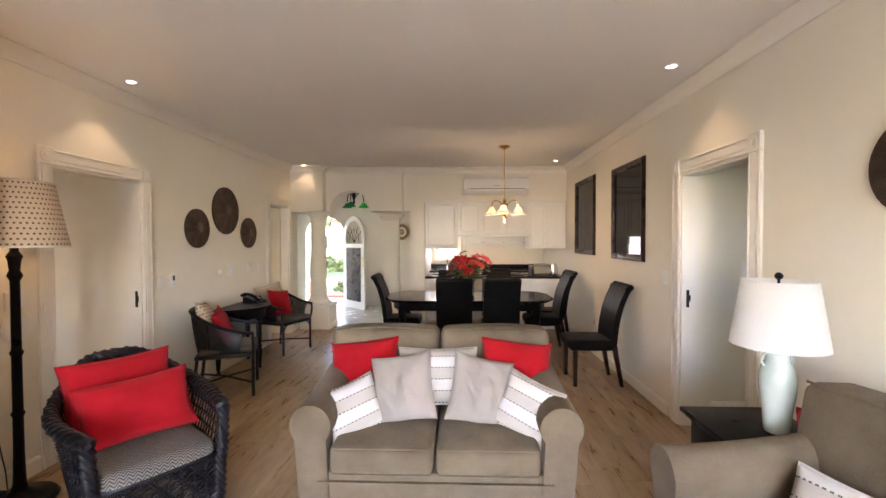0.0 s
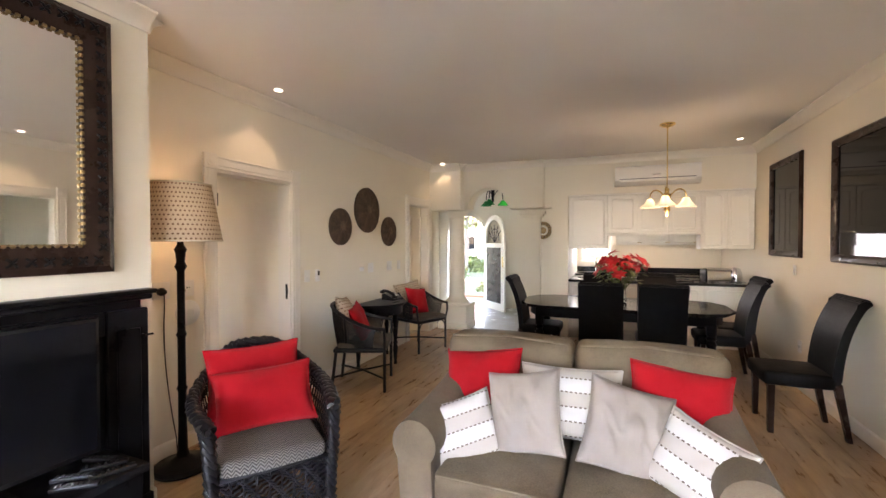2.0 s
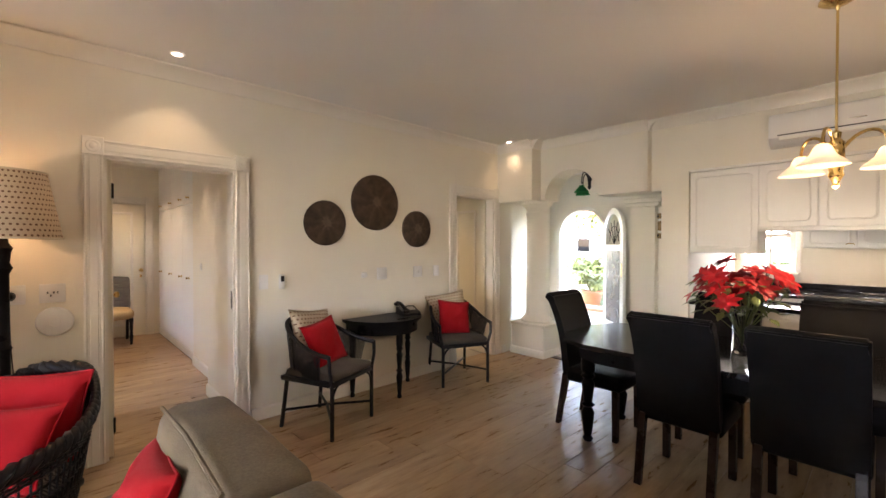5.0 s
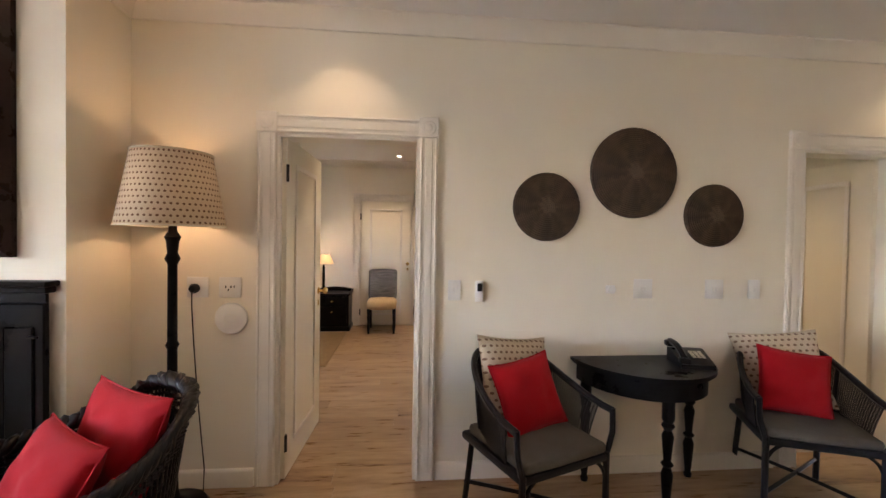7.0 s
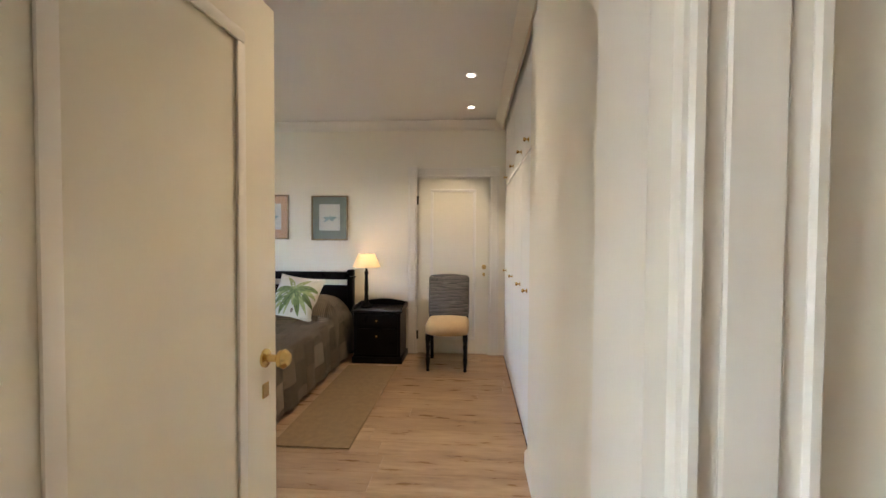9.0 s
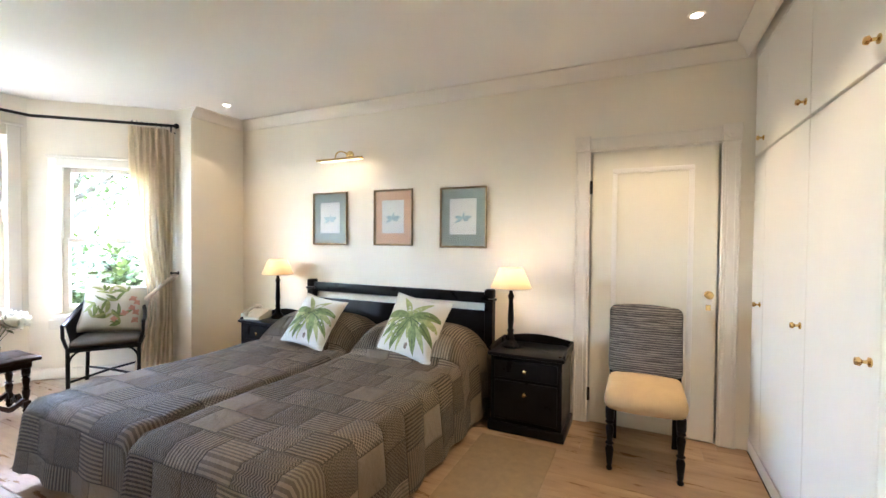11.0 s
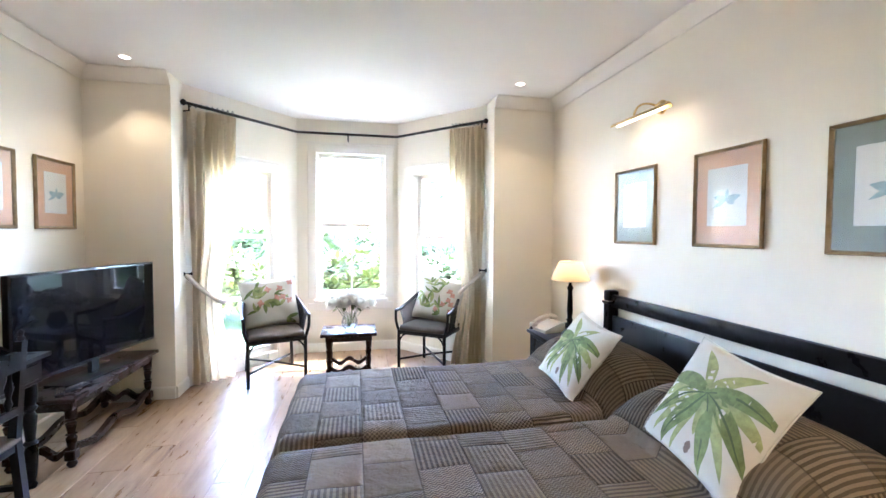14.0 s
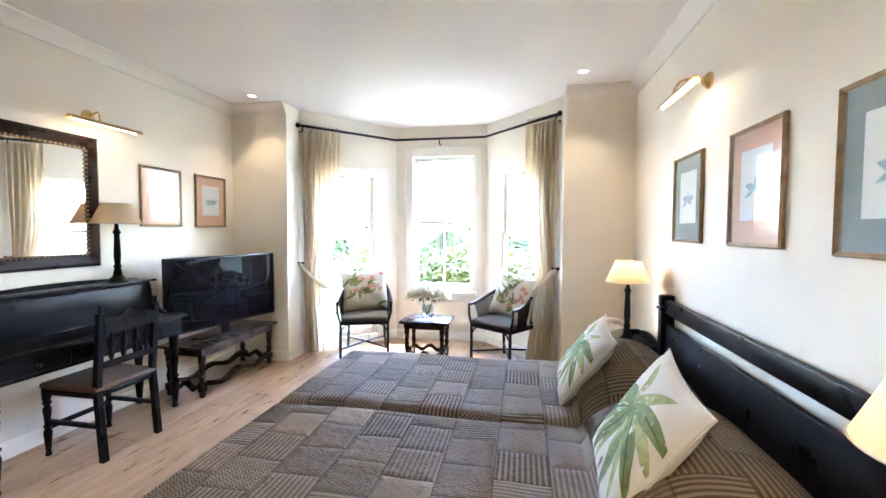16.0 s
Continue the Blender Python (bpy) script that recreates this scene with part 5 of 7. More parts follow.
for m, k in ((C3, 5), (C4, 8)):
    cushion(m @ pose(0.0, 0.05, 0.475, -18, 4 * (k - 6), 0), 0.54, 0.49, 0.15, M["offwhite"], "cream cushion with a printed floral pattern", floral_print(k), group=G)


# ---- fireplace wall ----
fp = thing("fireplace_cabinet", pose(-2.508, 1.36, 0, 0, 0, 90), "black wooden fireplace surround with a mantel shelf", "fireplace")


def fp_body(bm):
    bx(bm, -0.88, 0.88, -0.018, 0.0, 0, 1.16)
    for s in (-1, 1):
        x0, x1 = sorted((s * 0.70, s * 0.90))
        bx(bm, x0, x1, -0.05, -0.018, 0, 1.12, 0.006, 1)
        bx(bm, x0 + 0.04, x1 - 0.04, -0.058, -0.05, 0.16, 1.02, 0.006, 1)
        bx(bm, min(x0, x1) - 0.01, max(x0, x1) + 0.01, -0.065, -0.018, 0, 0.12, 0.006, 1)
    bx(bm, -0.70, 0.70, -0.04, -0.018, 1.0, 1.12, 0.005, 1)


part(fp, "surround", fp_body, M["black"])
part(fp, "mantel_shelf", lambda bm: (bx(bm, -0.93, 0.93, -0.085, 0.0, 1.195, 1.22, 0.006), bx(bm, -0.915, 0.915, -0.065, 0.0, 1.165, 1.195, 0.008)), M["black"])
part(fp, "hearth_shelf", lambda bm: bx(bm, -0.70, 0.70, -0.36, -0.018, 0.40, 0.44, 0.006), M["black"])
part(fp, "hearth_box", lambda bm: bx(bm, -0.68, 0.68, -0.34, -0.018, 0.0, 0.40, 0.006), M["black"])
part(fp, "catch", lambda bm: tube(bm, [(0.86, -0.06, 0.98), (0.86, -0.085, 0.98), (0.90, -0.085, 0.98)], 0.006, 6), M["iron"])
tv2 = thing("television", pose(-2.508, 1.40, 0.441, 0, 0, 90) @ pose(0, -0.16, 0), "black flat-screen television on the hearth shelf", "television")


def tv_set(root, w, h, z0):
    part(root, "bezel", lambda bm: (bx(bm, -w / 2, w / 2, -0.012, 0.03, z0, z0 + h, 0.006), bx(bm, -w / 2 + 0.1, w / 2 - 0.1, 0.03, 0.06, z0 + 0.06, z0 + h - 0.1, 0.01)), M["blackplastic"])
    part(root, "screen", lambda bm: bx(bm, -w / 2 + 0.016, w / 2 - 0.016, -0.0145, -0.0125, z0 + 0.022, z0 + h - 0.016), M["screen"], "dark glossy screen", smooth=False)
    part(root, "stand", lambda bm: (bx(bm, -0.03, 0.03, -0.0, 0.03, 0.012, z0 + 0.02), bx(bm, -w * 0.24, w * 0.24, -0.10, 0.10, 0, 0.012, 0.005)), M["blackplastic"])


tv_set(tv2, 1.12, 0.62, 0.06)


def remote(bm):
    bx(bm, -0.022, 0.022, -0.085, 0.085, 0, 0.016, 0.005)


def remote_keys(bm):
    for i in range(3):
        for j in range(7):
            bx(bm, -0.014 + i * 0.011, -0.007 + i * 0.011, -0.07 + j * 0.019, -0.06 + j * 0.019, 0.0165, 0.019)


rm = thing("remote_control", pose(-2.29, 1.95, 0.441, 0, 0, -35), "black and silver television remote control", "remote control", "remote controls")
part(rm, "body", remote, M["blackplastic"])
part(rm, "keys", remote_keys, M["chrome"], "silver keys")
for x, y, a in ((-2.30, 1.84, -52), (-2.20, 1.93, -20), (-2.36, 1.98, -70), (-2.22, 1.80, -48)):
    copy_thing(rm, pose(x, y, 0.441, 0, 0, a))


def framed(name, m, w, h, fw, fmat, inner, label, cat, depth=0.03, slip=None, group=""):
    root = thing(name, m, label, cat, group)

    def fr(bm):
        prof = [(0, 0), (0, -depth * 0.55), (fw * 0.25, -depth), (fw * 0.6, -depth * 0.85), (fw, -depth * 0.5), (fw, 0)]
        c = [(-w / 2, 0), (w / 2, 0), (w / 2, h), (-w / 2, h)]
        k = len(prof)
        rings = []
        for (x, z), (sx, sz) in zip(c, ((1, 1), (-1, 1), (-1, -1), (1, -1))):
            rings.append([bm.verts.new((x + sx * a, b, z + sz * a)) for a, b in prof])
        for i in range(4):
            p, q = rings[i], rings[(i + 1) % 4]
            for j in range(k):
                bm.faces.new((p[j], q[j], q[(j + 1) % k], p[(j + 1) % k]))
    part(root, "frame", fr, fmat, angle=20)
    if slip:
        def sl(bm):
            a0, a1, b0, b1 = -w / 2 + fw, w / 2 - fw, fw, h - fw
            n = int((a1 - a0) / 0.03)
            for b in (b0, b1):
                for i in range(n):
                    lathe(bm, [(0.008, -0.008), (0.0095, 0), (0.008, 0.008)], 8, m=Matrix.Translation((a0 + (i + .5) * (a1 - a0) / n, -depth * 0.5, b)) @ Matrix.Rotation(radians(90), 4, "Y"))
            n = int((b1 - b0) / 0.03)
            for a in (a0, a1):
                for i in range(n):
                    lathe(bm, [(0.008, -0.008), (0.0095, 0), (0.008, 0.008)], 8, m=Matrix.Translation((a, -depth * 0.5, b0 + (i + .5) * (b1 - b0) / n)))
        part(root, "beaded_slip", sl, slip, "gilt beaded inner edge")
    inner(root, w - 2 * fw, h - 2 * fw, fw)
    return root


def mirror_in(root, w, h, fw):
    part(root, "mirror_glass", lambda bm: bx(bm, -w / 2, w / 2, -0.012, -0.002, fw, fw + h), M["mirror"], "silvered mirror glass", smooth=False)


mw = framed("wall_mirror", pose(-2.508, 1.36, 1.32, 0, 0, 90), 1.50, 1.24, 0.13, M["darkwood"], mirror_in, "large mirror in a carved dark wood frame over the mantel", "mirror", 0.05, M["goldframe"])
for x0, x1, z0, z1 in ((-0.70, 0.70, 0.03, 0.09), (-0.70, 0.70, 1.15, 1.21), (0.66, 0.72, 0.09, 1.15), (-0.72, -0.66, 0.09, 1.15)):
    def relief(bm):
        n, vert = (22, False) if x1 - x0 > 0.5 else (16, True)
        for i in range(n):
            t = (i + 0.5) / n
            c = Vector(((x0 + x1) / 2 if vert else x0 + t * (x1 - x0), -0.048, z0 + t * (z1 - z0) if vert else (z0 + z1) / 2))
            for k in range(4):
                a = k * math.pi / 2 + math.pi / 4
                d = Vector((math.cos(a), 0, math.sin(a))) * 0.024
                tube(bm, [c, c + d * 0.6 + Vector((0, -0.008, 0)), c + d], 0.006, 5)
    part(mw, "carved_relief", relief, M["black"])


def floor_lamp(m):
    root = thing("floor_lamp", m, "black turned floor lamp with a spotted fabric shade", "floor lamp")
    part(root, "base", lambda bm: lathe(bm, [(0.17, 0), (0.175, 0.015), (0.16, 0.035), (0.08, 0.05), (0.04, 0.08), (0.03, 0.12)], 28), M["black"])
    part(root, "pole", lambda bm: lathe(bm, [(0.03, 0.12), (0.025, 0.3), (0.024, 0.5), (0.032, 0.52), (0.024, 0.54), (0.023, 0.85), (0.032, 0.87), (0.023, 0.89), (0.022, 1.28), (0.036, 1.31), (0.024, 1.34), (0.030, 1.40), (0.038, 1.42), (0.02, 1.45), (0.014, 1.52), (0, 1.53)], 18), M["black"])
    part(root, "shade", lambda bm: lathe(bm, [(0.245, 1.475), (0.223, 1.60), (0.201, 1.72), (0.180, 1.84)], 48, uv=True), M["shade_dots"], "beige shade with rows of small brown motifs", angle=80)
    for r_, z_ in ((0.246, 1.475), (0.181, 1.84)):
        part(root, "shade_rim", lambda bm: tube(bm, [(r_ * math.cos(a), r_ * math.sin(a), z_) for a in (2 * math.pi * i / 40 for i in range(41))], 0.0045, 5), M["linen"])
    part(root, "bulb", lambda bm: lathe(bm, [(0, 1.53), (0.012, 1.535), (0.014, 1.57), (0.03, 1.61), (0.022, 1.64), (0, 1.65)], 14), M["bulb"])
    return root


floor_lamp(pose(-2.735, 2.645, 0))
lamp("floor_lamp_light", "POINT", pose(-2.735, 2.645, 1.66), 3.8 * LK, WARMER, 0.04)

# wall fittings by the lamp
def faceplate(bm, w, h):
    bx(bm, -w / 2, w / 2, -0.010, 0, -h / 2, h / 2, 0.004, 2)


def fitting(name, m, w, h, label, cat, extra=None, emat=None, ename="switch"):
    root = thing(name, m, label, cat, "wall fittings")
    part(root, "face_plate", lambda bm: faceplate(bm, w, h), M["plastic"])
    if extra:
        part(root, ename, extra, emat or M["plastic"])
    return root


def rockers(k, w=0.012, h=0.03):
    return lambda bm: [bx(bm, -0.012 * (k - 1) + 0.024 * i - w / 2, -0.012 * (k - 1) + 0.024 * i + w / 2, -0.016, -0.0095, -h / 2, h / 2, 0.002, 1) for i in range(k)]


def LWp(y, z):
    return pose(LW + 0.0005, y, z, 0, 0, 90)


def pinholes(bm):
    for x, z, w in ((-0.022, 0.004, 0.007), (0.006, 0.004, 0.007), (-0.008, -0.014, 0.006), (0.024, 0.004, 0.005)):
        bx(bm, x - w / 2, x + w / 2, -0.0112, -0.0095, z - 0.006, z + 0.006)


fitting("wall_socket", LWp(2.665, 1.14), 0.115, 0.115, "white wall socket with a black plug", "socket", rockers(1), None)
fitting("wall_socket", LWp(2.84, 1.14), 0.12, 0.115, "white wall socket outlet", "socket", pinholes, M["blackplastic"], "pin_holes")
pl = thing("lamp_plug", LWp(2.655, 1.135), "black plug with a brown cable to the floor", "plug")
part(pl, "plug_body", lambda bm: lathe(bm, [(0.026, 0.010), (0.028, 0.03), (0.016, 0.055), (0, 0.058)], 14, m=Matrix.Rotation(radians(90), 4, "X")), M["blackplastic"])
part(pl, "cable", lambda bm: tube(bm, [(0, -0.05, -0.01), (0.0, -0.05, -0.06)] + bez([(0, -0.05, -0.1), (0, -0.02, -0.4), (0.03, -0.03, -0.7), (0.07, -0.05, -1.0)], 12) + [(0.07, -0.06, -1.12), (0.0, -0.1, -1.13)], 0.0035, 6), M["darkwood"])
rt = thing("wireless_access_point", LWp(2.85, 0.965), "round white wireless access point on the wall", "access point")
part(rt, "disc", lambda bm: lathe(bm, [(0.088, 0), (0.090, 0.012), (0.085, 0.024), (0.06, 0.032), (0, 0.034)], 36, m=Matrix.Rotation(radians(90), 4, "X")), M["plastic"])
part(rt, "ring", lambda bm: tube(bm, [(0.028 * math.cos(a), -0.034, 0.028 * math.sin(a)) for a in (2 * math.pi * i / 24 for i in range(25))], 0.002, 5), M["cab"])
fitting("light_switch", LWp(4.115, 1.13), 0.075, 0.12, "white wall light switch", "switch", rockers(2))
th = fitting("air_conditioner_remote", LWp(4.265, 1.125), 0.05, 0.125, "white remote control in a wall holder", "remote control", lambda bm: bx(bm, -0.016, 0.016, -0.028, -0.0095, 0.0, 0.05, 0.003, 1), M["blackplastic"], "display")
part(th, "remote_body", lambda bm: bx(bm, -0.022, 0.022, -0.026, -0.0105, -0.06, 0.062, 0.006), M["plastic"])
fitting("wall_sensor", LWp(5.08, 1.14), 0.06, 0.05, "small round white wall sensor", "sensor", lambda bm: lathe(bm, [(0.024, 0.008), (0.024, 0.03), (0.012, 0.036), (0, 0.037)], 16, m=Matrix.Rotation(radians(90), 4, "X")))
for y, w in ((5.29, 0.12), (5.76, 0.12), (6.03, 0.08)):
    fitting("light_switch", LWp(y, 1.145), w, 0.12, "white wall light switch", "switch", rockers(2 if w > 0.1 else 1))
fitting("alarm_keypad_box", LWp(7.20, 2.315), 0.12, 0.15, "white alarm box on the wall", "alarm box", lambda bm: bx(bm, -0.055, 0.055, -0.05, -0.0095, -0.07, 0.07, 0.01))
fitting("light_switch", pose(RW - 0.0005, 4.06, 1.18, 0, 0, -90), 0.075, 0.12, "white wall light switch", "switch", rockers(2))
fitting("wall_socket", pose(RW - 0.0005, 5.95, 0.42, 0, 0, -90), 0.075, 0.12, "white wall socket outlet", "socket", pinholes, M["blackplastic"], "pin_holes")
fitting("light_switch", pose(RW - 0.0005, 6.1, 1.17, 0, 0, -90), 0.06, 0.1, "white wall light switch", "switch", rockers(1))
fitting("light_switch", pose(2.25, 4.0495, 1.25, 0, 0, 0), 0.075, 0.12, "white wall light switch", "switch", rockers(1))
fitting("light_switch", pose(-4.745, 4.0795, 1.185, 0, 0, 0), 0.062, 0.082, "white wall light switch", "switch", rockers(1))


def basket(bm, r):
    rot = Matrix.Rotation(radians(90), 4, "X")
    prof = [(0.0, 0.045)]
    k = int(r / 0.012)
    for i in range(k):
        rr = r * (i + 1) / k
        z = 0.045 - 0.03 * (i / k) ** 2
        prof += [(rr - 0.006 * 1, z + 0.003), (rr, z - 0.001)]
    prof += [(r, 0.0)]
    lathe(bm, prof, 40, m=rot)
    bmesh.ops.translate(bm, verts=bm.verts, vec=(0, -0.002, 0))


for y, z, r in ((4.665, 1.635, 0.205), (5.21, 1.855, 0.275), (5.74, 1.605, 0.195)):
    single("wall_basket", LWp(y, z), lambda bm: basket(bm, r), M["basket"], "round brown coiled grass basket hung on the wall", "wall basket", "wall baskets", angle=60)
single("wall_basket", pose(RW - 0.0005, 2.03, 1.80, 0, 0, -90), lambda bm: basket(bm, 0.21), M["basket"], "round brown coiled grass basket hung on the wall", "wall basket", "wall baskets", angle=60)


def turned(bm, x, y, z0, z1, r=0.03, n=14):
    h = z1 - z0
    prof = [(0.62, 0), (0.75, 0.03), (0.5, 0.06), (0.62, 0.10), (0.8, 0.22), (0.95, 0.34), (0.6, 0.40), (1.0, 0.43), (0.6, 0.46), (0.75, 0.56), (0.95, 0.68), (0.6, 0.73), (1.05, 0.77), (0.75, 0.80), (1.0, 0.83), (1.0, 1.0)]
    lathe(bm, [(r * a, z0 + h * b) for a, b in prof], n, x, y)


# half-moon table
hm = thing("half_moon_table", pose(LW + 0.02, 5.24, 0, 0, 0, 90), "black half-moon side table with turned legs", "side table")


def moon(bm, r, y, z0, z1):
    prism(bm, [(r * math.cos(a), y - r * 1.12 * math.sin(a)) for a in (math.pi * i / 28 for i in range(29))], z0, z1, lambda a, b, h: (a, b, h))


part(hm, "top", lambda bm: (moon(bm, 0.41, 0, 0.715, 0.735), moon(bm, 0.395, 0, 0.70, 0.715)), M["black"])
part(hm, "apron", lambda bm: moon(bm, 0.37, 0, 0.60, 0.70), M["black"])
for x, y in ((-0.33, -0.05), (0.33, -0.05), (-0.02, -0.37)):
    part(hm, "leg", lambda bm: turned(bm, x, y, 0, 0.60, 0.032), M["black"])
ph = thing("telephone", pose(-2.74, 5.46, 0.735, 0, 0, 78), "black desk telephone on the half-moon table", "telephone")


def phone_base(bm):
    prism(bm, [(-0.10, 0), (0.10, 0), (0.10, 0.075), (0.06, 0.08), (-0.10, 0.025)], -0.09, 0.09, lambda a, b, h: (h, a, b))


def handset(bm):
    pts = [(-0.075, -0.1 + 0.2 * i / 10, 0.085 + 0.02 * math.sin(math.pi * i / 10)) for i in range(11)]
    tube(bm, [(p[0], p[1], p[2] + p[1] * 0.25) for p in pts], 0.018, 8)
    for k in (0, 10):
        p = pts[k]
        bx(bm, p[0] - 0.026, p[0] + 0.026, p[1] - 0.03, p[1] + 0.03, p[2] - 0.03 + p[1] * 0.25, p[2] + 0.005 + p[1] * 0.25, 0.012)


part(ph, "base", phone_base, M["blackplastic"])
part(ph, "handset", handset, M["blackplastic"])
part(ph, "keypad", lambda bm: [bx(bm, -0.005 + 0.024 * i, 0.011 + 0.024 * i, -0.05 + 0.02 * j, -0.038 + 0.02 * j, 0.052 + 0.0045 * j, 0.058 + 0.0055 * j) for i in range(3) for j in range(4)], M["plastic"], "grey keys")

# ---- dining ----
TX, TY = -0.08, 6.0
dt = thing("dining_table", pose(TX, TY, 0), "dark polished dining table with clipped corners and turned legs", "dining table")


def octo(bm, hx, hy, c, z0, z1):
    prism(bm, [(-hx + c, -hy), (hx - c, -hy), (hx - c * .35, -hy + c * .3), (hx, -hy + c), (hx, hy - c), (hx - c * .35, hy - c * .3), (hx - c, hy), (-hx + c, hy), (-hx + c * .35, hy - c * .3), (-hx, hy - c), (-hx, -hy + c), (-hx + c * .35, -hy + c * .3)], z0, z1, lambda a, b, h: (a, b, h))


part(dt, "top", lambda bm: (octo(bm, 1.08, 0.52, 0.30, 0.735, 0.76), octo(bm, 1.06, 0.50, 0.30, 0.722, 0.735)), M["polish"])
part(dt, "apron", lambda bm: octo(bm, 0.98, 0.43, 0.26, 0.62, 0.722), M["black"])
for x, y in ((-0.86, -0.28), (0.86, -0.28), (-0.86, 0.28), (0.86, 0.28)):
    part(dt, "leg", lambda bm: turned(bm, x, y, 0, 0.62, 0.05), M["black"])


def dining_chair():
    root = thing("dining_chair", pose(0, 0, 0), "black leather high-backed dining chair with dark wooden legs", "dining chair", "dining chairs")

    def back(bm):
        n, hw, th = 14, 0.22, 0.032
        f, b = [], []
        for i in range(n + 1):
            t = i / n
            z = 0.40 + 0.62 * t
            y = 0.20 + 0.05 * t + 0.11 * t ** 3
            f.append((y - th, z))
            b.append((y + th * 0.8, z))
        roll = [(0.20 + 0.16 + 0.034 * math.cos(a), 1.02 + 0.030 * math.sin(a)) for a in (math.pi * (1.0 - i / 6) for i in range(7))]
        prism(bm, f + roll + b[::-1], -hw, hw, lambda a, c, h: (h, a, c))
        bmesh.ops.bevel(bm, geom=[e for e in bm.edges if abs(abs(e.verts[0].co.x) - hw) < 1e-5 and abs(abs(e.verts[1].co.x) - hw) < 1e-5 and len(e.link_faces) == 2], offset=0.012, segments=2, affect="EDGES")
    part(root, "backrest", back, M["leather"], angle=50)
    part(root, "seat", lambda bm: soft_box(bm, -0.225, 0.225, -0.24, 0.20, 0.37, 0.475, 0.03, 0.014), M["leather"], angle=80)

    def legs(bm):
        prism(bm, prof, x - 0.02, x + 0.02, lambda a, b, h: (h, a, b))
    for x in (-0.19, 0.19):
        for prof in ([(-0.205, 0), (-0.17, 0), (-0.165, 0.37), (-0.21, 0.37)], [(0.27, 0), (0.30, 0), (0.235, 0.42), (0.185, 0.42)]):
            part(root, "leg", legs, M["darkwood"], "dark wooden leg")
    return root


dc = dining_chair()
dc.matrix_basis = pose(-0.97, 6.02, 0, 0, 0, 90)
for x, y, rz in ((-0.265, 5.70, 180), (0.31, 5.70, 180), (-0.30, 6.42, 0), (0.36, 6.42, 0), (0.93, 6.12, -90), (1.10, 6.66, -86), (1.17, 4.88, -90)):
    copy_thing(dc, pose(x, y, 0, 0, 0, rz))

# brass pendant over the table
PD = -0.09   # extra length of the pendant rod
pd = thing("pendant_lamp", pose(0.38, 5.80, CE), "brass three-arm pendant with opal glass shades, lit", "pendant lamp")
part(pd, "canopy", lambda bm: lathe(bm, [(0.075, -0.0005), (0.078, -0.012), (0.05, -0.03), (0.012, -0.04), (0.007, -0.06)], 20), M["brass"])
part(pd, "rod", lambda bm: tube(bm, [(0, 0, -0.04), (0, 0, -0.6 + PD)], 0.006, 8), M["brass"])
part(pd, "body", lambda bm: lathe(bm, [(r, z + PD) for r, z in ((0.0, -0.58), (0.022, -0.60), (0.018, -0.63), (0.034, -0.65), (0.036, -0.76), (0.028, -0.80), (0.034, -0.82), (0.012, -0.86), (0.018, -0.875), (0, -0.89))], 16), M["brass"])
for i in range(3):
    a = 0.35 + i * 2.094
    c, s = math.cos(a), math.sin(a)
    part(pd, "arm", lambda bm: tube(bm, bez([(0.03 * c, 0.03 * s, -0.68 + PD), (0.10 * c, 0.10 * s, -0.56 + PD), (0.20 * c, 0.20 * s, -0.58 + PD), (0.20 * c, 0.20 * s, -0.68 + PD)], 10), 0.008, 8), M["brass"])
    o = part(pd, "shade", lambda bm: lathe(bm, [(0.022, 0), (0.034, -0.012), (0.05, -0.05), (0.098, -0.095), (0.104, -0.105), (0.098, -0.103), (0.046, -0.052), (0.028, -0.014)], 24), M["shade_opal"], "flared opal glass shade")
    o.matrix_basis = pose(0.20 * c, 0.20 * s, -0.685 + PD)
    part(pd, "bulb", lambda bm: lathe(bm, [(r, z + PD) for r, z in ((0, -0.695), (0.014, -0.70), (0.026, -0.74), (0.018, -0.765), (0, -0.77))], 12, 0.20 * c, 0.20 * s), M["bulb"])
lamp("pendant_light", "POINT", pose(0.38, 5.80, CE - 1.02), 17 * LK, WARM, 0.08)

# poinsettia in a glass vase
fl = thing("flower_vase", pose(-0.06, 6.02, 0.76), "glass vase with red poinsettia flowers and green leaves", "flowers")
part(fl, "vase", lambda bm: lathe(bm, [(0.055, 0), (0.06, 0.01), (0.05, 0.14), (0.07, 0.27), (0.065, 0.27), (0.045, 0.14), (0.05, 0.015), (0, 0.012)], 22), M["crystal"], "clear glass vase")


def leaflet(bm, base, d, up, ln, wd):
    d = d.normalized()
    side = d.cross(up).normalized()
    nn = side.cross(d)
    row = []
    for t, w in ((0, 0.15), (0.3, 0.9), (0.6, 0.85), (1.0, 0.05)):
        c = base + d * ln * t - nn * ln * 0.25 * t * t
        row.append((bm.verts.new(c - side * wd * w), bm.verts.new(c + nn * wd * 0.25 * w), bm.verts.new(c + side * wd * w)))
    for a, b in zip(row, row[1:]):
        bm.faces.new((a[0], a[1], b[1], b[0]))
        bm.faces.new((a[1], a[2], b[2], b[1]))


HEADS = []
rr = random.Random(4)
for i in range(30):
    a = rr.uniform(0, 6.28)
    q = math.sqrt(rr.uniform(0.02, 1)) * 0.26
    HEADS.append(Vector((q * math.cos(a) * 1.1, q * math.sin(a), rr.uniform(0.46, 0.62) - q * 0.5)))


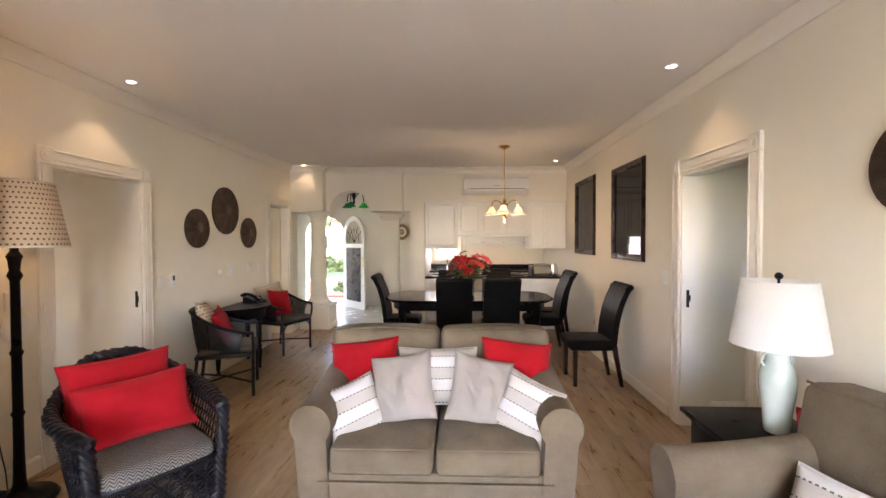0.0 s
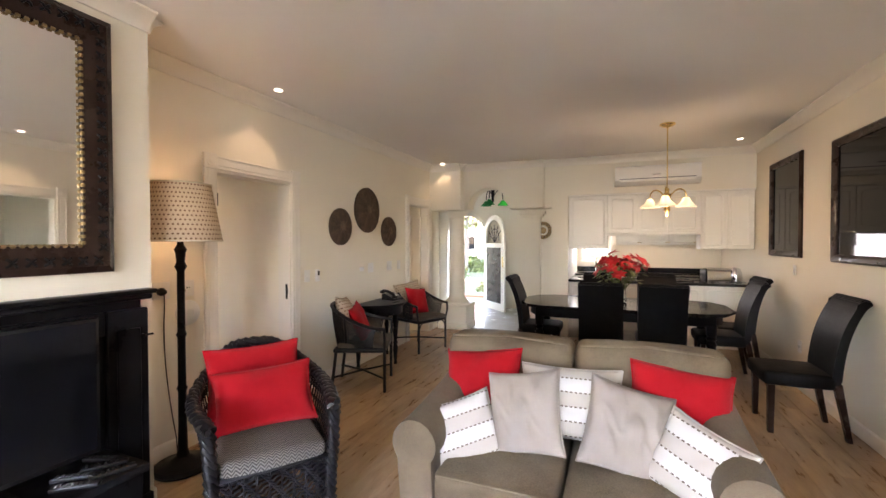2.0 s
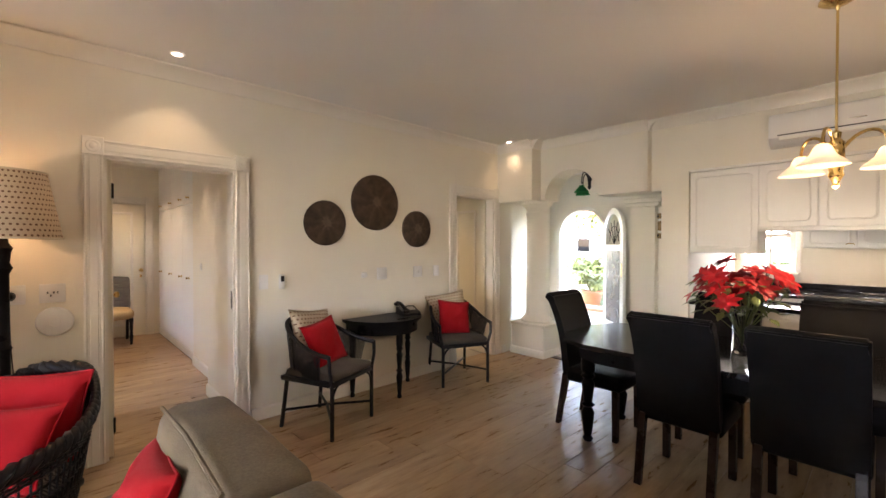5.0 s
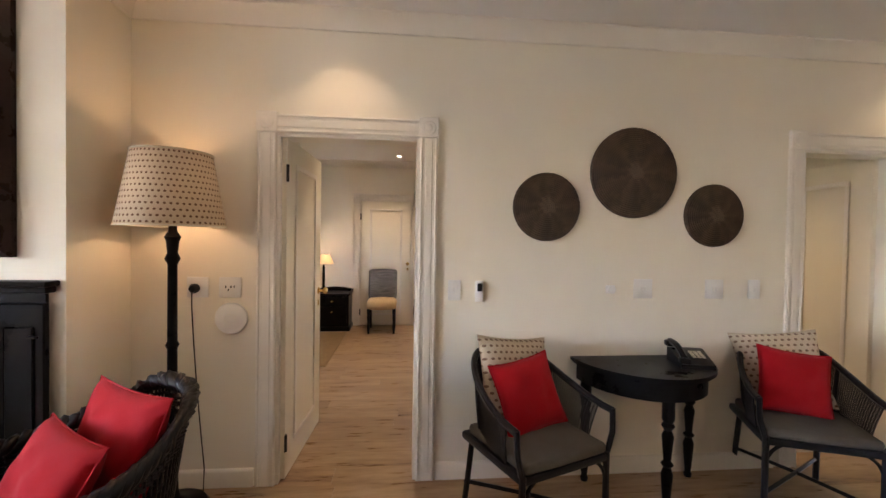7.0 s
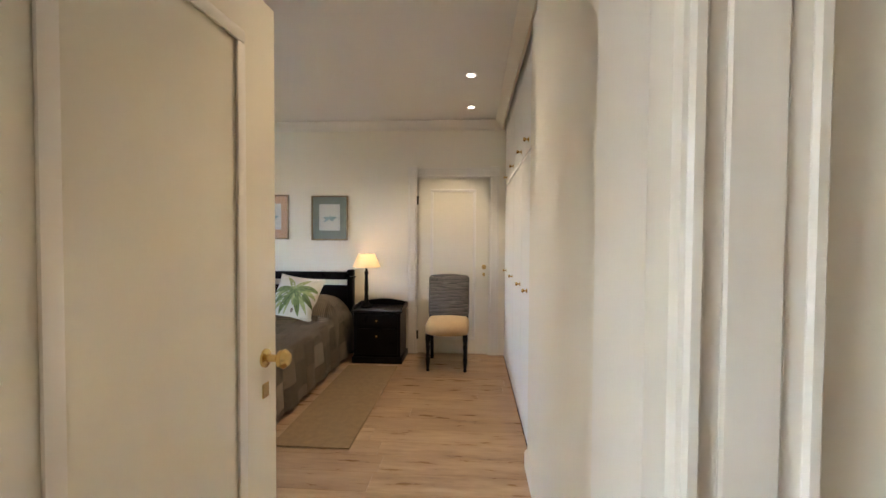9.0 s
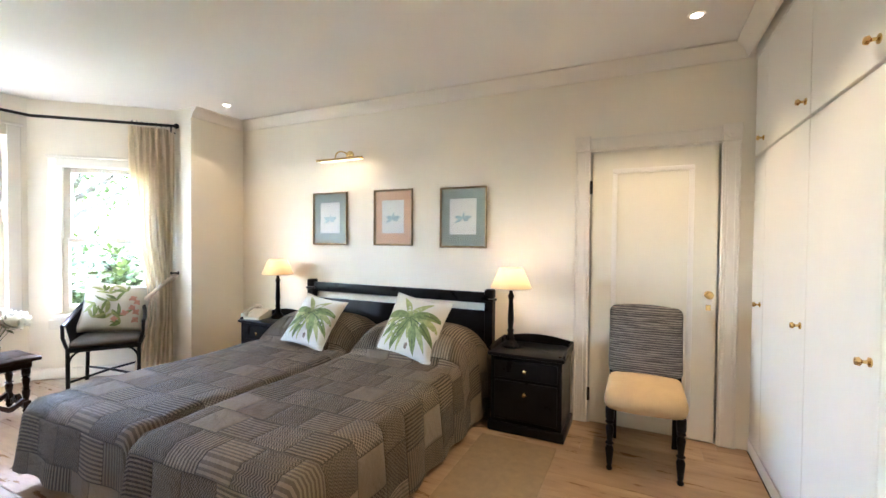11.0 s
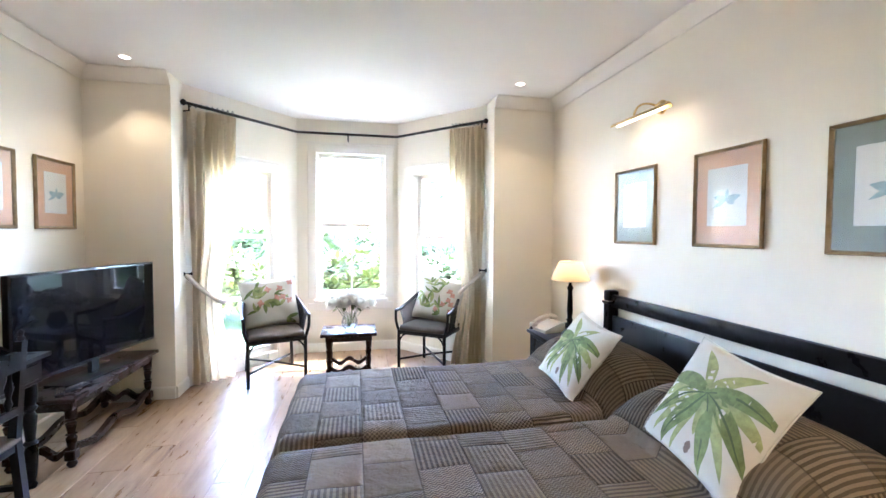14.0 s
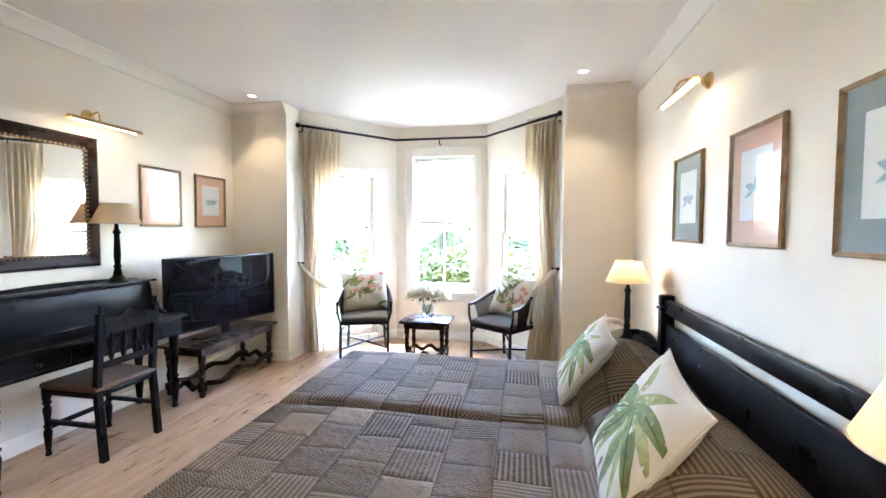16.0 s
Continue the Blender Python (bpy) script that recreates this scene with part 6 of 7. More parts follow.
def red_flowers(bm):
    for h in HEADS:
        out = Vector((h.x, h.y, 0.25)).normalized()
        for k in range(11):
            a = k * 2.399
            t1 = out.orthogonal().normalized()
            t2 = out.cross(t1)
            d = t1 * math.cos(a) + t2 * math.sin(a) + out * rr.uniform(0.0, 0.5)
            leaflet(bm, h + out * 0.01, d, out, rr.uniform(0.06, 0.095), 0.022)


def green_leaves(bm):
    for k in range(110):
        a, q = rr.uniform(0, 6.28), rr.uniform(0.02, 0.26)
        p = Vector((q * math.cos(a), q * math.sin(a), rr.uniform(0.24, 0.46)))
        leaflet(bm, p, Vector((math.cos(a), math.sin(a), rr.uniform(-0.6, 0.5))), Vector((0, 0, 1)), rr.uniform(0.06, 0.10), 0.024)
    for h in HEADS:
        tube(bm, bez([(0, 0, 0.05), (0, 0, 0.15), h * 0.6, h], 6), 0.003, 4)


part(fl, "petals", red_flowers, M["petal_red"], "red poinsettia bracts")
part(fl, "leaves", green_leaves, M["leaf"], "green leaves and stems")


def pic_dark(root, w, h, fw):
    part(root, "mount", lambda bm: bx(bm, -w / 2, w / 2, -0.006, -0.002, fw, fw + h), M["screen"], "dark mounted print", smooth=False)


for y0, y1, z0, z1 in ((5.92, 6.80, 1.30, 2.36), (4.45, 5.28, 1.29, 2.31)):
    framed("framed_picture", pose(RW - 0.001, (y0 + y1) / 2, z0, 0, 0, -90), y1 - y0, z1 - z0, 0.065, M["darkwood"], pic_dark, "dark picture under glass in a brown wooden frame", "picture", 0.035, group="framed pictures")

# side table and ceramic lamp by the wall sofa
st_ = thing("side_table", pose(1.21, 2.42, 0), "black wooden side table with a moulded top", "side table")
part(st_, "top", lambda bm: (bx(bm, -0.24, 0.24, -0.21, 0.21, 0.59, 0.615, 0.006), bx(bm, -0.22, 0.22, -0.19, 0.19, 0.57, 0.59, 0.006)), M["black"])
part(st_, "body", lambda bm: bx(bm, -0.20, 0.20, -0.17, 0.17, 0.36, 0.57, 0.006), M["black"])
part(st_, "leg", lambda bm: [bx(bm, x - 0.02, x + 0.02, y - 0.02, y + 0.02, 0, 0.36, 0.003, 1) for x in (-0.18, 0.18) for y in (-0.15, 0.15)], M["black"])
tl = thing("table_lamp", pose(1.265, 2.34, 0.615), "celadon ceramic jar lamp with a white shade", "table lamp")
part(tl, "jar", lambda bm: lathe(bm, [(0.048, 0), (0.052, 0.01), (0.058, 0.09), (0.072, 0.20), (0.074, 0.25), (0.064, 0.30), (0.048, 0.33), (0.046, 0.37), (0.055, 0.39), (0.05, 0.40), (0, 0.40)], 28), M["ceramic"], "pale green glazed jar")
part(tl, "ear", lambda bm: [tube(bm, [(s * 0.048 + 0.025 * s * math.sin(a), 0, 0.335 + 0.03 * math.cos(a)) for a in (math.pi * i / 8 for i in range(9))], 0.006, 6) for s in (-1, 1)], M["ceramic"])
part(tl, "shade", lambda bm: lathe(bm, [(0.19, 0.40), (0.145, 0.70)], 40, uv=True), M["shade_white"], "white tapered shade", angle=80)
part(tl, "finial", lambda bm: lathe(bm, [(0.006, 0.39), (0.006, 0.705), (0.015, 0.712), (0.018, 0.725), (0.010, 0.737), (0, 0.74)], 12), M["black"], "black round finial")


# ---- bedroom ----
BX0, BX1 = -7.44, -5.24      # bed from head to foot


def bed(m, label):
    """A single bed under a quilt that falls to near the floor; local x from head (0) to foot, y across."""
    root = thing("bed", m, label, "bed", "beds")
    ln, hw, top = 2.16, 0.475, 0.50
    part(root, "bed_base", lambda bm: bx(bm, 0.02, ln - 0.06, -hw + 0.05, hw - 0.05, 0.08, 0.34, 0.01), M["offwhite"], "white divan base")
    part(root, "castor", lambda bm: [lathe(bm, [(0.03, 0), (0.035, 0.02), (0.03, 0.08)], 12, x, y) for x in (0.1, ln - 0.14) for y in (-hw + 0.1, hw - 0.1)], M["black"])

    def quilt(bm):
        nx, ny = 96, 44
        prof = []
        for j in range(ny + 1):
            s = -1 + 2 * j / ny
            d = abs(s) * (hw + 0.44)
            if d < hw - 0.04:
                y, z = d, top
            elif d < hw + 0.04:
                a = (d - hw + 0.04) / 0.08 * math.pi / 2
                y, z = hw - 0.04 + 0.05 * math.sin(a), top - 0.05 + 0.05 * math.cos(a)
            else:
                y, z = hw + 0.012, top - 0.05 - (d - hw - 0.04)
            prof.append((math.copysign(y, s), z))
        def place(i, j):
            y, z = prof[j]
            x = ln * i / nx
            drop = max(0, (top - 0.05 - z))
            if drop > 0:
                y += math.copysign(1, y) * (0.03 * drop / 0.4 + 0.014 * math.sin(x * 19 + 1.3 * math.copysign(1, y)) * drop / 0.4)
            if z > top - 0.03:
                q = abs((x - 0.33) / 0.31)
                mound = 0.235 * max(0, 1 - q ** 2.6) ** 0.62 * max(0, 1 - (abs(y) / (hw + 0.004)) ** 5) ** 0.6 if q < 1 else 0
                z += mound + 0.010 * noise.noise(Vector((x * 3, y * 3, 5.0)))
            return Vector((x, y, z))
        g_ = [[bm.verts.new(place(i, j)) for j in range(ny + 1)] for i in range(nx + 1)]
        for i in range(nx):
            for j in range(ny):
                bm.faces.new((g_[i][j], g_[i + 1][j], g_[i + 1][j + 1], g_[i][j + 1]))
        reach, across, mid = [0.0], {}, ny // 2
        for i in range(nx):
            reach.append(reach[-1] + (g_[i + 1][mid].co - g_[i][mid].co).length)
        for i in range(nx + 1):
            across[i, mid] = 0.0
            for j in range(mid, ny):
                across[i, j + 1] = across[i, j] + (g_[i][j + 1].co - g_[i][j].co).length
                across[i, 2 * mid - j - 1] = across[i, 2 * mid - j] - (g_[i][2 * mid - j - 1].co - g_[i][2 * mid - j].co).length
        cloth_uv = {g_[i][j]: (reach[i], across[i, j]) for i in range(nx + 1) for j in range(ny + 1)}
        # foot end fall
        nz = 12
        prev = g_[nx]
        for k in range(1, nz + 1):
            row = []
            for j in range(ny + 1):
                p = g_[nx][j].co
                t = k / nz
                zz = p.z * (1 - t) + 0.11 * t
                xx = p.x + 0.05 * math.sin(min(1, t * 6) * math.pi / 2) + 0.03 * t + 0.016 * t * math.sin(j * 0.75)
                row.append(bm.verts.new((xx, p.y * (1 + 0.03 * t), zz)))
                cloth_uv[row[-1]] = (reach[-1] + 0.40 * t, across[nx, j])
            for j in range(ny):
                bm.faces.new((prev[j], row[j], row[j + 1], prev[j + 1]))
            prev = row
        lay = bm.loops.layers.uv.new("cloth")
        for f in bm.faces:
            for lp in f.loops:
                lp[lay].uv = cloth_uv[lp.vert]
        bmesh.ops.solidify(bm, geom=bm.faces[:], thickness=0.012)
    part(root, "bedspread", quilt, M["quilt"], "brown patchwork quilted bedspread", angle=70)
    return root


B1, B2 = pose(BX0, 0.865, 0), pose(BX0, 1.855, 0)
b1 = bed(B1, "single bed with a brown patchwork bedspread, made up")
copy_thing(b1, B2)
G = "palm cushions"
cushion(pose(-6.74, 0.93, 0.51, -36, 6, 86), 0.47, 0.46, 0.13, M["offwhite"], "white cushion with a printed green palm", palm_print(), G)
cushion(pose(-6.80, 1.85, 0.51, -32, 6, 85), 0.51, 0.50, 0.13, M["offwhite"], "white cushion with a printed green palm", palm_print(), G)

hbd = thing("headboard", pose(-7.47, 1.355, 0, 0, 0, 90), "black wooden slatted headboard behind both beds", "headboard")
for x in (-0.96, 0.96):
    part(hbd, "post", lambda bm: (bx(bm, x - 0.035, x + 0.035, -0.04, 0.04, 0, 0.90, 0.004, 1), bx(bm, x - 0.045, x + 0.045, -0.05, 0.05, 0.885, 0.905, 0.004, 1), bx(bm, x - 0.038, x + 0.038, -0.043, 0.043, 0.905, 0.985, 0.014, 2)), M["black"])
part(hbd, "top_rail", lambda bm: bx(bm, -0.925, 0.925, -0.02, 0.02, 0.865, 0.955, 0.006), M["black"])
part(hbd, "panel", lambda bm: bx(bm, -0.925, 0.925, -0.014, 0.014, 0.30, 0.80, 0.006), M["black"])


def nightstand(m, w, label):
    root = thing("nightstand", m, label, "nightstand", "nightstands")
    hw = w / 2
    part(root, "body", lambda bm: (bx(bm, -hw + 0.02, hw - 0.02, -0.20, 0.20, 0.07, 0.555, 0.004, 1), bx(bm, -hw, hw, -0.215, 0.205, 0, 0.07, 0.008)), M["black"])
    part(root, "top", lambda bm: bx(bm, -hw, hw, -0.225, 0.205, 0.555, 0.58, 0.006), M["black"])

    def gallery(bm):
        n = 16
        prism(bm, [(-hw + 2 * hw * i / n, 0.58 + 0.035 + 0.035 * math.sin(math.pi * i / n)) for i in range(n + 1)] + [(hw, 0.58), (-hw, 0.58)], 0.19, 0.205, lambda a, b, h: (a, h, b))
        for s in (-1, 1):
            prism(bm, [(-0.20, 0.58), (-0.19, 0.60), (-0.10, 0.615), (0.05, 0.622), (0.19, 0.622), (0.19, 0.58)], s * hw - 0.015 * (s > 0), s * hw + 0.015 * (s < 0), lambda a, b, h: (h, a, b))
    part(root, "gallery_rail", gallery, M["black"])
    part(root, "drawer_front", lambda bm: bx(bm, -hw + 0.05, hw - 0.05, -0.212, -0.199, 0.40, 0.53, 0.004, 1), M["black"])
    part(root, "door_panel", lambda bm: bx(bm, -hw + 0.05, hw - 0.05, -0.212, -0.199, 0.10, 0.38, 0.004, 1), M["black"])
    part(root, "knob", lambda bm: [lathe(bm, [(0.006, 0), (0.006, 0.012), (0.013, 0.018), (0, 0.026)], 10, m=Matrix.Translation((0, -0.211, z)) @ Matrix.Rotation(radians(90), 4, "X")) for z in (0.465, 0.30)], M["brass"])
    return root


N1, N2 = pose(-7.265, 2.72, 0, 0, 0, 90), pose(-7.265, 0.08, 0, 0, 0, 90)
nightstand(N1, 0.55, "black wooden bedside cabinet with a low gallery rail")
nightstand(N2, 0.52, "black wooden bedside cabinet with a low gallery rail")


def bedside_lamp(m, lit=True, h=0.62, group="bedside lamps", r=0.155):
    root = thing("table_lamp", m, "black turned table lamp with a cream shade" + (", lit" if lit else ""), "table lamp", group)
    k = h / 0.62
    part(root, "base", lambda bm: lathe(bm, [(0.065 * 1, 0), (0.068, 0.012), (0.05, 0.03), (0.03, 0.05), (0.026, 0.08)], 20), M["black"])
    part(root, "stem", lambda bm: lathe(bm, [(0.026, 0.08), (0.020, 0.11 * k), (0.028, 0.125 * k), (0.018, 0.14 * k), (0.024, 0.20 * k), (0.017, 0.36 * k), (0.026, 0.385 * k), (0.014, 0.41 * k), (0.010, 0.47 * k), (0, 0.475 * k)], 16), M["black"])
    part(root, "shade", lambda bm: lathe(bm, [(r, 0.45 * k), (r * 0.58, 0.60 * k)], 36, uv=True), M["shade_cream"], "cream tapered shade", angle=80)
    for r_, z_ in ((r, 0.45 * k), (r * 0.58, 0.60 * k)):
        part(root, "shade_rim", lambda bm: tube(bm, [(r_ * math.cos(a), r_ * math.sin(a), z_) for a in (2 * math.pi * i / 36 for i in range(37))], 0.003, 5), M["linen"])
    if lit:
        part(root, "bulb", lambda bm: lathe(bm, [(0, 0.47 * k), (0.012, 0.475 * k), (0.025, 0.52 * k), (0.016, 0.55 * k), (0, 0.555 * k)], 12), M["bulb"])
        lamp("bedside_light", "POINT", m @ pose(0, 0, 0.585), 1.1 * LK, WARMER, 0.03)
    return root


bedside_lamp(pose(-7.26, 2.555, 0.58))
bedside_lamp(pose(-7.30, 0.09, 0.58))
bp = thing("telephone", pose(-7.20, -0.08, 0.58, 0, 0, 100), "cream desk telephone on the bedside cabinet", "telephone")
part(bp, "base", phone_base, M["linen"])
part(bp, "handset", handset, M["linen"])

# chair by the bathroom door
uc = thing("upholstered_chair", pose(-7.08, 3.485, 0, 0, 0, 90), "ochre upholstered side chair with a grey patterned back", "chair")
part(uc, "seat", lambda bm: soft_box(bm, -0.225, 0.225, -0.25, 0.19, 0.37, 0.50, 0.05, 0.03), M["ochre"], "ochre fabric seat", angle=80)
def uc_legs(bm):
    for x in (-0.19, 0.19):
        turned(bm, x, -0.215, 0, 0.38, 0.026)
        prism(bm, [(0.235, 0), (0.265, 0), (0.22, 0.40), (0.175, 0.40)], x - 0.018, x + 0.018, lambda a, b, h: (h, a, b))
part(uc, "leg", uc_legs, M["black"])
part(uc, "back_frame", lambda bm: [prism(bm, [(0.16, 0.38), (0.21, 0.38), (0.27, 0.90), (0.235, 0.90)], x - 0.018, x + 0.018, lambda a, b, h: (h, a, b)) for x in (-0.20, 0.20)], M["black"])
def uc_back(bm):
    soft_box(bm, -0.225, 0.225, 0.13, 0.23, 0.50, 0.94, 0.035, 0.02)
    for v in bm.verts:
        v.co.y += (v.co.z - 0.5) * 0.14
part(uc, "backrest", uc_back, M["weave"], "grey patterned back panel", angle=80)


def rug(bm):
    bx(bm, -6.96, -5.23, 2.44, 2.965, 0.002, 0.012, 0.003, 1)


single("sisal_rug", pose(0, 0, 0), rug, M["rug"], "brown sisal rug with a dark bound edge beside the bed", "rug")

# built-in cupboards
cu = thing("wardrobe", pose(0, 4.115, 0), "white built-in wardrobe with brass knobs and upper cupboards", "wardrobe")
part(cu, "carcass", lambda bm: (bx(bm, BW + 0.002, -5.135, 0.022, 0.58, 0.09, CE - 0.10), bx(bm, BW + 0.002, -5.135, 0.0, 0.022, 0.0, 0.09), bx(bm, BW + 0.002, -5.135, 0.0, 0.022, CE - 0.12, CE - 0.001)), M["cab"])
part(cu, "end_panel", lambda bm: bx(bm, -5.175, -5.135, -0.012, 0.022, 0.0, CE - 0.001, 0.003, 1), M["cab"])
xs = [BW + 0.03, -7.22, -6.50, -5.85, -5.19]
for i in range(4):
    for z0, z1 in ((0.095, 1.94), (1.955, CE - 0.125)):
        part(cu, "cupboard_door", lambda bm: bx(bm, xs[i] + 0.003, xs[i + 1] - 0.003, 0.0, 0.021, z0, z1, 0.003, 1), M["cab"])
    kx = xs[i + 1] - 0.06 if i < 3 else xs[i + 1] - 0.3
    for z in (1.01, 2.03):
        part(cu, "knob", lambda bm: lathe(bm, [(0.016, 0), (0.016, 0.004), (0.006, 0.008), (0.006, 0.02), (0.015, 0.028), (0.012, 0.038), (0, 0.04)], 12, m=Matrix.Translation((kx, 0, z)) @ Matrix.Rotation(radians(90), 4, "X")), M["brass"], "brass knob")


def art(mat, motif):
    def f(root, w, h, fw):
        part(root, "mount", lambda bm: bx(bm, -w / 2, w / 2, -0.006, -0.002, fw, fw + h), M[mat], "coloured mount", smooth=False)
        part(root, "print", lambda bm: bx(bm, -w * 0.31, w * 0.31, -0.008, -0.0062, fw + h * 0.20, fw + h * 0.83), M["paper"], "pale printed sheet", smooth=False)

        def mo(bm):
            c = Vector((0, -0.0085, fw + h * 0.48))
            for a, l, wd in motif:
                d = Vector((math.cos(a), 0, math.sin(a)))
                leaflet(bm, c, d, Vector((0, -1, 0.001)), l, wd)
            for v in bm.verts:
                v.co.y = -0.0088
        part(root, "botanical_motif", mo, M["print_blue"], smooth=False)
        g = part(root, "picture_glass", lambda bm: bx(bm, -w / 2, w / 2, -0.0125, -0.011, fw, fw + h), M["picglass"], "clear picture glass", smooth=False)
    return f


BIRD = [(0.2, 0.09, 0.02), (2.9, 0.08, 0.02), (1.4, 0.06, 0.012), (3.6, 0.09, 0.012), (-0.4, 0.06, 0.015)]
for (y0, y1, z0, z1), mt in (((0.37, 0.80, 1.335, 1.865), "mat_green"), ((1.12, 1.545, 1.335, 1.865), "mat_peach"), ((1.825, 2.265, 1.325, 1.855), "mat_green")):
    framed("framed_picture", pose(BW + 0.001, (y0 + y1) / 2, z0, 0, 0, 90), y1 - y0, z1 - z0, 0.018, M["goldframe"], art(mt, BIRD), "framed botanical print with a coloured mount", "picture", 0.022, group="botanical prints")
for y0, y1, z0, z1, mt in ((-0.55, -0.14, 1.42, 1.925, "mat_peach"), (0.03, 0.45, 1.42, 1.925, "mat_peach")):
    framed("framed_picture", pose(BE - 0.001, (y0 + y1) / 2, z0, 0, 0, -90), y1 - y0, z1 - z0, 0.022, M["goldframe"], art(mt, BIRD), "framed botanical print with a peach mount", "picture", 0.022, group="botanical prints")


def picture_light(m):
    root = thing("picture_light", m, "brass picture light with a lit tube", "picture light", "picture lights")
    part(root, "wall_rose", lambda bm: lathe(bm, [(0.045, 0), (0.045, 0.012), (0.03, 0.03), (0.02, 0.04), (0, 0.042)], 20, m=Matrix.Rotation(radians(90), 4, "X")), M["brass"])
    part(root, "arm", lambda bm: tube(bm, bez([(0, -0.03, 0), (0.0, -0.10, 0.03), (-0.05, -0.16, 0.04), (-0.05, -0.17, -0.06)], 10), 0.007, 8), M["brass"])

    def hood(bm):
        prism(bm, [(-0.17 + 0.028 * math.cos(a), -0.08 + 0.028 * math.sin(a)) for a in (math.pi * i / 10 for i in range(11))] + [(-0.17 + 0.024 * math.cos(a), -0.08 + 0.024 * math.sin(a)) for a in (math.pi * (1 - i / 10) for i in range(11))], -0.26, 0.26, lambda a, b, h: (h, a, b))
    part(root, "hood", hood, M["brass"])
    part(root, "tube", lambda bm: tube(bm, [(-0.22, -0.17, -0.075), (0.22, -0.17, -0.075)], 0.012, 8), M["tubeglow"], "lit tube")
    lamp("picture_light_beam", "AREA", m @ look((0, -0.17, -0.095), (0, 0.03, -0.35)), 0.55 * LK, WARM, 0.44, None, 0.03)
    return root


picture_light(pose(BW + 0.001, 0.83, 2.22, 0, 0, 90))
picture_light(pose(BE - 0.001, 0.85, 2.20, 0, 0, -90))

framed("wall_mirror", pose(BE - 0.001, 1.42, 1.13, 0, 0, -90), 1.24, 0.92, 0.085, M["darkwood"], mirror_in, "mirror in a dark wood frame with a gilt inner edge", "mirror", 0.04, M["goldframe"])

# writing desk
dk = thing("writing_desk", pose(-3.47, 1.13, 0, 0, 0, -90), "black writing desk with a raised curved back and turned legs", "desk")


def desk_end(bm, s):
        prof = [(-0.40, 0.735), (-0.30, 0.745), (-0.20, 0.80), (-0.16, 0.88), (-0.15, 0.96), (-0.13, 0.985), (0, 0.985), (0, 0.735)]
        prism(bm, prof, s * 0.60 - 0.012, s * 0.60 + 0.012, lambda a, b, h: (h, a, b))


part(dk, "top", lambda bm: bx(bm, -0.65, 0.65, -0.45, 0.0, 0.71, 0.735, 0.006), M["black"])
part(dk, "frieze", lambda bm: bx(bm, -0.62, 0.62, -0.42, -0.01, 0.575, 0.71, 0.004, 1), M["black"])
for x in (-0.40, 0.0, 0.40):
    part(dk, "drawer_front", lambda bm: bx(bm, x - 0.18, x + 0.18, -0.432, -0.42, 0.60, 0.69, 0.004, 1), M["black"])
    part(dk, "knob", lambda bm: lathe(bm, [(0.006, 0), (0.006, 0.012), (0.014, 0.018), (0, 0.027)], 10, m=Matrix.Translation((x, -0.432, 0.645)) @ Matrix.Rotation(radians(90), 4, "X")), M["black"])
for s_ in (-1, 1):
    part(dk, "side_bracket", lambda bm: desk_end(bm, s_), M["black"])
part(dk, "raised_back", lambda bm: (prism(bm, [(-0.14, 0.735), (-0.16, 0.88), (-0.14, 0.97), (0, 0.97), (0, 0.735)], -0.588, 0.588, lambda a, b, h: (h, a, b)), bx(bm, -0.64, 0.64, -0.18, 0.0, 0.985, 1.003, 0.005)), M["black"])
part(dk, "gallery_rail", lambda bm: prism(bm, [(-0.62 + 1.24 * i / 24, 1.008 + 0.028 * math.sin(math.pi * i / 24)) for i in range(25)] + [(0.62, 1.003), (-0.62, 1.003)], -0.02, -0.004, lambda a, b, h: (a, h, b)), M["black"])
for x in (-0.58, 0.58):
    for y in (-0.38, -0.05):
        part(dk, "leg", lambda bm: turned(bm, x, y, 0, 0.575, 0.034), M["black"])
bedside_lamp(pose(-3.56, 0.74, 1.003), lit=False, h=0.60, group="desk lamps", r=0.16)

# desk chair
dch = thing("desk_chair", pose(-3.86, 1.13, 0, 0, 0, 90), "black wooden desk chair with spindle back and rush seat", "chair")


def dch_posts(bm):
    for x in (-0.19, 0.19):
        prism(bm, [(0.20, 0), (0.235, 0), (0.20, 0.44), (0.235, 0.90), (0.205, 0.90), (0.165, 0.44)], x - 0.018, x + 0.018, lambda a, b, h: (h, a, b))
        lathe(bm, [(0.010, 0.90), (0.016, 0.91), (0.008, 0.925), (0.014, 0.94), (0, 0.955)], 10, x, 0.22)
        turned(bm, x * 1.02, -0.19, 0, 0.43, 0.024)
    bx(bm, -0.19, 0.19, -0.20, -0.18, 0.16, 0.19, 0.003, 1)
    bx(bm, -0.2, -0.18, -0.18, 0.2, 0.20, 0.225)
    bx(bm, 0.18, 0.2, -0.18, 0.2, 0.20, 0.225)


part(dch, "frame", dch_posts, M["black"])
part(dch, "seat", lambda bm: soft_box(bm, -0.215, 0.215, -0.22, 0.20, 0.42, 0.455, 0.012, 0.008), M["rush"], "dark woven rush seat", angle=80)
part(dch, "seat_rail", lambda bm: bx(bm, -0.21, 0.21, -0.215, 0.195, 0.385, 0.42, 0.006), M["black"])


def crest(bm):
    n = 16
    top = [(-0.175 + 0.35 * i / n, 0.84 + 0.045 * math.sin(math.pi * i / n) + 0.012 * math.cos(4 * math.pi * i / n)) for i in range(n + 1)]
    prism(bm, top + [(0.175, 0.77), (-0.175, 0.77)], 0.212, 0.232, lambda a, b, h: (a, h, b))
    bx(bm, -0.175, 0.175, 0.195, 0.215, 0.56, 0.60, 0.004, 1)


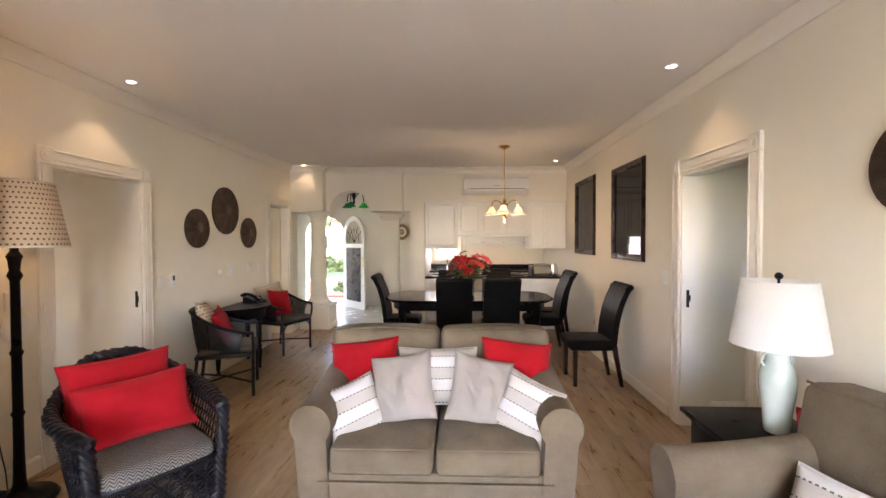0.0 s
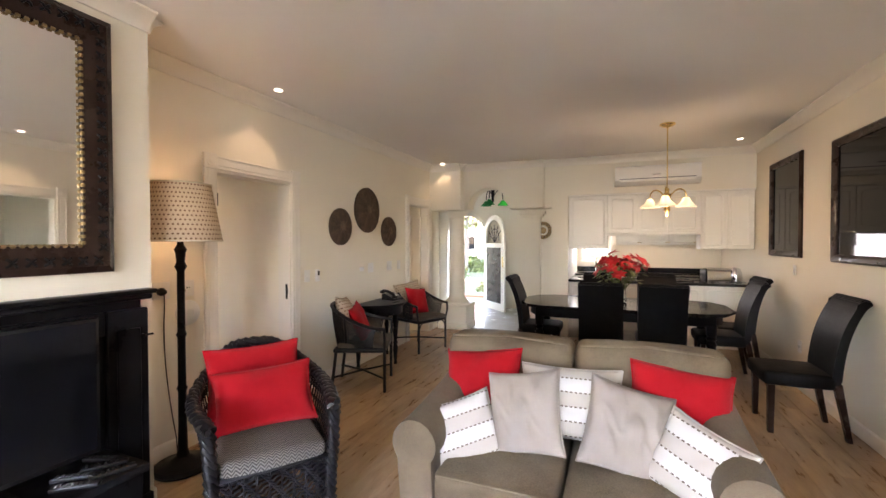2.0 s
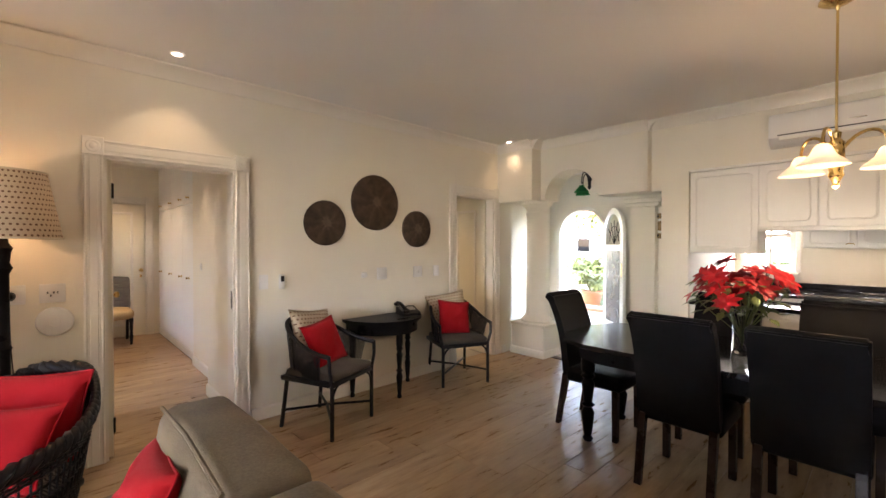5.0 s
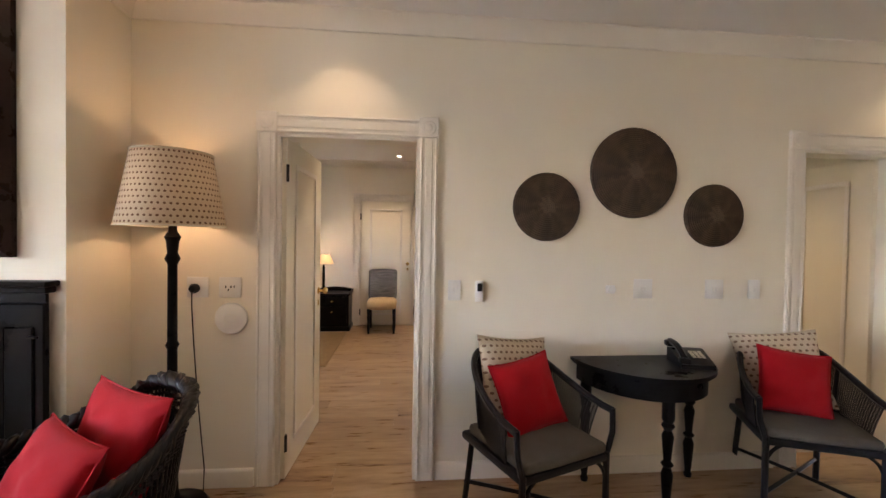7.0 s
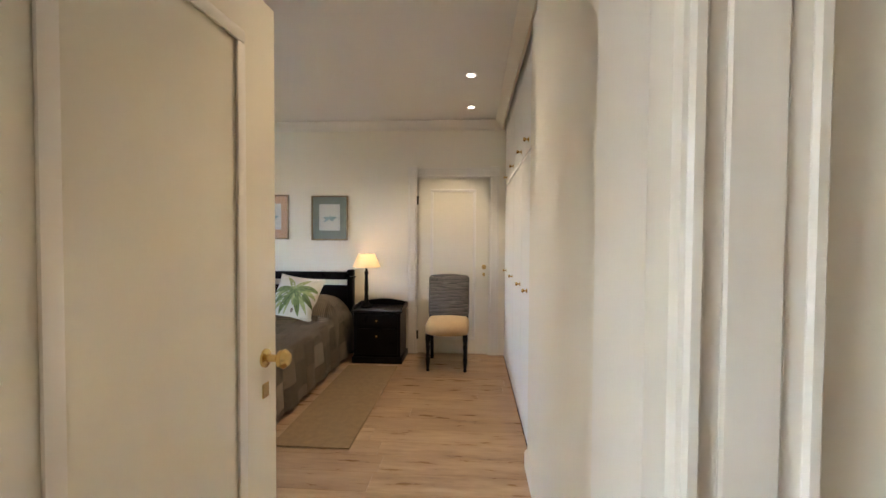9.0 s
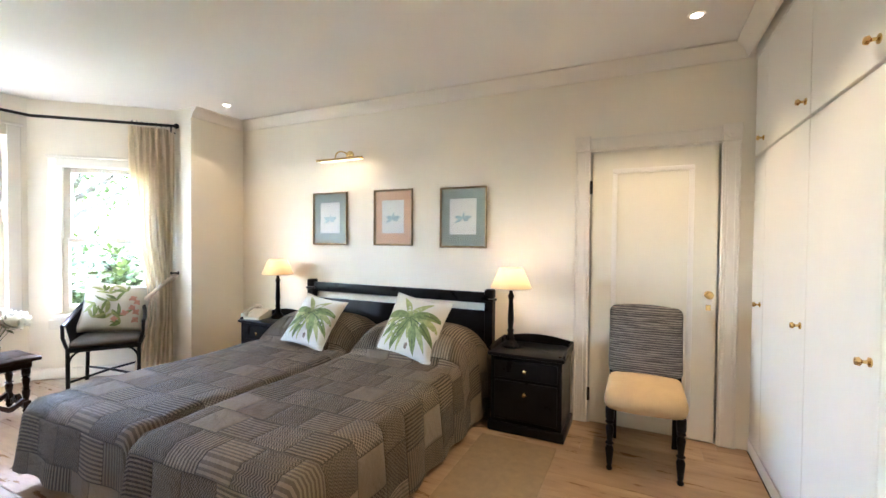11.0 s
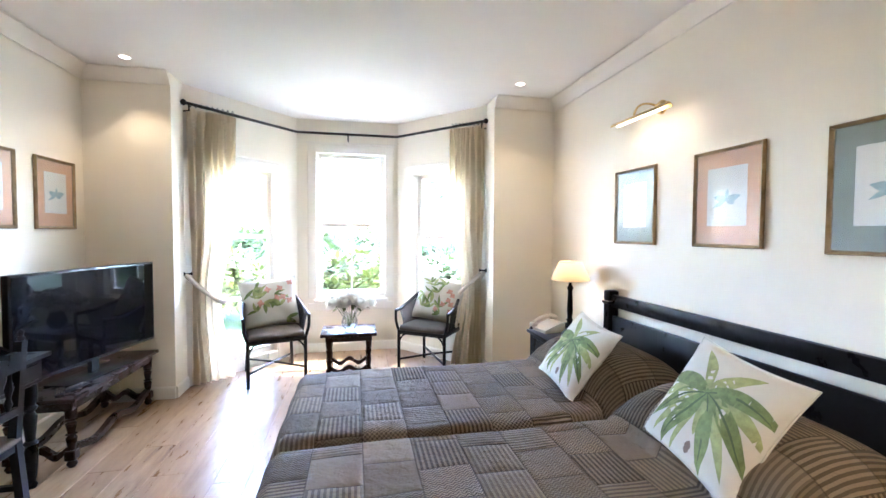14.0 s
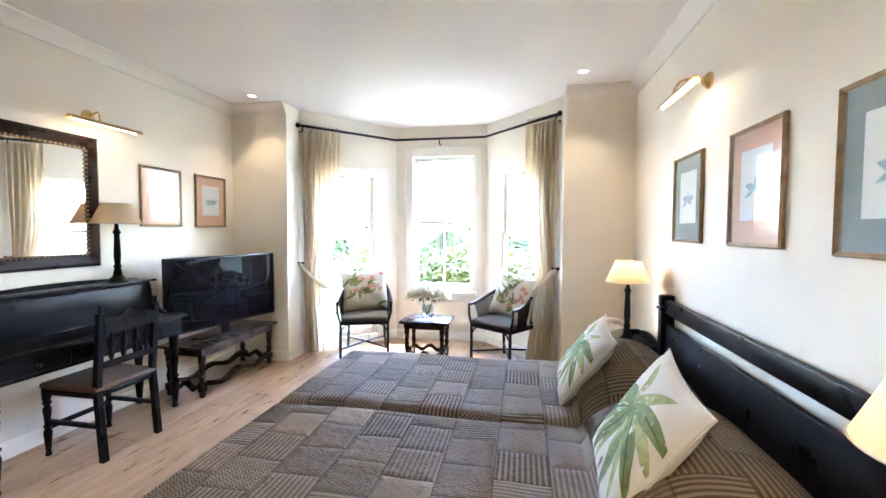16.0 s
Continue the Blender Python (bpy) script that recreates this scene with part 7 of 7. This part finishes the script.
part(dch, "crest_rail", crest, M["black"])
for i in range(4):
    x = -0.12 + 0.08 * i
    part(dch, "spindle", lambda bm: lathe(bm, [(0.008, 0), (0.016, 0.03), (0.009, 0.06), (0.018, 0.10), (0.009, 0.14), (0.008, 0.17)], 10, m=pose(x, 0.208, 0.60, -4)), M["black"])

# television bench and television
bn = thing("low_bench", pose(-3.775, -0.115, 0, 0, 0, -90), "dark low bench with turned legs and wavy stretchers", "bench")
part(bn, "top", lambda bm: bx(bm, -0.535, 0.535, -0.215, 0.215, 0.405, 0.43, 0.006), M["darkwood"])
part(bn, "frieze", lambda bm: bx(bm, -0.50, 0.50, -0.18, 0.18, 0.345, 0.405, 0.004, 1), M["darkwood"])
for x in (-0.47, 0.47):
    for y in (-0.155, 0.155):
        part(bn, "leg", lambda bm: (turned(bm, x, y, 0.09, 0.345, 0.03), bx(bm, x - 0.028, x + 0.028, y - 0.028, y + 0.028, 0.045, 0.105, 0.005, 1), lathe(bm, [(0.018, 0), (0.028, 0.02), (0.018, 0.045)], 12, x, y)), M["darkwood"])


def wavy(bm, p, q, z, d=0.018, n=14):
    pts = []
    for i in range(n + 1):
        t = i / n
        pts.append((Vector(p).lerp(Vector(q), t), z + 0.025 * math.cos(4 * math.pi * t)))
    dirv = (Vector(q) - Vector(p)).normalized()
    s = Vector((-dirv.y, dirv.x, 0)) * d
    rings = []
    for c, zz in pts:
        rings.append([bm.verts.new((c.x + k.x, c.y + k.y, zz + h)) for k, h in ((s, -0.02), (s, 0.02), (-s, 0.02), (-s, -0.02))])
    for a, b in zip(rings, rings[1:]):
        for k in range(4):
            bm.faces.new((a[k], a[(k + 1) % 4], b[(k + 1) % 4], b[k]))
    bm.faces.new(rings[0])
    bm.faces.new(rings[-1][::-1])


part(bn, "stretcher", lambda bm: [wavy(bm, (x, -0.155, 0), (x, 0.155, 0), 0.09) for x in (-0.47, 0.47)] + [wavy(bm, (-0.47, y, 0), (0.47, y, 0), 0.085) for y in (-0.155, 0.155)], M["darkwood"])
tv1 = thing("television", pose(-3.835, -0.075, 0.43, 0, 0, -101.5), "large black flat-screen television on the low bench", "television")
tv_set(tv1, 1.16, 0.635, 0.095)
copy_thing(rm, pose(-3.88, 0.24, 0.43, 0, 0, -15))
copy_thing(rm, pose(-3.85, 0.31, 0.43, 0, 0, 30))

# coffee table with roses in the bay
ct = thing("coffee_table", pose(-5.525, -1.07, 0), "small dark wooden table with turned legs in the bay", "coffee table")
part(ct, "top", lambda bm: bx(bm, -0.265, 0.265, -0.215, 0.215, 0.41, 0.44, 0.006), M["darkwood"])
part(ct, "frieze", lambda bm: bx(bm, -0.22, 0.22, -0.17, 0.17, 0.355, 0.41, 0.004, 1), M["darkwood"])
for x in (-0.19, 0.19):
    for y in (-0.145, 0.145):
        part(ct, "leg", lambda bm: (turned(bm, x, y, 0.08, 0.355, 0.028), bx(bm, x - 0.024, x + 0.024, y - 0.024, y + 0.024, 0.04, 0.095, 0.004, 1), lathe(bm, [(0.016, 0), (0.024, 0.02), (0.016, 0.04)], 12, x, y)), M["darkwood"])
part(ct, "stretcher", lambda bm: [wavy(bm, (-0.19, y, 0), (0.19, y, 0), 0.08, 0.014) for y in (-0.145, 0.145)] + [wavy(bm, (x, -0.145, 0), (x, 0.145, 0), 0.08, 0.014) for x in (-0.19, 0.19)], M["darkwood"])
wf = thing("flower_vase", pose(-5.53, -1.05, 0.44), "clear glass vase of white roses on the table", "flowers")


def cut_vase(bm):
    lathe(bm, [(0.045, 0), (0.05, 0.008), (0.075, 0.05), (0.08, 0.09), (0.055, 0.14), (0.06, 0.165), (0.055, 0.165), (0.05, 0.14), (0.073, 0.09), (0.068, 0.05), (0.04, 0.015), (0, 0.012)], 20)
    for i in range(16):
        a = 2 * math.pi * i / 16
        tube(bm, [(0.052 * math.cos(a), 0.052 * math.sin(a), 0.012), (0.079 * math.cos(a + .2), 0.079 * math.sin(a + .2), 0.07), (0.057 * math.cos(a + .4), 0.057 * math.sin(a + .4), 0.14)], 0.003, 4)


part(wf, "vase", cut_vase, M["crystal"], "cut glass vase")
RH = []
for i in range(19):
    a = i * 2.399
    q = 0.175 * math.sqrt((i + 0.5) / 19)
    RH.append(Vector((q * math.cos(a) * 1.15, q * math.sin(a), 0.36 - q * 0.45)))


def roses(bm):
    for h in RH:
        out = Vector((h.x, h.y, 0.16)).normalized()
        t1 = out.orthogonal().normalized()
        t2 = out.cross(t1)
        for ring, (r0, n_, tilt) in enumerate(((0.012, 4, 1.6), (0.022, 6, 1.0), (0.032, 7, 0.45), (0.045, 9, 0.1))):
            for k in range(n_):
                a = 2 * math.pi * (k + ring * 0.4) / n_
                d = t1 * math.cos(a) + t2 * math.sin(a)
                leaflet(bm, h + d * r0 * 0.4 - out * 0.012, d + out * tilt, d, 0.08, 0.044)


def rose_stems(bm):
    for h in RH:
        tube(bm, bez([(0, 0, 0.03), (h.x * 0.3, h.y * 0.3, 0.12), h * 0.7, h], 6), 0.0025, 4)
        leaflet(bm, h * 0.8, Vector((h.x, h.y, -0.05)), Vector((0, 0, 1)), 0.06, 0.02)


part(wf, "petals", roses, M["petal_white"], "white rose petals", angle=80)
part(wf, "leaves", rose_stems, M["leaf"], "green stems and leaves")

# curtains, rod and tie-backs
rod = thing("curtain_rod", pose(0, 0, 0), "black iron curtain rod bent round the bay", "curtain rod")
RP = [(-4.13, -0.86, 2.53), (-4.95, -1.77, 2.53), (-6.07, -1.77, 2.53), (-6.87, -0.86, 2.53)]
part(rod, "pole", lambda bm: tube(bm, RP, 0.014, 8), M["iron"])
for p in (RP[0], RP[3]):
    part(rod, "finial", lambda bm: lathe(bm, [(0, -0.03), (0.018, -0.02), (0.026, 0), (0.018, 0.02), (0, 0.03)], 12, m=Matrix.Translation(p)), M["iron"])
for p, dx, dy in (((-5.51, -1.77, 2.53), 0, -0.11), ((-4.16, -0.90, 2.53), 0.05, -0.02), ((-6.84, -0.90, 2.53), -0.05, -0.02)):
    part(rod, "bracket", lambda bm: tube(bm, [p, (p[0], p[1], p[2] - 0.06), (p[0] + dx, p[1] + dy, p[2] - 0.06)], 0.008, 6), M["iron"])


def curtain(m, w, label):
    """Local x runs from the wall end (0) to the free end; the waist is drawn to x=0 by the tie at z 0.85."""
    root = thing("curtain", m, label, "curtain", "curtains")

    def fold(bm):
        nx, nz = 110, 46
        g_ = []
        for k in range(nz + 1):
            z = 0.02 + 2.47 * k / nz
            t = (z - 0.80)
            pull = math.exp(-(t / 0.45) ** 2) if t > 0 else math.exp(-(t / 0.75) ** 2)
            wd = w * (1 - 0.34 * pull) * (1.06 if z < 0.5 else 1)
            top = max(0, (z - 2.32) / 0.17)
            row = []
            for i in range(nx + 1):
                u = i / nx
                amp = (0.031 + 0.008 * math.sin(7 * u)) * (1 - 0.35 * pull)
                y = amp * math.sin(2 * math.pi * 6.5 * u + 0.5 * math.sin(3 * z + 5 * u)) * (1 - 0.3 * top) + 0.012 * math.sin(2 * math.pi * 19 * u + z) * top
                row.append(bm.verts.new((wd * u + 0.012 * math.sin(2 * z + 9 * u), y, z)))
            g_.append(row)
        for a, b in zip(g_, g_[1:]):
            for i in range(nx):
                bm.faces.new((a[i], a[i + 1], b[i + 1], b[i]))
        bmesh.ops.solidify(bm, geom=bm.faces[:], thickness=0.004)
    part(root, "drape", fold, M["curtain"], "beige pleated drape", angle=80)
    for i in range(9):
        part(root, "ring", lambda bm: tube(bm, [(w * (i + 0.5) / 9 + 0.0, 0.018 * math.cos(a), 2.525 + 0.018 * math.sin(a)) for a in (2 * math.pi * j / 14 for j in range(15))], 0.003, 5), M["iron"])
    part(root, "tie_back", lambda bm: tube(bm, bez([(-0.03, 0.03, 1.02), (0.08, -0.10, 0.86), (w * 0.62, -0.11, 0.72), (w * 0.70, 0.0, 0.76)], 14) + [(w * 0.6, 0.06, 0.80), (0.0, 0.06, 1.0)], 0.02, 8), M["rope"], "cream rope tie-back")
    part(root, "tie_hook", lambda bm: lathe(bm, [(0.02, 0), (0.02, 0.01), (0.008, 0.015), (0.008, 0.06), (0.018, 0.07), (0, 0.08)], 10, m=Matrix.Translation((-0.05, 0.03, 1.03)) @ Matrix.Rotation(radians(90), 4, "Y")), M["iron"])
    return root


curtain(pose(-4.15, -0.90, 0, 0, 0, 180 + 36), 0.40, "long beige pleated curtain tied back with a rope")
curtain(pose(-6.86, -0.90, 0, 0, 0, -36), 0.36, "long beige pleated curtain tied back with a rope")


# recessed downlights
def downlight(x, y):
    root = thing("downlight", pose(x, y, CE - 0.0015), "round white recessed ceiling downlight, lit", "downlight", "downlights")
    part(root, "trim_ring", lambda bm: lathe(bm, [(0.030, -0.001), (0.034, -0.006), (0.044, -0.005), (0.046, 0.0)], 24), M["plastic"])
    part(root, "bulb", lambda bm: lathe(bm, [(0.0, -0.0035), (0.029, -0.0035), (0.029, -0.001), (0, -0.001)], 20), M["halogen"], "lit bulb")


# the side room's fixture is unseen and added to carry its fill beam
for x, y in DOWNLIGHTS + [SIDE_FILL] + BED_DOWNLIGHTS:
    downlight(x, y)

# ---- outside ----
struct("ground", lambda bm: bx(bm, -160, 160, -160, 160, -0.9, -0.16), M["grass"], "garden lawn")
struct("path", lambda bm: bx(bm, -7.5, -0.5, 10.1, 11.6, -0.16, -0.05, 0.01), M["sandpaving"], "pale paved entrance terrace")
struct("path_step", lambda bm: bx(bm, -7.5, -0.5, 11.6, 12.1, -0.16, 0.02, 0.02), M["redbrick"], "red brick step edge")
struct("path_lawn", lambda bm: bx(bm, -30, 20, 15.5, 18.0, -0.16, -0.145), M["sandpaving"], "pale gravel drive")
struct("terrace", lambda bm: bx(bm, -3.1, 4, -4.6, -2.96, -0.16, -0.06, 0.01), M["sandpaving"], "pale paved terrace")


def bush(name, m, rx, ry, rz, count, size, mat, label, seed=1):
    r = random.Random(seed)

    def b(bm):
        for k in range(7):
            a = r.uniform(0, 6.28)
            tube(bm, [(0, 0, 0), (rx * 0.3 * math.cos(a), ry * 0.3 * math.sin(a), rz * 0.5), (rx * 0.7 * math.cos(a), ry * 0.7 * math.sin(a), rz * r.uniform(0.9, 1.6))], 0.02, 5, 0.006)
        cl = [(Vector((r.uniform(-1, 1) * rx * 0.7, r.uniform(-1, 1) * ry * 0.7, rz * r.uniform(0.5, 1.6))), r.uniform(0.25, 0.5)) for _ in range(16)]
        for k in range(count):
            c, q = r.choice(cl)
            d = Vector((r.gauss(0, 1), r.gauss(0, 1), r.gauss(0, 1))).normalized()
            p = c + Vector((d.x * rx, d.y * ry, d.z * rz)) * q * r.uniform(0.5, 1.0)
            if p.z > 0.03:
                leaflet(bm, p, d + Vector((0, 0, r.uniform(-0.5, 0.5))), Vector((0.2, 0.1, 1)), size * r.uniform(0.6, 1.3), size * 0.3)
    return single(name, m, b, mat, label, "shrub", "garden shrubs")


def palm(m, h, n, ln, label, seed=3):
    r = random.Random(seed)
    root = thing("palm_tree", m, label, "palm tree")
    part(root, "trunk", lambda bm: tube(bm, [(0, 0, 0), (0.05, 0, h * 0.5), (0, 0.05, h)], 0.14, 10, 0.09), M["bark"])

    def fr(bm):
        for k in range(n):
            a = k * 2.399
            el = r.uniform(-0.2, 1.2)
            d = Vector((math.cos(a) * math.cos(el), math.sin(a) * math.cos(el), math.sin(el)))
            pts = [Vector((0, 0.05, h)) + d * ln * t + Vector((0, 0, -0.55 * ln * t * t)) for t in (i / 10 for i in range(11))]
            tube(bm, pts, 0.014, 4, 0.004)
            for i in range(2, 11):
                dd = (pts[i] - pts[i - 1]).normalized()
                s = dd.cross(Vector((0, 0, 1))).normalized()
                for q in (-1, 1):
                    for j in range(2):
                        leaflet(bm, pts[i].lerp(pts[i - 1], j * 0.5), s * q + dd * 0.7 + Vector((0, 0, -0.15)), Vector((0, 0, 1)), ln * 0.28, 0.014)
    part(root, "fronds", fr, M["leaf"], "long green fronds")
    return root


def tree(m, h, label, seed=2):
    r = random.Random(seed)
    root = thing("tree", m, label, "tree", "garden trees")
    tips = []

    def limbs(bm):
        tube(bm, [(0, 0, 0), (0.1, 0.05, h * 0.25), (0.0, 0.1, h * 0.5)], 0.22, 10, 0.13)
        for k in range(9):
            a, e = k * 2.4, r.uniform(0.3, 1.1)
            b0 = Vector((0, 0.1, h * r.uniform(0.3, 0.5)))
            d = Vector((math.cos(a) * math.cos(e), math.sin(a) * math.cos(e), math.sin(e)))
            p1, p2 = b0 + d * h * 0.22 + Vector((0, 0, 0.1)), b0 + d * h * 0.45 + Vector((0, 0, h * 0.05))
            tube(bm, [b0, p1, p2], 0.08, 6, 0.02)
            tips.extend([p1, p2, p1.lerp(p2, 0.5)])
    part(root, "trunk", limbs, M["bark"])

    def crown(bm):
        for k in range(2600):
            c = r.choice(tips)
            d = Vector((r.gauss(0, 1), r.gauss(0, 1), r.gauss(0, 0.8)))
            leaflet(bm, c + d * h * 0.075, d, Vector((0.1, 0.2, 1)), h * 0.03, h * 0.011)
    part(root, "foliage", crown, M["leaf"], "scattered green foliage")
    return root


bush("garden_shrub", pose(-5.9, -4.3, -0.16), 0.9, 0.7, 0.65, 2600, 0.16, M["leaf_light"], "broad-leaved green garden shrub", 1)
bush("garden_shrub", pose(-5.0, -5.0, -0.16), 0.9, 0.7, 0.55, 2200, 0.12, M["leaf"], "dense green garden shrub", 2)
bush("garden_shrub", pose(-6.9, -4.6, -0.16), 0.9, 0.8, 0.6, 2200, 0.12, M["leaf"], "dense green garden shrub", 5)
bush("garden_shrub", pose(-3.6, -5.0, -0.16), 0.9, 0.8, 0.65, 2200, 0.12, M["leaf_light"], "dense green garden shrub", 6)
bush("garden_shrub", pose(-8.4, -4.4, -0.16), 0.9, 0.8, 0.8, 2200, 0.13, M["leaf"], "dense green garden shrub", 7)
palm(pose(-4.75, -6.3, -0.16), 1.5, 26, 1.1, "green spiky garden palm with arching fronds", 3)
tree(pose(-9.5, -9.5, -0.16), 5.5, "leafy garden tree beyond the bay", 3)
for i in range(9):
    bush("garden_hedge", pose(-16 + i * 3.0, -13 - (i % 2), -0.16), 1.9, 1.0, 0.9, 1500, 0.28, M["leaf"], "clipped green garden hedge", 10 + i)
# front garden
for i in range(4):
    bush("garden_hedge", pose(-9.5 + i * 2.6, 22.5, -0.16), 1.8, 0.7, 0.45, 1300, 0.2, M["leaf"], "low clipped green hedge", 30 + i)
for x, y, k in ((-5.0, 13.3, 21), (-3.6, 13.0, 22), (-6.2, 13.1, 23)):
    bush("garden_shrub", pose(x, y, -0.16), 0.5, 0.45, 0.25, 900, 0.1, M["leaf_light"], "small green garden shrub", k)
pt = thing("plant_pot", pose(-4.55, 12.75, -0.16), "terracotta pot with a green shrub", "plant pot")
part(pt, "pot", lambda bm: lathe(bm, [(0.16, 0), (0.24, 0.36), (0.27, 0.37), (0.27, 0.43), (0.235, 0.43), (0.22, 0.36)], 24), M["terracotta"])
part(pt, "soil", lambda bm: lathe(bm, [(0.0, 0.38), (0.23, 0.385), (0.23, 0.37)], 20), M["soil"])
bush("pot_plant", pose(-4.55, 12.75, 0.21), 0.33, 0.33, 0.3, 700, 0.09, M["leaf_light"], "leafy green plant growing in a pot", 24)
# heights raised so the three crowns screen horizon sky from the hall
tree(pose(-9.5, 24.5, -0.16), 8.5, "tree with dark limbs beside the drive", 5)
tree(pose(-3.0, 30.0, -0.16), 10.0, "large tree beyond the drive", 6)
tree(pose(-6.9, 20.0, -0.16), 6.5, "garden tree with a leaning dark trunk", 8)
hs = thing("house", pose(-16, 42, -0.16), "pale neighbouring house with a tiled roof", "house")
part(hs, "wall", lambda bm: bx(bm, -5, 5, -3, 3, 0, 3.0), M["wall"], smooth=False)
part(hs, "roof", lambda bm: prism(bm, [(-3.5, 3.0), (3.5, 3.0), (0, 5.0)], -5.4, 5.4, lambda a, b, h: (h, a, b)), M["terracotta"], smooth=False)
part(hs, "window", lambda bm: [bx(bm, x - 0.6, x + 0.6, -3.03, -2.99, 0.9, 2.1) for x in (-3, 0, 3)], M["screen"], smooth=False)

# ---- floor planks ----
PW = 0.187


def plank_mesh(ln):
    bm = bmesh.new()
    bx(bm, 0.0006, PW - 0.0006, 0.0006, ln - 0.0006, -0.012, 0.0, 0.0014, 1)
    return finish(bm, "plank", M["plank"], False)


def planks(x0, x1, y0, y1, seed, parent):
    r = random.Random(seed)
    x = x0
    while x < x1 - 0.01:
        y = y0 - r.uniform(0, 1.0)
        while y < y1:
            ln = r.uniform(1.15, 1.45)
            a, b = max(y, y0), min(y + ln, y1)
            w_ok = x + PW <= x1 + 0.2
            if b - a > 0.03 and w_ok:
                o = new("plank", plank_mesh(b - a))
                o.matrix_basis = pose(x, a, 0)
                o.parent = parent
            y += ln
        x += PW


planks(LW - 0.16, RW + 0.16, SY, 7.47, 11, FLOOR)
planks(LW - 0.16 - 24 * PW, LW - 0.16, -1.9, 4.11, 12, FLOOR)
struct("floor_side_rooms", lambda bm: (bx(bm, RW + 0.21, 3.4, 1.8, 4.05, -0.012, -0.001), bx(bm, -4.9, LW - 0.17, 4.3, 7.3, -0.012, -0.001), bx(bm, -9.0, BW - 0.01, 2.6, 4.72, -0.012, -0.001)), M["tile"], "floor of the side rooms")
